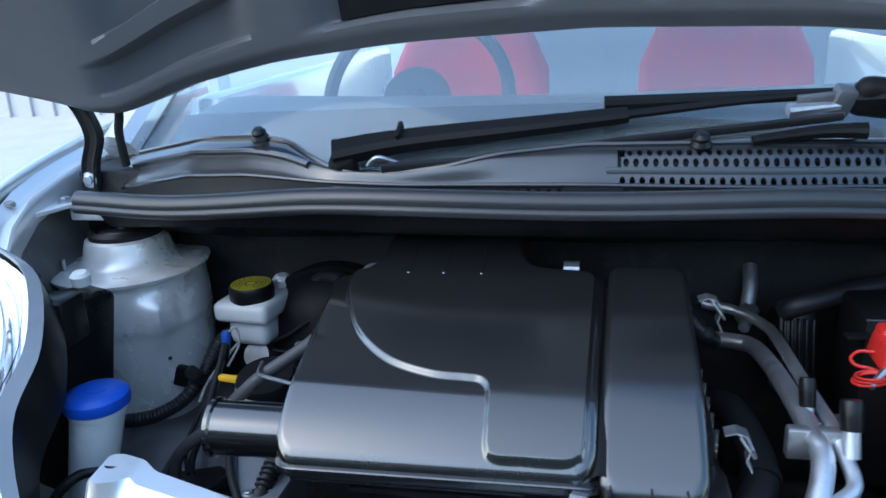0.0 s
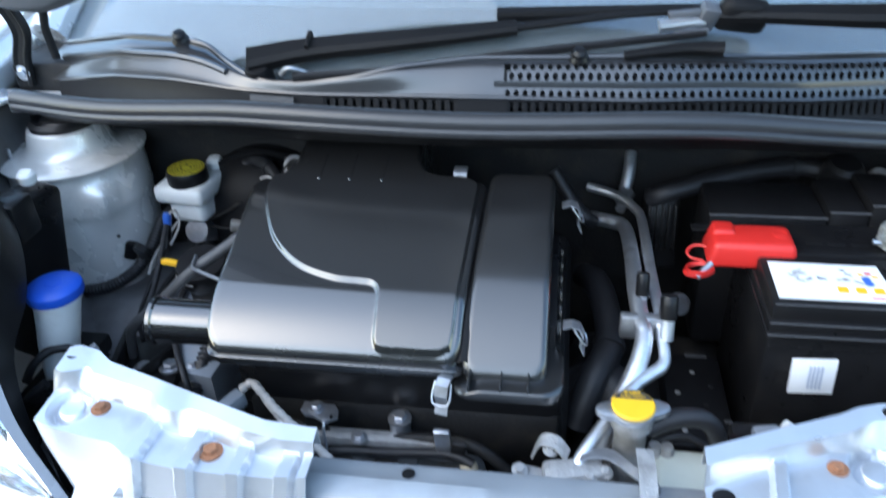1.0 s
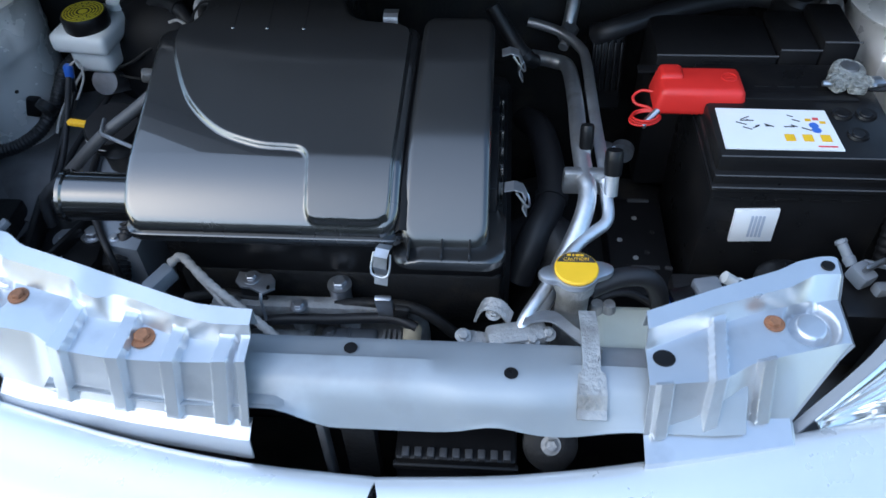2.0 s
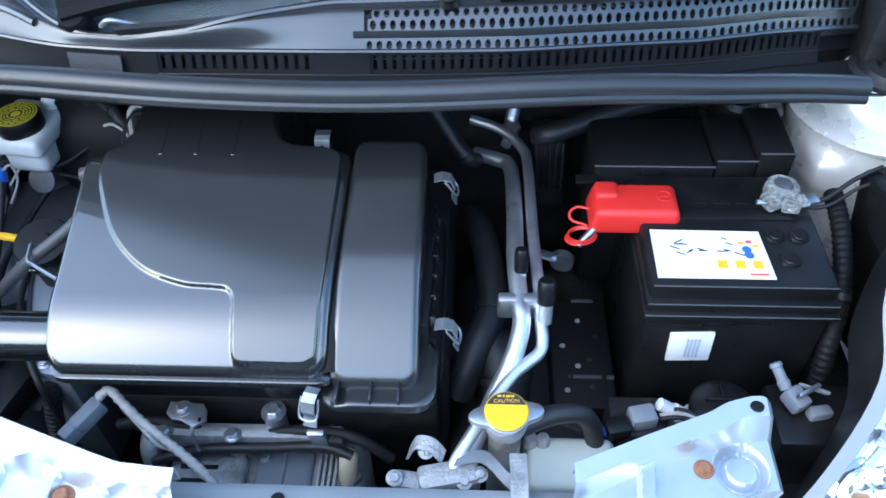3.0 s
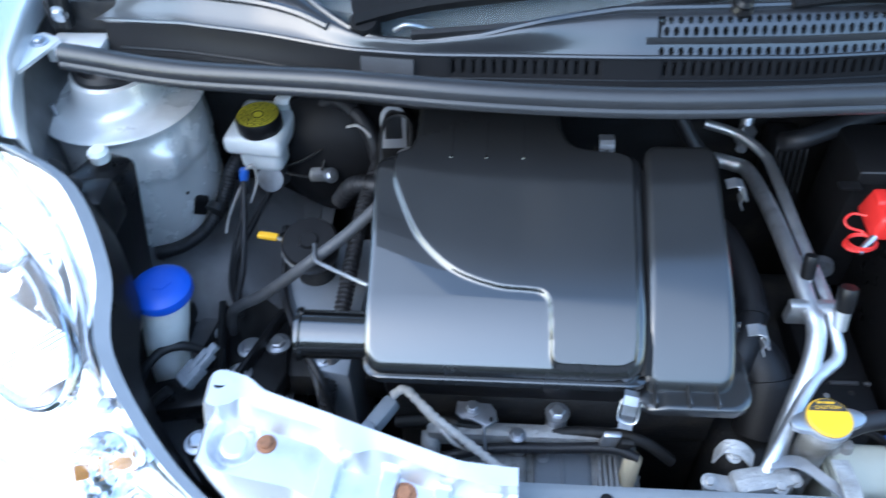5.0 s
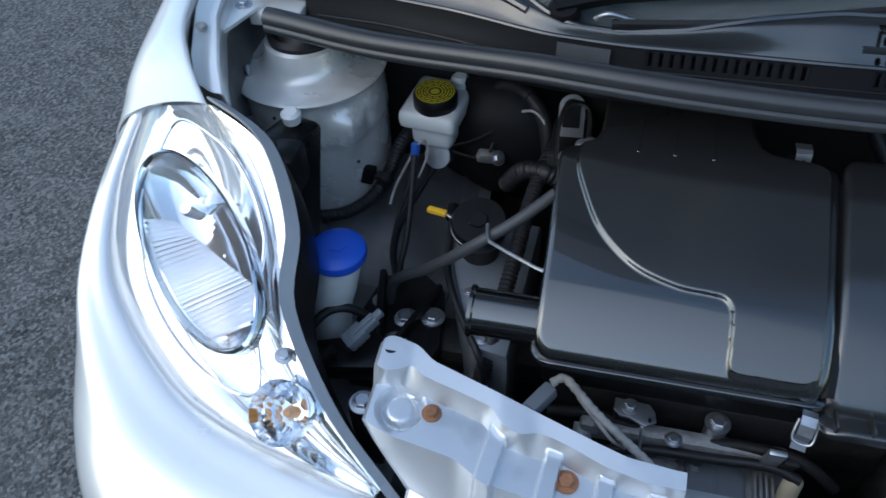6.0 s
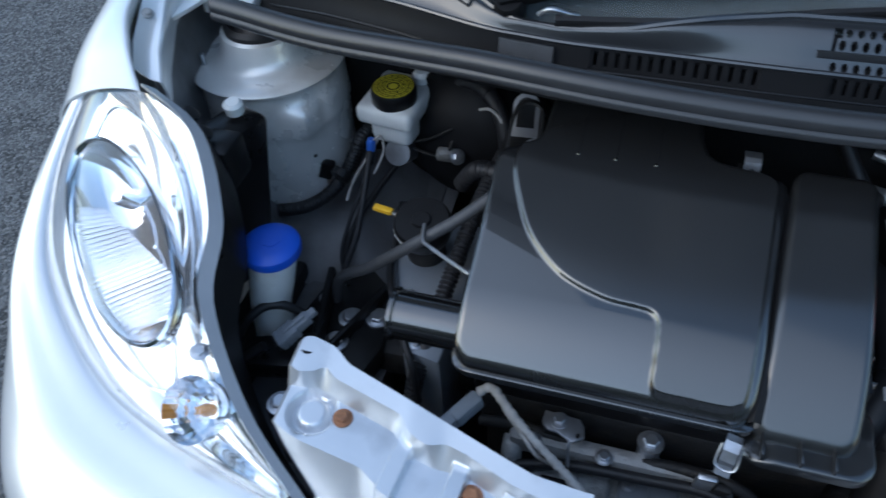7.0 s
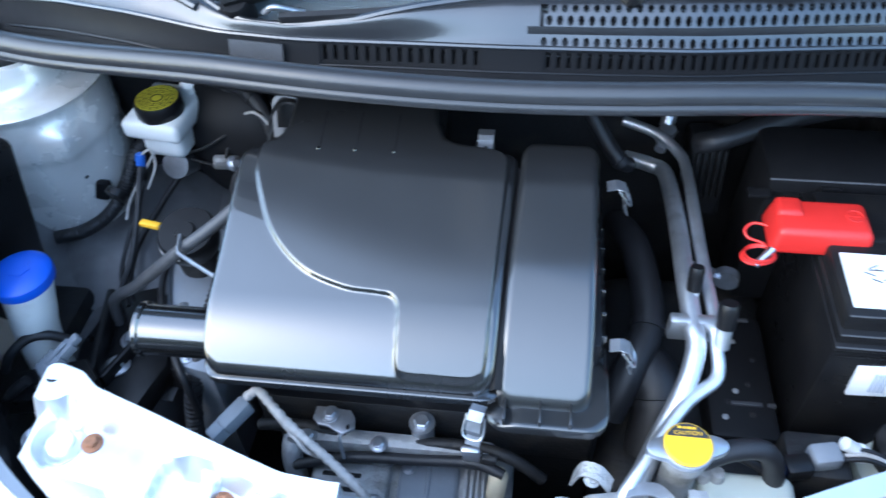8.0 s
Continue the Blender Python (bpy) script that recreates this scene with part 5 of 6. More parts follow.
# ---- refrigerant pipes ----
pipes = thing("refrigerant_pipes", "bare aluminium refrigerant pipes with black valve caps", "pipes", (0.2, 0.7, 0.70))
part("thick_pipe", tube([(0.155, 0.955, 0.725), (0.185, 0.94, 0.728), (0.202, 0.918, 0.732), (0.204, 0.82, 0.752), (0.202, 0.72, 0.768), (0.205, 0.66, 0.766), (0.207, 0.640, 0.762), (0.203, 0.618, 0.754), (0.194, 0.596, 0.742), (0.180, 0.570, 0.726), (0.162, 0.535, 0.708), (0.142, 0.49, 0.700), (0.13, 0.47, 0.68)], 0.0098, 14), ALU, pipes)
part("thin_pipe", tube([(0.15, 0.985, 0.76), (0.19, 0.965, 0.758), (0.216, 0.935, 0.753), (0.223, 0.90, 0.752), (0.224, 0.76, 0.761), (0.227, 0.67, 0.764), (0.2265, 0.648, 0.760), (0.2285, 0.622, 0.752), (0.2245, 0.609, 0.748), (0.213, 0.599, 0.745), (0.198, 0.586, 0.742), (0.181, 0.563, 0.736), (0.166, 0.540, 0.730), (0.143, 0.505, 0.716), (0.132, 0.485, 0.69)], 0.0066, 12), ALU, pipes)
for x, y, z, r in ((0.207, 0.700, 0.788, 0.0072), (0.231, 0.652, 0.793, 0.0092)):
    part("valve_stem", lathe([(0.0, -0.035), (r * 0.8, -0.035), (r * 0.8, -0.008), (0.0, -0.006)], (x, y, z), (0, 0.35, 0.93), 16), ALU, pipes)
    part("valve_cap", lathe([(0.0, -0.012), (r, -0.012), (r * 1.05, 0.0), (r * 1.05, 0.011), (r * 0.9, 0.0145), (0.0, 0.0145)], (x, y, z), (0, 0.35, 0.93), 20), BLACK, pipes, "black ribbed valve cap")
part("pipe_clamp", block(0.182, 0.236, 0.655, 0.668, 0.745, 0.775, 0.003), ALU, pipes)

# ---- radiator cap ----
rad = thing("radiator", "radiator with metal filler cap under a yellow disc", "radiator", (0.06, 0.50, 0.32))
part("core", block(-0.2, 0.3, 0.482, 0.510, 0.32, 0.55, 0.004), DARK, rad)
part("top_tank", block(-0.2, 0.3, 0.480, 0.512, 0.545, 0.58, 0.01), BLACK, rad)
CAP = Vector((0.189, 0.527, 0.0))
ears = []
for i in range(96):
    a = 2 * math.pi * i / 96
    r = 0.0222 + 0.0140 * (max(0.0, abs(math.cos(a)) - 0.82) / 0.18) ** 2.2
    ears.append((CAP.x + r * math.cos(a + 0.14), CAP.y + r * math.sin(a + 0.14)))
part("pressure_cap", plate(ears, 0.757, 0.765, 0.002), ZINC, rad, "bright steel cap with two ears")
disc = part("warning_disc", lathe([(0.0, 0.766), (0.0206, 0.766), (0.021, 0.768), (0.0198, 0.7695), (0.0, 0.7695)], CAP, n=48), YELLOW, rad, "yellow warning disc")
part("filler_neck", lathe([(0.0, 0.56), (0.016, 0.56), (0.016, 0.738), (0.020, 0.743), (0.020, 0.757), (0.0, 0.757)], CAP, n=32), CAST, rad)
segment = [(CAP.x + 0.0193 * math.cos(a), CAP.y + 0.0193 * math.sin(a)) for a in (radians(19 + 142 * i / 24) for i in range(25))]
part("print_band", plate(segment, 0.7690, 0.7698, 0), INK, disc, "black printed segment")
for i, w in enumerate((0.0035, 0.0018, 0.0040, 0.0030)):
    x = CAP.x - 0.0068 + 0.0042 * i
    part("print_mark", block(x - w / 2, x + w / 2, CAP.y + 0.0140, CAP.y + 0.0162, 0.7697, 0.7702, 0), YELLOW, disc)
word = lettering("CAUTION", 0.0054)
bmesh.ops.transform(word, matrix=pose(CAP.x, CAP.y + 0.0098, 0.7699, 0, 0, 2), verts=word.verts)
part("writing", word, YELLOW, disc, "the word CAUTION in yellow on black")
hose = thing("coolant_hose", "black rubber coolant hose by the radiator cap", "hose", (0.25, 0.53, 0.70))
part("hose", tube([(0.205, 0.53, 0.735), (0.235, 0.54, 0.742), (0.265, 0.545, 0.735), (0.28, 0.54, 0.70), (0.28, 0.53, 0.64)], 0.010), RUBBER, hose)

# ---- brake fluid reservoir ----
res = thing("brake_fluid_reservoir", "milky white brake fluid reservoir with black and yellow cap", "reservoir", (-0.45, 0.955, 0.64))
part("tank", block(-0.498, -0.414, 0.918, 1.016, 0.738, 0.767, 0.009, pose(0, 0, 0, 0, 0, -7), 3), WHITE_PLASTIC, res)
part("tank_base", block(-0.486, -0.424, 0.930, 1.000, 0.700, 0.741, 0.012, pose(0, 0, 0, 180, 0, -7), 3, 0.0), WHITE_PLASTIC, res)
part("port", lathe([(0.0, 0.0), (0.014, 0.0), (0.014, 0.012), (0.009, 0.018), (0.0, 0.018)], (-0.430, 1.002, 0.764), (0, 0, 1), 20), WHITE_PLASTIC, res)
cap = part("cap", lathe([(0.0, 0.764), (0.030, 0.764), (0.031, 0.767), (0.031, 0.783), (0.029, 0.787), (0.0, 0.787)], (-0.454, 0.952, 0), n=40), BLACK, res, "black cap with yellow printed rings")
part("print_disc", lathe([(0.0, 0.7871), (0.0065, 0.7871), (0.0, 0.7875)], (-0.454, 0.952, 0), n=24), YELLOW_INK, cap)
for r, n, duty in ((0.0105, 3, 0.97), (0.0145, 9, 0.8), (0.0185, 5, 0.95), (0.0225, 16, 0.8), (0.0262, 7, 0.96)):
    for k in range(n):
        a0 = 2 * math.pi * k / n + r * 90
        arc = [[Vector((-0.454 + q * math.cos(a), 0.952 + q * math.sin(a), 0.7874)) for a in (a0 + 2 * math.pi / n * duty * i / 10 for i in range(11))] for q in (r - 0.0010, r + 0.0010)]
        part("print_ring", grid(arc, thick=0.0004), YELLOW_INK, cap)
part("cylinder", lathe([(0.0, 0.0), (0.019, 0.0), (0.019, 0.02), (0.016, 0.10), (0.0, 0.10)], (-0.452, 0.935, 0.686), (0.05, 0.86, -0.5), 24), ZINC, res, "master cylinder end")
servo = thing("brake_servo", "black round brake servo against the bulkhead", "brake servo", (-0.36, 1.0, 0.7))
part("drum", lathe([(0.0, -0.04), (0.05, -0.04), (0.09, -0.02), (0.115, 0.02), (0.115, 0.08), (0.0, 0.08)], (-0.35, 0.985, 0.68), (0, 1, 0.1), 40), GROOVE, servo)
part("rim", lathe([(0.108, 0.016), (0.119, 0.016), (0.121, 0.022), (0.119, 0.028), (0.108, 0.028)], (-0.35, 0.985, 0.68), (0, 1, 0.1), 40), GROOVE, servo)

# ---- washer filler ----
wash = thing("washer_filler", "white washer filler neck with bright blue cap", "washer filler", (-0.5, 0.655, 0.5))
cap = part("cap", lathe([(0.0, 0.759), (0.029, 0.759), (0.0335, 0.762), (0.0345, 0.768), (0.0335, 0.7735), (0.029, 0.777), (0.020, 0.7785), (0.0, 0.779)], (-0.498, 0.656, 0), n=40), BLUE, wash, "bright blue cap")
part("raised_mark", lathe([(0.0, 0.778), (0.012, 0.778), (0.012, 0.7797), (0.0, 0.7799)], (-0.497, 0.658, 0), n=6), BLUE, cap)
part("collar", lathe([(0.0, 0.752), (0.029, 0.752), (0.030, 0.755), (0.029, 0.760), (0.0, 0.760)], (-0.499, 0.656, 0), n=32), WHITE_PLASTIC, wash)
part("neck", tube([(-0.499, 0.656, 0.756), (-0.506, 0.652, 0.72), (-0.518, 0.648, 0.66), (-0.53, 0.64, 0.50)], [0.028, 0.0225], 24), WHITE_PLASTIC, wash, "milky white neck")
part("hose_clip", tube([(-0.537, 0.600, 0.665), (-0.524, 0.609, 0.687), (-0.508, 0.624, 0.697), (-0.487, 0.634, 0.694), (-0.466, 0.642, 0.672)], 0.0055), RUBBER, wash)
# ---- wipers ----
def wiper_arm(pts, w, h):
    """A flat bar along points, w wide and h deep, narrowing to its tip."""
    path = spline(pts, 6)
    rows = []
    for i, q in enumerate(path):
        d = (path[min(i + 1, len(path) - 1)] - path[max(i - 1, 0)]).normalized()
        up = Vector((0, -0.48, 0.88))
        s = d.cross(up).normalized()
        k = 1 - 0.45 * i / (len(path) - 1)
        rows.append([q + s * a * w * k + up * b * h * k for a, b in ((-0.5, 0), (-0.5, 0.7), (-0.3, 1), (0.3, 1), (0.5, 0.7), (0.5, 0))])
    bm = grid(rows, closed=True)
    bm.verts.ensure_lookup_table()
    bm.faces.new(bm.verts[:6])
    bm.faces.new(bm.verts[-6:])
    bmesh.ops.recalc_face_normals(bm, faces=bm.faces)
    return bm


wiper = part("wiper", wiper_arm([(-0.292, 0.886, 0.974), (-0.214, 0.900, 0.986), (-0.066, 0.908, 1.0), (0.048, 0.922, 1.010)], 0.036, 0.020), WIPER, body, "black wiper arm and blade")
part("spindle_cover", lathe([(0.0, -0.012), (0.017, -0.012), (0.018, 0.010), (0.014, 0.017), (0.0, 0.018)], (-0.280, 0.882, 0.962), (0, -0.48, 0.88), 24), WIPER, wiper)
part("rod", wiper_arm([(0.03, 0.918, 1.010), (0.175, 0.938, 1.022), (0.27, 0.946, 1.028)], 0.011, 0.007), WIPER, wiper)
part("hinge_bar", block(-0.216, -0.210, 0.884, 0.912, 0.985, 1.010, 0.002, pose(0, 0, 0, 28, 0, 0)), WIPER, wiper)
part("blade", wiper_arm([(-0.227, 0.862, 0.962), (-0.098, 0.872, 0.970), (0.04, 0.896, 0.984), (0.236, 0.920, 1.0), (0.275, 0.922, 1.004)], 0.010, 0.012), RUBBER, wiper, "thin rubber blade")
part("joint_hood", block(0.284, 0.352, 0.930, 0.962, 1.000, 1.046, 0.014, pose(0, 0, 0, 25, 8, 4), seg=3, taper=0.15), WIPER, wiper, "black rounded hood over the blade joint")
joint = part("blade_joint", block(0.266, 0.289, 0.932, 0.954, 1.004, 1.038, 0.005, pose(0, 0, 0, 25, 12, 10)), SHIELD, wiper, "worn grey blade joint")
part("jaw", block(0.230, 0.276, 0.934, 0.944, 1.021, 1.030, 0.002, pose(0, 0, 0, 0, -4, 3)), SHIELD, joint)
part("jaw", block(0.238, 0.280, 0.930, 0.940, 1.000, 1.008, 0.002, pose(0, 0, 0, 0, -4, 3)), SHIELD, joint)
part("spring_clip", tube([(-0.245, 0.864, 0.970), (-0.232, 0.858, 0.980), (-0.215, 0.862, 0.975), (-0.205, 0.87, 0.968)], 0.003), ZINC, wiper)
second = part("wiper", wiper_arm([(0.60, 0.945, 1.02), (0.473, 0.925, 1.022), (0.36, 0.935, 1.022), (0.29, 0.943, 1.02)], 0.034, 0.020), WIPER, body, "black wiper arm and blade")
part("blade", wiper_arm([(0.022, 0.943, 1.018), (0.148, 0.947, 1.021), (0.243, 0.950, 1.024), (0.30, 0.95, 1.026)], 0.016, 0.014), WIPER, second)
part("blade_end", wiper_arm([(0.295, 0.905, 0.990), (0.25, 0.908, 0.990), (0.18, 0.90, 0.984)], 0.018, 0.012), WIPER, second)
part("connector", wiper_arm([(0.22, 0.932, 1.008), (0.275, 0.938, 1.014)], 0.014, 0.012), ALU, second)

# ---- left side of the bay ----
def run(name, label, category, pts, r, mat, rings=0.0, pitch=0.006, part_name="hose"):
    t = thing(name, label, category, pts[len(pts) // 2])
    part(part_name, tube(pts, r, 12, 8, rings, pitch), mat, t)
    if r > 0.008:
        i = len(pts) // 2
        part("band", lathe([(r, -0.004), (r * 1.13, -0.004), (r * 1.13, 0.004), (r, 0.004)], pts[i], Vector(pts[i + 1]) - Vector(pts[i - 1]), 16), RUBBER, t)
    return t


breather = run("breather_hose", "grey rubber breather hose beside the air box", "hose", [(-0.262, 0.745, 0.82), (-0.295, 0.72, 0.80), (-0.335, 0.70, 0.776), (-0.38, 0.698, 0.735), (-0.412, 0.702, 0.704), (-0.438, 0.708, 0.682), (-0.458, 0.714, 0.655), (-0.470, 0.718, 0.600)], 0.0071, HOSE)
run("vacuum_hose", "thin black vacuum hose below the brake reservoir", "hose", [(-0.448, 0.715, 0.664), (-0.456, 0.740, 0.660), (-0.458, 0.78, 0.668), (-0.463, 0.83, 0.692), (-0.470, 0.885, 0.725)], 0.0042, RUBBER)
part("wire_clip", tube([(-0.333, 0.712, 0.790), (-0.328, 0.690, 0.789), (-0.318, 0.681, 0.790), (-0.268, 0.648, 0.80), (-0.256, 0.645, 0.80)], 0.0022, 8), ZINC, breather, "bent steel wire clip")
loom = run("corrugated_conduit", "black corrugated wiring conduit beside the air box", "conduit", [(-0.282, 0.90, 0.76), (-0.296, 0.818, 0.745), (-0.304, 0.711, 0.72), (-0.312, 0.627, 0.685), (-0.322, 0.588, 0.62), (-0.327, 0.57, 0.50)], 0.0088, RUBBER, 0.16, 0.006, "conduit")
run("corrugated_conduit", "black corrugated conduit along the strut tower", "conduit", [(-0.488, 0.99, 0.71), (-0.503, 0.938, 0.705), (-0.511, 0.915, 0.685), (-0.520, 0.898, 0.665), (-0.540, 0.874, 0.642), (-0.570, 0.852, 0.630), (-0.605, 0.838, 0.628)], 0.0095, RUBBER, 0.05, 0.005, "conduit")
run("engine_wire", "thin black wires hanging below the reservoir", "wire", [(-0.455, 0.95, 0.66), (-0.475, 0.90, 0.64), (-0.49, 0.83, 0.62), (-0.47, 0.76, 0.61), (-0.42, 0.72, 0.60)], 0.0045, RUBBER, part_name="wire")
run("engine_wire", "thin pale wire by the strut tower", "wire", [(-0.482, 0.965, 0.70), (-0.488, 0.92, 0.69), (-0.50, 0.88, 0.67), (-0.505, 0.86, 0.65)], 0.002, TAPE, part_name="wire")
run("vacuum_hose", "black vacuum hose behind the reservoir", "hose", [(-0.40, 0.99, 0.755), (-0.36, 0.985, 0.785), (-0.325, 0.96, 0.79), (-0.30, 0.935, 0.77), (-0.29, 0.92, 0.73)], 0.010, RUBBER)
run("vacuum_hose", "fat black hose curving towards the air box", "hose", [(-0.34, 0.88, 0.70), (-0.315, 0.86, 0.745), (-0.285, 0.85, 0.755), (-0.26, 0.85, 0.74)], 0.012, RUBBER, 0.05, 0.006)

oil = thing("oil_filler_cap", "black oil filler cap with thin wire ring", "filler cap", (-0.352, 0.752, 0.70))
part("cap", lathe([(0.0, -0.03), (0.030, -0.03), (0.034, -0.02), (0.035, -0.003), (0.032, 0.002), (0.012, 0.002), (0.010, 0.005), (0.0, 0.005)], (-0.352, 0.752, 0.752), (0, -0.25, 0.97), 32), BLACK, oil)
part("grip", block(-0.366, -0.338, 0.750, 0.755, 0.750, 0.7545, 0.0015, pose(0, 0, 0, 14, 0, 35)), BLACK, oil)
part("neck", lathe([(0.0, -0.14), (0.024, -0.14), (0.024, -0.03), (0.0, -0.03)], (-0.352, 0.752, 0.752), (0, -0.1, 1), 24), DARK, oil)
ringp = [(-0.352 + 0.034 * math.cos(a), 0.752 + 0.033 * math.sin(a), 0.746 - 0.012 * math.sin(a) * 0 + 0.25 * 0.033 * math.sin(a)) for a in (2 * math.pi * i / 24 for i in range(19))]
part("wire_ring", tube(ringp, 0.0009, 8, 2), CAST, oil)
dip = thing("dipstick", "oil dipstick with bright yellow tag", "dipstick", (-0.40, 0.77, 0.66))
part("tag", block(-0.424, -0.398, 0.772, 0.781, 0.730, 0.737, 0.002, pose(0, 0, 0, 0, 0, -10)), YELLOW_TAG, dip, "bright yellow handle")
part("stem", tube([(-0.40, 0.775, 0.733), (-0.388, 0.77, 0.728), (-0.384, 0.768, 0.70), (-0.385, 0.768, 0.56)], 0.0022, 8), ZINC, dip)
mount = thing("engine_mount", "black engine mount bracket with zinc bolts", "engine mount", (-0.44, 0.68, 0.57))
part("bracket", plate([(-0.49, 0.60), (-0.40, 0.60), (-0.385, 0.66), (-0.40, 0.75), (-0.44, 0.78), (-0.49, 0.76), (-0.505, 0.68)], 0.575, 0.612, 0.005), BLACK, mount)
part("arm", block(-0.405, -0.22, 0.66, 0.72, 0.55, 0.60, 0.012), DARK, mount)
part("web", block(-0.475, -0.465, 0.62, 0.75, 0.60, 0.64, 0.003, pose(0, 0, 0, 0, 0, 12)), BLACK, mount)
part("web", block(-0.43, -0.422, 0.62, 0.75, 0.60, 0.63, 0.003, pose(0, 0, 0, 0, 0, -20)), BLACK, mount)
for x, y in ((-0.438, 0.692), (-0.443, 0.652), (-0.404, 0.70), (-0.48, 0.715)):
    part("bolt", hexbolt((x, y, 0.613), 0.0100 if x > -0.46 else 0.007), ZINC, mount, "zinc-plated bolt")
shield = thing("timing_cover", "dull aluminium timing cover beside the air box", "engine cover", (-0.33, 0.70, 0.50))
part("plate", plate([(-0.397, 0.82), (-0.388, 0.745), (-0.362, 0.675), (-0.334, 0.612), (-0.290, 0.604), (-0.283, 0.82)], 0.50, 0.690, 0.006), SHIELD_LIGHT, shield)
part("edge_flange", tube([(-0.396, 0.815, 0.690), (-0.387, 0.745, 0.690), (-0.361, 0.675, 0.690), (-0.333, 0.613, 0.690)], 0.0026, 8), SHIELD, shield, "raised edge")
for x, y in ((-0.378, 0.775), (-0.352, 0.690), (-0.322, 0.622)):
    part("bolt", hexbolt((x, y, 0.690), 0.0045), ZINC, shield)
lead = run("sensor_lead", "thin black sensor lead along the timing cover", "cable", [(-0.398, 0.800, 0.702), (-0.393, 0.76, 0.697), (-0.384, 0.713, 0.696), (-0.366, 0.672, 0.696), (-0.345, 0.635, 0.695), (-0.321, 0.600, 0.685), (-0.312, 0.588, 0.63)], 0.0042, RUBBER)
part("connector", tube([(-0.398, 0.797, 0.702), (-0.399, 0.808, 0.704), (-0.400, 0.818, 0.706)], 0.0075, 12, 2), BLACK, lead, "small black connector")
part("collar", tube([(-0.3985, 0.806, 0.7036), (-0.3988, 0.8085, 0.704), (-0.399, 0.811, 0.7045)], 0.0088, 12, 2), BLACK, lead)
plug = thing("headlight_plug", "grey wiring plug beside the washer neck", "plug", (-0.47, 0.60, 0.66))
PLUG_A, PLUG_B = Vector((-0.476, 0.588, 0.686)), Vector((-0.446, 0.622, 0.706))
turn = (PLUG_B - PLUG_A).to_track_quat("X", "Z").to_matrix().to_4x4()


def plug_piece(name, s0, s1, w, h, lift=0.0, mat=GREY_PLASTIC, label=""):
    """One piece of the connector, between shares s0 and s1 of its length."""
    mid, long = PLUG_A.lerp(PLUG_B, (s0 + s1) / 2) + Vector((0, 0, lift)), (PLUG_B - PLUG_A).length * (s1 - s0) / 2
    part(name, block(mid.x - long, mid.x + long, mid.y - w / 2, mid.y + w / 2, mid.z - h / 2, mid.z + h / 2, 0.0012, turn), mat, plug, label)


plug_piece("shell", 0.0, 0.55, 0.020, 0.015)
plug_piece("housing", 0.5, 0.92, 0.014, 0.012)
plug_piece("nose", 0.88, 1.12, 0.009, 0.008, 0.001)
for k in range(4):
    plug_piece("ridge", 0.06 + 0.13 * k, 0.11 + 0.13 * k, 0.0215, 0.0165)
plug_piece("latch", 0.2, 0.8, 0.006, 0.003, 0.0088, GREY_PLASTIC, "raised latch tongue")
plug_piece("end_collar", -0.08, 0.0, 0.016, 0.012, 0.0, BLACK)
part("lead", tube([(-0.49, 0.58, 0.685), (-0.51, 0.57, 0.67), (-0.53, 0.56, 0.64)], 0.006), RUBBER, plug)
ledge = thing("lamp_bracket", "grey plastic lamp bracket with holes", "bracket", (-0.46, 0.56, 0.63))
part("plate", plate([(-0.52, 0.56), (-0.44, 0.575), (-0.425, 0.60), (-0.45, 0.625), (-0.52, 0.60)], 0.64, 0.668, 0.003), BLACK, ledge)
part("screw", hexbolt((-0.425, 0.50, 0.715), 0.009), ZINC, ledge, "zinc screw")
part("post", block(-0.44, -0.41, 0.49, 0.515, 0.60, 0.715, 0.004), BLACK, ledge)
loop = thing("hose_bracket", "dark steel loop bracket behind the air box", "bracket", (-0.26, 0.88, 0.78))
part("strap", grid([[Vector((x, y, z)), Vector((x + 0.003, y - 0.012, z + 0.004))] for x, y, z in spline([(-0.275, 0.845, 0.78), (-0.278, 0.88, 0.81), (-0.272, 0.903, 0.825), (-0.256, 0.91, 0.828), (-0.242, 0.90, 0.825), (-0.238, 0.875, 0.81), (-0.24, 0.85, 0.80)], 6)], thick=0.003), DARK, loop)
part("foot", block(-0.285, -0.235, 0.85, 0.93, 0.76, 0.785, 0.004), DARK, loop)
part("stud", hexbolt((-0.242, 0.842, 0.812), 0.006, (0, -0.4, 0.9)), ZINC, loop, "bright zinc stud")
part("stud", hexbolt((-0.262, 0.832, 0.80), 0.005, (0, -0.4, 0.9)), ZINC, loop, "bright zinc stud")

# ---- front of the engine ----
tab = thing("lifting_tab", "pale zinc lifting tab bolted to the cylinder head", "bracket", (-0.147, 0.565, 0.67))
part("plate", plate([(-0.166, 0.578), (-0.130, 0.576), (-0.124, 0.568), (-0.122, 0.556), (-0.134, 0.548), (-0.150, 0.556), (-0.160, 0.557), (-0.167, 0.564)], 0.686, 0.690, 0.001), ZINC, tab)
part("bolt", hexbolt((-0.150, 0.569, 0.690), 0.006), ZINC, tab)
part("hole", lathe([(0.0, 0.0), (0.0028, 0.0), (0.003, 0.0008), (0.0, 0.001)], (-0.129, 0.556, 0.690), (0, 0, 1), 12, 0.6), BLACK, tab)
part("wire", tube([(-0.136, 0.552, 0.689), (-0.136, 0.545, 0.68), (-0.134, 0.54, 0.655)], 0.0018, 8), ZINC, tab)
part("web", block(-0.165, -0.14, 0.565, 0.58, 0.66, 0.687, 0.002), DARK, tab)
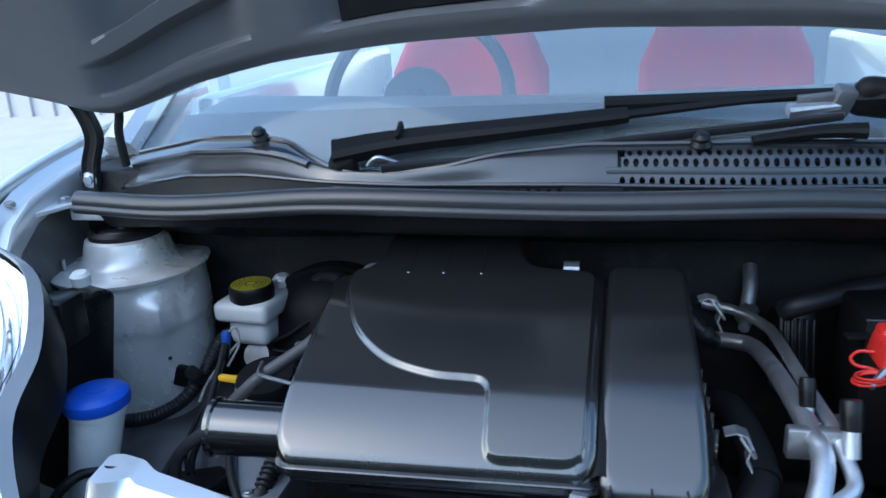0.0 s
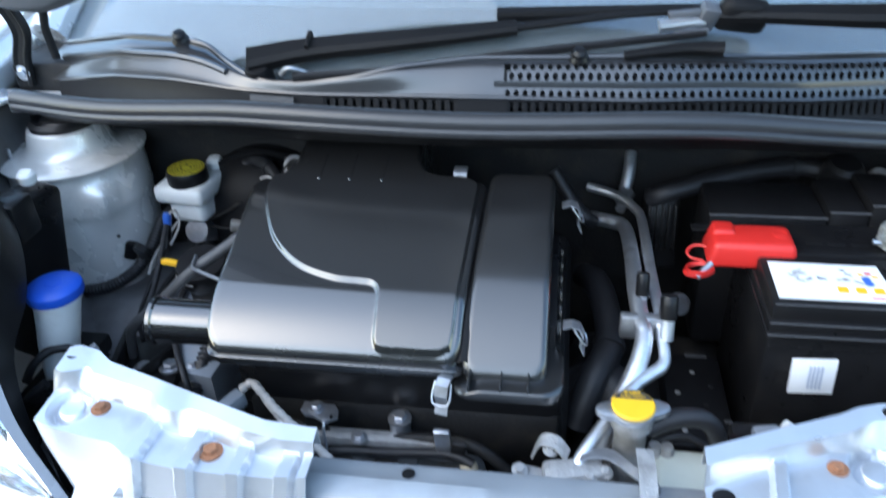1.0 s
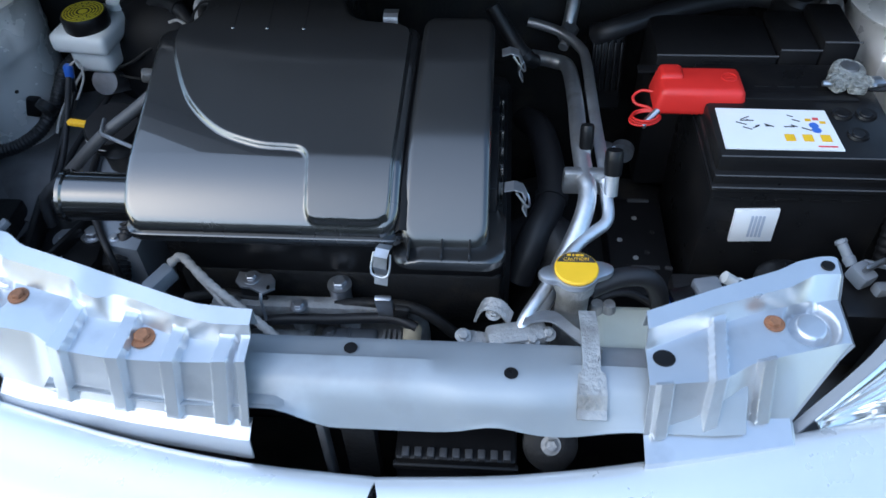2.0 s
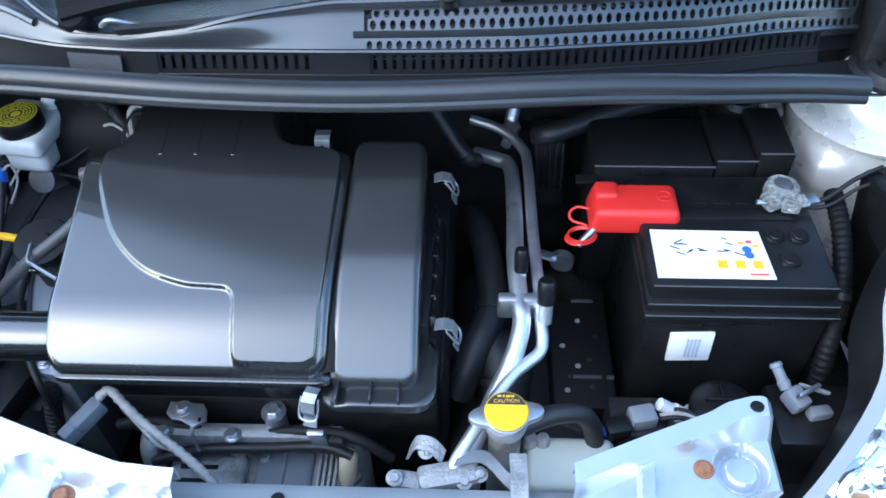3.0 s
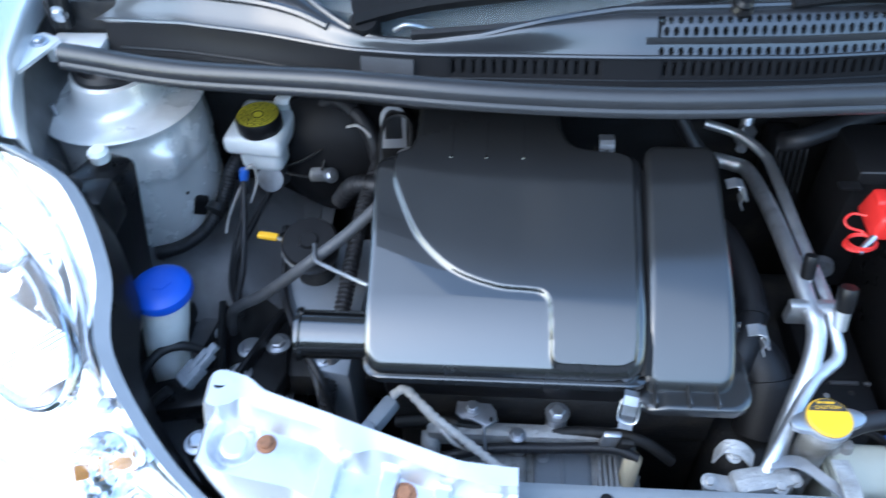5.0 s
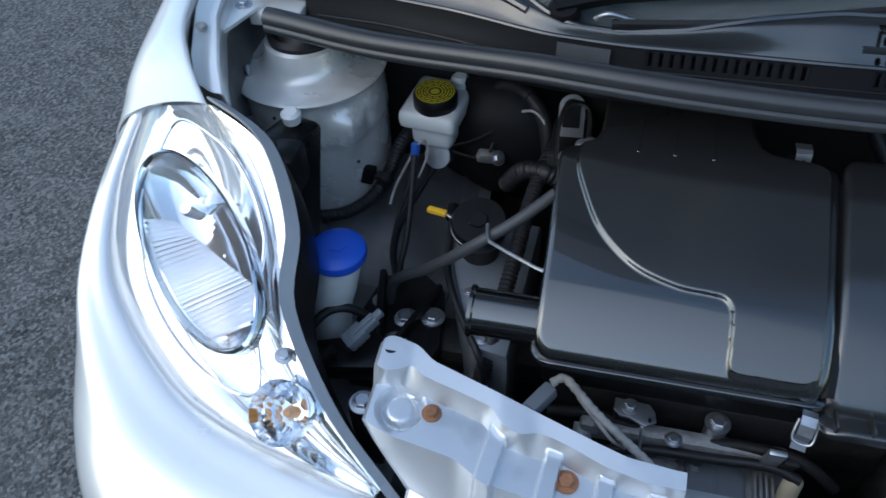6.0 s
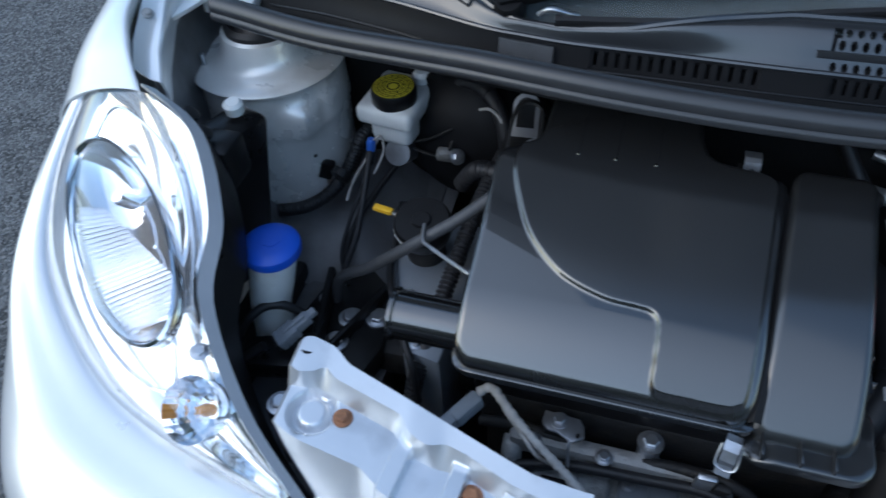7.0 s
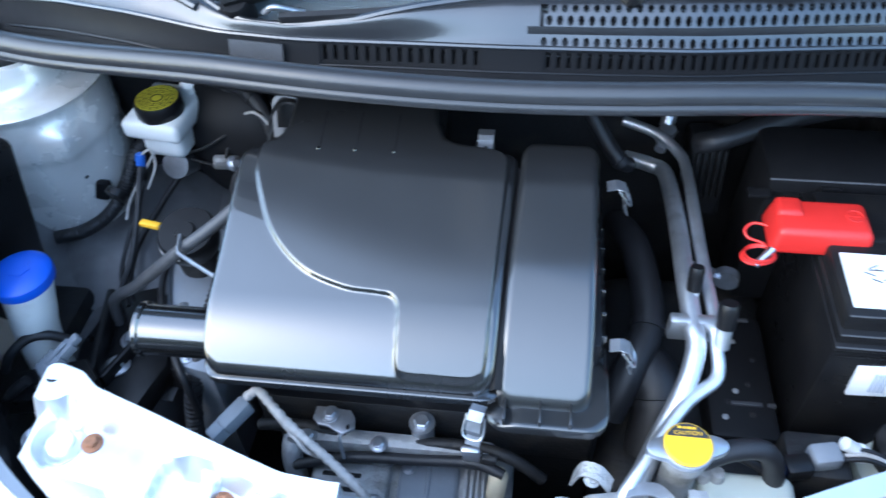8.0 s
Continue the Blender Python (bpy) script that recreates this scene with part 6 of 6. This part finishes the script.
part("head_bolt", join(hexbolt((-0.057, 0.577, 0.674), 0.0085), lathe([(0.0, 0.64), (0.012, 0.64), (0.012, 0.674), (0.0, 0.674)], (-0.057, 0.577, 0), n=20)), ZINC, engine, "bluish zinc bolt")
sensor = thing("sensor_plug", "grey sensor plug with cloth-taped lead", "plug", (-0.24, 0.555, 0.69))
part("plug", block(-0.262, -0.226, 0.545, 0.562, 0.688, 0.708, 0.004, pose(0, 0, 0, 0, -10, 55)), GREY_PLASTIC, sensor)
part("tip", block(-0.268, -0.246, 0.530, 0.545, 0.682, 0.702, 0.003, pose(0, 0, 0, 0, -10, 55)), GREY_PLASTIC, sensor)
part("lead", tube([(-0.235, 0.569, 0.709), (-0.222, 0.573, 0.716), (-0.205, 0.560, 0.712), (-0.185, 0.546, 0.702), (-0.155, 0.529, 0.690), (-0.128, 0.512, 0.682), (-0.10, 0.492, 0.67), (-0.09, 0.482, 0.63)], 0.0048, 12, 8, 0.09, 0.0095), TAPE, sensor, "dirty cloth-taped lead")
part("lead", tube([(-0.205, 0.557, 0.708), (-0.18, 0.538, 0.694), (-0.165, 0.528, 0.684), (-0.15, 0.53, 0.67)], 0.0022), TAPE, sensor)
random.seed(11)
manifold = thing("exhaust_manifold", "rough cast exhaust manifold under the cylinder head", "manifold", (-0.06, 0.54, 0.55))
part("flange", block(-0.20, 0.02, 0.553, 0.572, 0.635, 0.662, 0.006), CAST, manifold)
part("heat_shield", block(-0.172, -0.088, 0.497, 0.553, 0.52, 0.628, 0.006, seg=3), CAST, manifold, "cast shield with slots")
for y in (0.532, 0.516):
    part("slot", block(-0.160, -0.118, y, y + 0.006, 0.6265, 0.6288, 0.0015), GROOVE, manifold, "dark slot")
part("heat_shield", block(-0.080, -0.016, 0.497, 0.562, 0.52, 0.622, 0.006, seg=3), SHIELD_LIGHT, manifold, "pale smooth heat shield")
part("shield_lug", block(-0.060, -0.036, 0.558, 0.566, 0.612, 0.630, 0.003), CAST, manifold)
part("rib", block(-0.050, -0.046, 0.500, 0.558, 0.620, 0.6245, 0.0015), SHIELD_LIGHT, manifold)
part("port", lathe([(0.0, -0.05), (0.012, -0.05), (0.012, 0.0), (0.009, 0.004), (0.0, 0.004)], (-0.100, 0.556, 0.645), (0, -0.2, 1), 20), CAST, manifold)
part("port", tube([(-0.195, 0.566, 0.645), (-0.195, 0.548, 0.63), (-0.190, 0.535, 0.56)], 0.011, 16), CAST, manifold)
for x, y, z in ((-0.100, 0.510, 0.628), (-0.070, 0.552, 0.622)):
    part("bolt", hexbolt((x, y, z), 0.0045), ZINC, manifold)
for x in (-0.010, -0.004, 0.002, 0.008):
    part("fin", block(x, x + 0.0035, 0.515, 0.556, 0.57, 0.626, 0.001), CAST, manifold)
for x, y, z in ((-0.10, 0.555, 0.662), (-0.175, 0.558, 0.662), (0.012, 0.558, 0.662)):
    part("bolt", hexbolt((x, y, z), 0.006), ZINC, manifold)
brass = thing("oxygen_sensor", "tarnished cream sensor standing by the engine", "sensor", (0.022, 0.54, 0.58))
part("barrel", lathe([(0.0, -0.05), (0.010, -0.05), (0.010, 0.015), (0.007, 0.02), (0.0, 0.02)], (0.024, 0.538, 0.632), (0.1, 0.3, 1), 20), CREAM, brass)
part("nut", lathe([(0.0, -0.012), (0.014, -0.012), (0.014, 0.0), (0.0, 0.0)], (0.024, 0.538, 0.615), (0.1, 0.3, 1), 6), CAST, brass)
harness = thing("wiring_harness", "black taped harness along the cylinder head", "harness", (-0.06, 0.56, 0.66))
part("loom", tube([(-0.235, 0.575, 0.645), (-0.18, 0.570, 0.660), (-0.10, 0.560, 0.652), (-0.03, 0.564, 0.660), (0.03, 0.556, 0.662), (0.07, 0.55, 0.63)], 0.0065), DARK, harness)
part("loom", tube([(-0.19, 0.54, 0.63), (-0.13, 0.545, 0.648), (-0.06, 0.548, 0.65), (0.0, 0.548, 0.655), (0.03, 0.54, 0.65)], 0.006), RUBBER, harness)
stay = thing("latch_stay", "dull steel stay below the front latch", "bracket", (0.0, 0.545, 0.70))
part("plate", block(-0.012, 0.006, 0.542, 0.549, 0.655, 0.70, 0.002, pose(0, 0, 0, 15, 0, 0)), ZINC, stay)
part("ear", block(0.006, 0.022, 0.542, 0.549, 0.66, 0.68, 0.002, pose(0, 0, 0, 15, 10, 0)), DARK, stay)

# ---- pipe unions by the radiator ----
union = thing("pipe_union", "cast aluminium pipe union bolted by the radiator", "pipe union", (0.125, 0.495, 0.68))
part("block", block(0.105, 0.165, 0.478, 0.505, 0.685, 0.715, 0.006, pose(0, 0, 0, 0, 0, 12)), CAST, union)
part("flange", block(0.080, 0.115, 0.478, 0.498, 0.690, 0.706, 0.005, pose(0, 0, 0, 0, 0, -8)), CAST, union)
for x, y in ((0.083, 0.486), (0.112, 0.515), (0.150, 0.484), (0.165, 0.492)):
    part("bolt", hexbolt((x, y, 0.710), 0.005, (0.1, -0.2, 1)), CAST, union)
part("bent_plate", grid([[Vector((x, y, z)), Vector((x + 0.004, y + 0.013, z + 0.004))] for x, y, z in spline([(0.092, 0.512, 0.700), (0.100, 0.514, 0.716), (0.116, 0.510, 0.718), (0.128, 0.503, 0.708)], 5)], thick=0.0025), CAST, union, "bent plate")
part("strap", grid([[Vector((x, y, z)), Vector((x + 0.004, y + 0.012, z))] for x, y, z in spline([(0.14, 0.495, 0.722), (0.166, 0.498, 0.724), (0.185, 0.475, 0.73), (0.203, 0.452, 0.738), (0.206, 0.44, 0.742)], 5)], thick=0.003), ZINC, union, "bent steel strap")
tank = thing("coolant_tank", "milky coolant tank behind the headlight panel", "coolant tank", (0.25, 0.50, 0.60))
part("tank", block(0.212, 0.300, 0.485, 0.545, 0.595, 0.698, 0.010, seg=3), TANK, tank)
part("lip", block(0.210, 0.302, 0.483, 0.547, 0.676, 0.681, 0.002), TANK, tank)
for x in (0.216, 0.228):
    part("lug", lathe([(0.0, 0.0), (0.008, 0.0), (0.006, 0.012), (0.0, 0.013)], (x, 0.535, 0.696), (0, 0, 1), 12), CAST, tank)

# ---- behind the grille ----
duct = thing("grille_duct", "black toothed plastic air duct below the crossmember", "air duct", (0.08, 0.405, 0.31))
part("body", block(0.022, 0.138, 0.386, 0.428, 0.305, 0.648, 0.004), BLACK, duct)
part("rim", block(0.020, 0.140, 0.383, 0.390, 0.632, 0.640, 0.002), BLACK, duct)
for k in range(9):
    part("tooth", block(0.029 + 0.012 * k, 0.036 + 0.012 * k, 0.387, 0.397, 0.646, 0.6525, 0.001), HOSE, duct, "worn grey tooth")
horn = thing("horn", "dark round horn below the crossmember", "horn", (0.170, 0.415, 0.31))
part("post", block(0.162, 0.178, 0.420, 0.432, 0.305, 0.650, 0.002), DARK, horn)
part("disc", lathe([(0.0, -0.012), (0.024, -0.012), (0.027, -0.004), (0.026, 0.002), (0.018, 0.006), (0.009, 0.007), (0.0, 0.007)], (0.170, 0.410, 0.645), (0, -0.62, 0.78), 32), DARK, horn)
part("hub", hexbolt((0.170, 0.4055, 0.6505), 0.006, (0, -0.62, 0.78)), CAST, horn)
for x0, x1, mat in ((-0.054, -0.046, RAIL), (-0.030, 0.002, DARK)):
    stay = thing("grille_stay", "dark upright stay behind the grille", "stay", ((x0 + x1) / 2, 0.41, 0.31))
    part("upright", block(x0, x1, 0.404, 0.420, 0.305, 0.668, 0.002), mat, stay)

# ---- right side of the bay ----
multi = thing("lamp_plug", "pale grey wiring plug with blue insert", "plug", (0.33, 0.565, 0.68))
part("plug", block(0.318, 0.346, 0.557, 0.579, 0.686, 0.706, 0.004, pose(0, 0, 0, 0, 0, 12)), GREY_PLASTIC, multi)
part("socket", block(0.292, 0.318, 0.545, 0.566, 0.684, 0.704, 0.004, pose(0, 0, 0, 0, 0, 12)), BLACK, multi)
part("insert", block(0.274, 0.294, 0.545, 0.556, 0.686, 0.696, 0.002, pose(0, 0, 0, 0, 0, 8)), BLUE_CONN, multi, "blue insert")
for k in range(3):
    part("lead", tube([(0.35, 0.566 + 0.004 * k, 0.697), (0.37, 0.566 + 0.005 * k, 0.70), (0.39, 0.562 + 0.004 * k, 0.695), (0.41, 0.555, 0.68)], 0.0025), RUBBER if k != 1 else TAPE, multi)
part("lead", tube([(0.276, 0.55, 0.69), (0.25, 0.555, 0.702), (0.225, 0.55, 0.70), (0.215, 0.54, 0.69)], 0.004), RUBBER, multi)
part("support", block(0.30, 0.36, 0.55, 0.60, 0.57, 0.688, 0.006), DARK, multi)
horn = thing("dust_cover", "black round headlight dust cover", "dust cover", (0.41, 0.59, 0.62))
part("cover", lathe([(0.0, -0.05), (0.029, -0.05), (0.033, -0.01), (0.032, 0.0), (0.025, 0.005), (0.012, 0.007), (0.0, 0.007)], (0.418, 0.588, 0.694), (-0.1, 0.1, 1), 32), BLACK, horn)
part("rib", block(0.399, 0.437, 0.5865, 0.5895, 0.699, 0.7045, 0.001), BLACK, horn)
part("rib", block(0.4165, 0.4195, 0.570, 0.606, 0.699, 0.7045, 0.001), BLACK, horn)
part("lamp_back", lathe([(0.0, -0.07), (0.046, -0.07), (0.044, -0.04), (0.036, -0.022), (0.0, -0.020)], (0.408, 0.578, 0.690), (-0.1, 0.1, 1), 32), TANK, horn, "pale plastic lamp housing")
part("bulb_holder", lathe([(0.0, 0.0), (0.009, 0.0), (0.009, 0.008), (0.007, 0.010), (0.007, 0.026), (0.0, 0.028)], (0.372, 0.577, 0.690), (-0.8, 0.1, 0.5), 16), WHITE_PLASTIC, horn, "pale bulb holder")
side_plug = thing("indicator_plug", "grey indicator plug behind the headlight panel", "plug", (0.49, 0.60, 0.68))
part("body", block(0.482, 0.502, 0.578, 0.602, 0.692, 0.712, 0.004, pose(0, 0, 0, 10, 0, 30)), GREY_PLASTIC, side_plug)
part("nose", lathe([(0.0, 0.0), (0.006, 0.0), (0.007, 0.008), (0.0055, 0.010), (0.0055, 0.024), (0.007, 0.025), (0.006, 0.029), (0.0, 0.030)], (0.484, 0.600, 0.706), (-0.35, 0.7, 0.5), 16), GREY_PLASTIC, side_plug)
part("clip", block(0.486, 0.515, 0.588, 0.593, 0.712, 0.722, 0.002, pose(0, 0, 0, 15, 0, 30)), ZINC, side_plug)
part("clip", block(0.496, 0.528, 0.598, 0.602, 0.704, 0.710, 0.002, pose(0, 0, 0, 5, 0, -20)), GREY_PLASTIC, side_plug)
part("tail", block(0.504, 0.530, 0.574, 0.588, 0.684, 0.698, 0.004, pose(0, 0, 0, 0, 10, 15)), GREY_PLASTIC, side_plug)
part("bracket", block(0.47, 0.56, 0.545, 0.62, 0.60, 0.688, 0.006), BLACK, side_plug)
run("corrugated_conduit", "black conduit curving down beside the battery", "conduit", [(0.56, 0.80, 0.80), (0.555, 0.74, 0.79), (0.545, 0.68, 0.76), (0.535, 0.645, 0.72), (0.53, 0.62, 0.66)], 0.010, GROOVE, 0.05, 0.008, "conduit")
big = thing("relay_holder", "dark ribbed relay holder on the bulkhead", "relay holder", (0.25, 0.95, 0.70))
part("box", block(0.232, 0.276, 0.925, 0.985, 0.66, 0.765, 0.006, pose(0, 0, 0, -15, 0, 0)), BLACK, big)
for i in range(5):
    part("rib", block(0.236 + 0.008 * i, 0.239 + 0.008 * i, 0.918, 0.93, 0.70, 0.765, 0.001, pose(0, 0, 0, -15, 0, 0)), BLACK, big)
joint = thing("pipe_joint", "bright hexagonal pipe joint on the bulkhead", "pipe joint", (0.20, 0.985, 0.74))
part("nut", lathe([(0.0, -0.012), (0.013, -0.012), (0.013, 0.008), (0.010, 0.012), (0.0, 0.012)], (0.203, 0.975, 0.752), (0.2, -0.4, 0.9), 6), ZINC, joint)
part("stub", tube([(0.203, 0.98, 0.758), (0.208, 0.998, 0.78), (0.21, 1.02, 0.80)], 0.009), ALU, joint)
part("foot", tube([(0.203, 0.972, 0.745), (0.196, 0.955, 0.74)], 0.007), ALU, joint)
run("heater_hose", "black heater hose across the bulkhead", "hose", [(0.235, 0.93, 0.775), (0.257, 0.92, 0.79), (0.345, 0.957, 0.80), (0.427, 0.985, 0.80), (0.48, 0.985, 0.795), (0.52, 1.02, 0.78)], 0.013, RUBBER)
run("heater_hose", "black hose at the rear of the engine", "hose", [(0.10, 0.955, 0.80), (0.125, 0.94, 0.765), (0.145, 0.925, 0.745), (0.158, 0.935, 0.73)], 0.010, RUBBER)
run("coolant_hose", "fat black hose curving beside the air box", "hose", [(0.15, 0.90, 0.66), (0.165, 0.84, 0.69), (0.176, 0.776, 0.69), (0.178, 0.72, 0.68), (0.158, 0.67, 0.665), (0.14, 0.64, 0.62)], 0.018, RUBBER)
run("coolant_hose", "wide dull rubber intake hose below the air box", "hose", [(0.14, 0.70, 0.62), (0.175, 0.69, 0.645), (0.195, 0.66, 0.63), (0.19, 0.62, 0.58)], 0.03, RUBBER)
clampt = thing("hose_clamp", "flat steel hose clamp tongue", "clamp", (0.245, 0.775, 0.71))
part("tongue", block(0.222, 0.256, 0.769, 0.783, 0.716, 0.720, 0.002, pose(0, 0, 0, 0, 8, -15)), ZINC, clampt)
part("band", lathe([(0.012, -0.005), (0.014, -0.005), (0.014, 0.005), (0.012, 0.005)], (0.262, 0.772, 0.712), (0.3, 1, 0), 20), ZINC, clampt)
valve = thing("purge_valve", "dark plastic purge valve on the bulkhead", "valve", (0.49, 0.96, 0.78))
part("barrel", lathe([(0.0, 0.0), (0.024, 0.0), (0.026, 0.006), (0.026, 0.05), (0.020, 0.056), (0.0, 0.056)], (0.478, 0.965, 0.77), (0.1, -0.2, 1), 24), BLACK, valve)
part("cap", lathe([(0.0, 0.0), (0.014, 0.0), (0.016, 0.02), (0.010, 0.03), (0.0, 0.03)], (0.525, 0.955, 0.785), (0.1, -0.2, 1), 16), CAST, valve, "corroded metal cap")
part("base", block(0.45, 0.545, 0.945, 1.03, 0.74, 0.772, 0.004), DARK, valve)

bracket = thing("engine_bracket", "dark steel engine bracket with a slotted head", "bracket", (-0.262, 0.84, 0.70))
outline = [(0.0165 * math.cos(a), 0.030 + 0.0165 * math.sin(a)) for a in (math.pi * k / 14 for k in range(15))] + [(-0.0165, -0.05), (0.0165, -0.05)]
face = plate(outline, -0.0025, 0.0, 0.0008)
bmesh.ops.transform(face, matrix=pose(-0.262, 0.893, 0.792, 62, 0, 4), verts=face.verts)
part("plate", face, RAIL, bracket, "dull grey rounded plate")
slot = plate([(0.011 * math.cos(a), 0.030 + 0.011 * math.sin(a)) for a in (math.pi * k / 10 for k in range(11))] + [(-0.011, 0.004), (0.011, 0.004)], 0.0, 0.0012, 0.0004)
bmesh.ops.transform(slot, matrix=pose(-0.262, 0.893, 0.792, 62, 0, 4), verts=slot.verts)
part("slot", slot, GROOVE, bracket, "dark slot")
part("stem", block(-0.275, -0.250, 0.87, 0.90, 0.66, 0.78, 0.004), DARK, bracket)
part("stud", join(hexbolt((-0.232, 0.815, 0.838), 0.0055, (0.2, -0.4, 0.9)), lathe([(0.0, -0.06), (0.004, -0.06), (0.004, 0.0), (0.0, 0.0)], (-0.232, 0.815, 0.838), (0.2, -0.4, 0.9), 10)), ZINC, bracket, "bright zinc stud")


# ---- small pipework beside the reservoir ----
pipework = thing("brake_pipe", "thin steel brake pipes with a dull union beside the reservoir", "pipes", (-0.39, 0.94, 0.69))
part("pipe", tube([(-0.435, 0.945, 0.700), (-0.408, 0.94, 0.714), (-0.391, 0.94, 0.724), (-0.377, 0.942, 0.733), (-0.36, 0.96, 0.735)], 0.0022, 8), DARK, pipework)
part("pipe", tube([(-0.43, 0.945, 0.69), (-0.40, 0.935, 0.692), (-0.378, 0.93, 0.70), (-0.37, 0.945, 0.72)], 0.0024, 8), DARK, pipework)
part("union", block(-0.392, -0.366, 0.925, 0.940, 0.690, 0.708, 0.004, pose(0, 0, 0, 10, 15, 20)), CAST, pipework)
part("nut", hexbolt((-0.362, 0.930, 0.700), 0.007, (0.6, -0.5, 0.6)), ZINC, pipework)
part("wire", tube([(-0.330, 0.935, 0.782), (-0.315, 0.93, 0.788), (-0.302, 0.928, 0.778), (-0.295, 0.925, 0.762)], 0.002, 8), TAPE, pipework)
lead_plug = thing("sensor_plug", "small blue sensor plug with thin black leads", "plug", (-0.47, 0.89, 0.71))
part("collar", lathe([(0.0, -0.010), (0.006, -0.010), (0.0065, 0.004), (0.005, 0.008), (0.0, 0.008)], (-0.470, 0.892, 0.733), (0.1, 0.2, 1), 14), BLUE_CONN, lead_plug, "blue collar")
part("shell", lathe([(0.0, -0.03), (0.0055, -0.03), (0.006, -0.010), (0.0, -0.009)], (-0.470, 0.892, 0.733), (0.1, 0.2, 1), 14), BLACK, lead_plug)
part("lead", tube([(-0.474, 0.888, 0.70), (-0.480, 0.86, 0.675), (-0.484, 0.82, 0.655), (-0.478, 0.77, 0.64), (-0.455, 0.73, 0.63)], 0.003, 8), RUBBER, lead_plug)
part("lead", tube([(-0.466, 0.892, 0.74), (-0.458, 0.90, 0.742), (-0.455, 0.895, 0.72), (-0.462, 0.87, 0.70)], 0.0016, 8), TAPE, lead_plug)
holder = thing("hose_holder", "black plastic hose holder on the strut tower", "clip", (-0.54, 0.90, 0.66))
part("clip", block(-0.556, -0.536, 0.888, 0.902, 0.655, 0.685, 0.004, pose(0, 0, 0, 0, 20, 15)), BLACK, holder)
part("band", lathe([(0.012, -0.005), (0.0145, -0.005), (0.0145, 0.005), (0.012, 0.005)], (-0.516, 0.878, 0.68), (-0.4, -1, -0.4), 18), BLACK, holder)
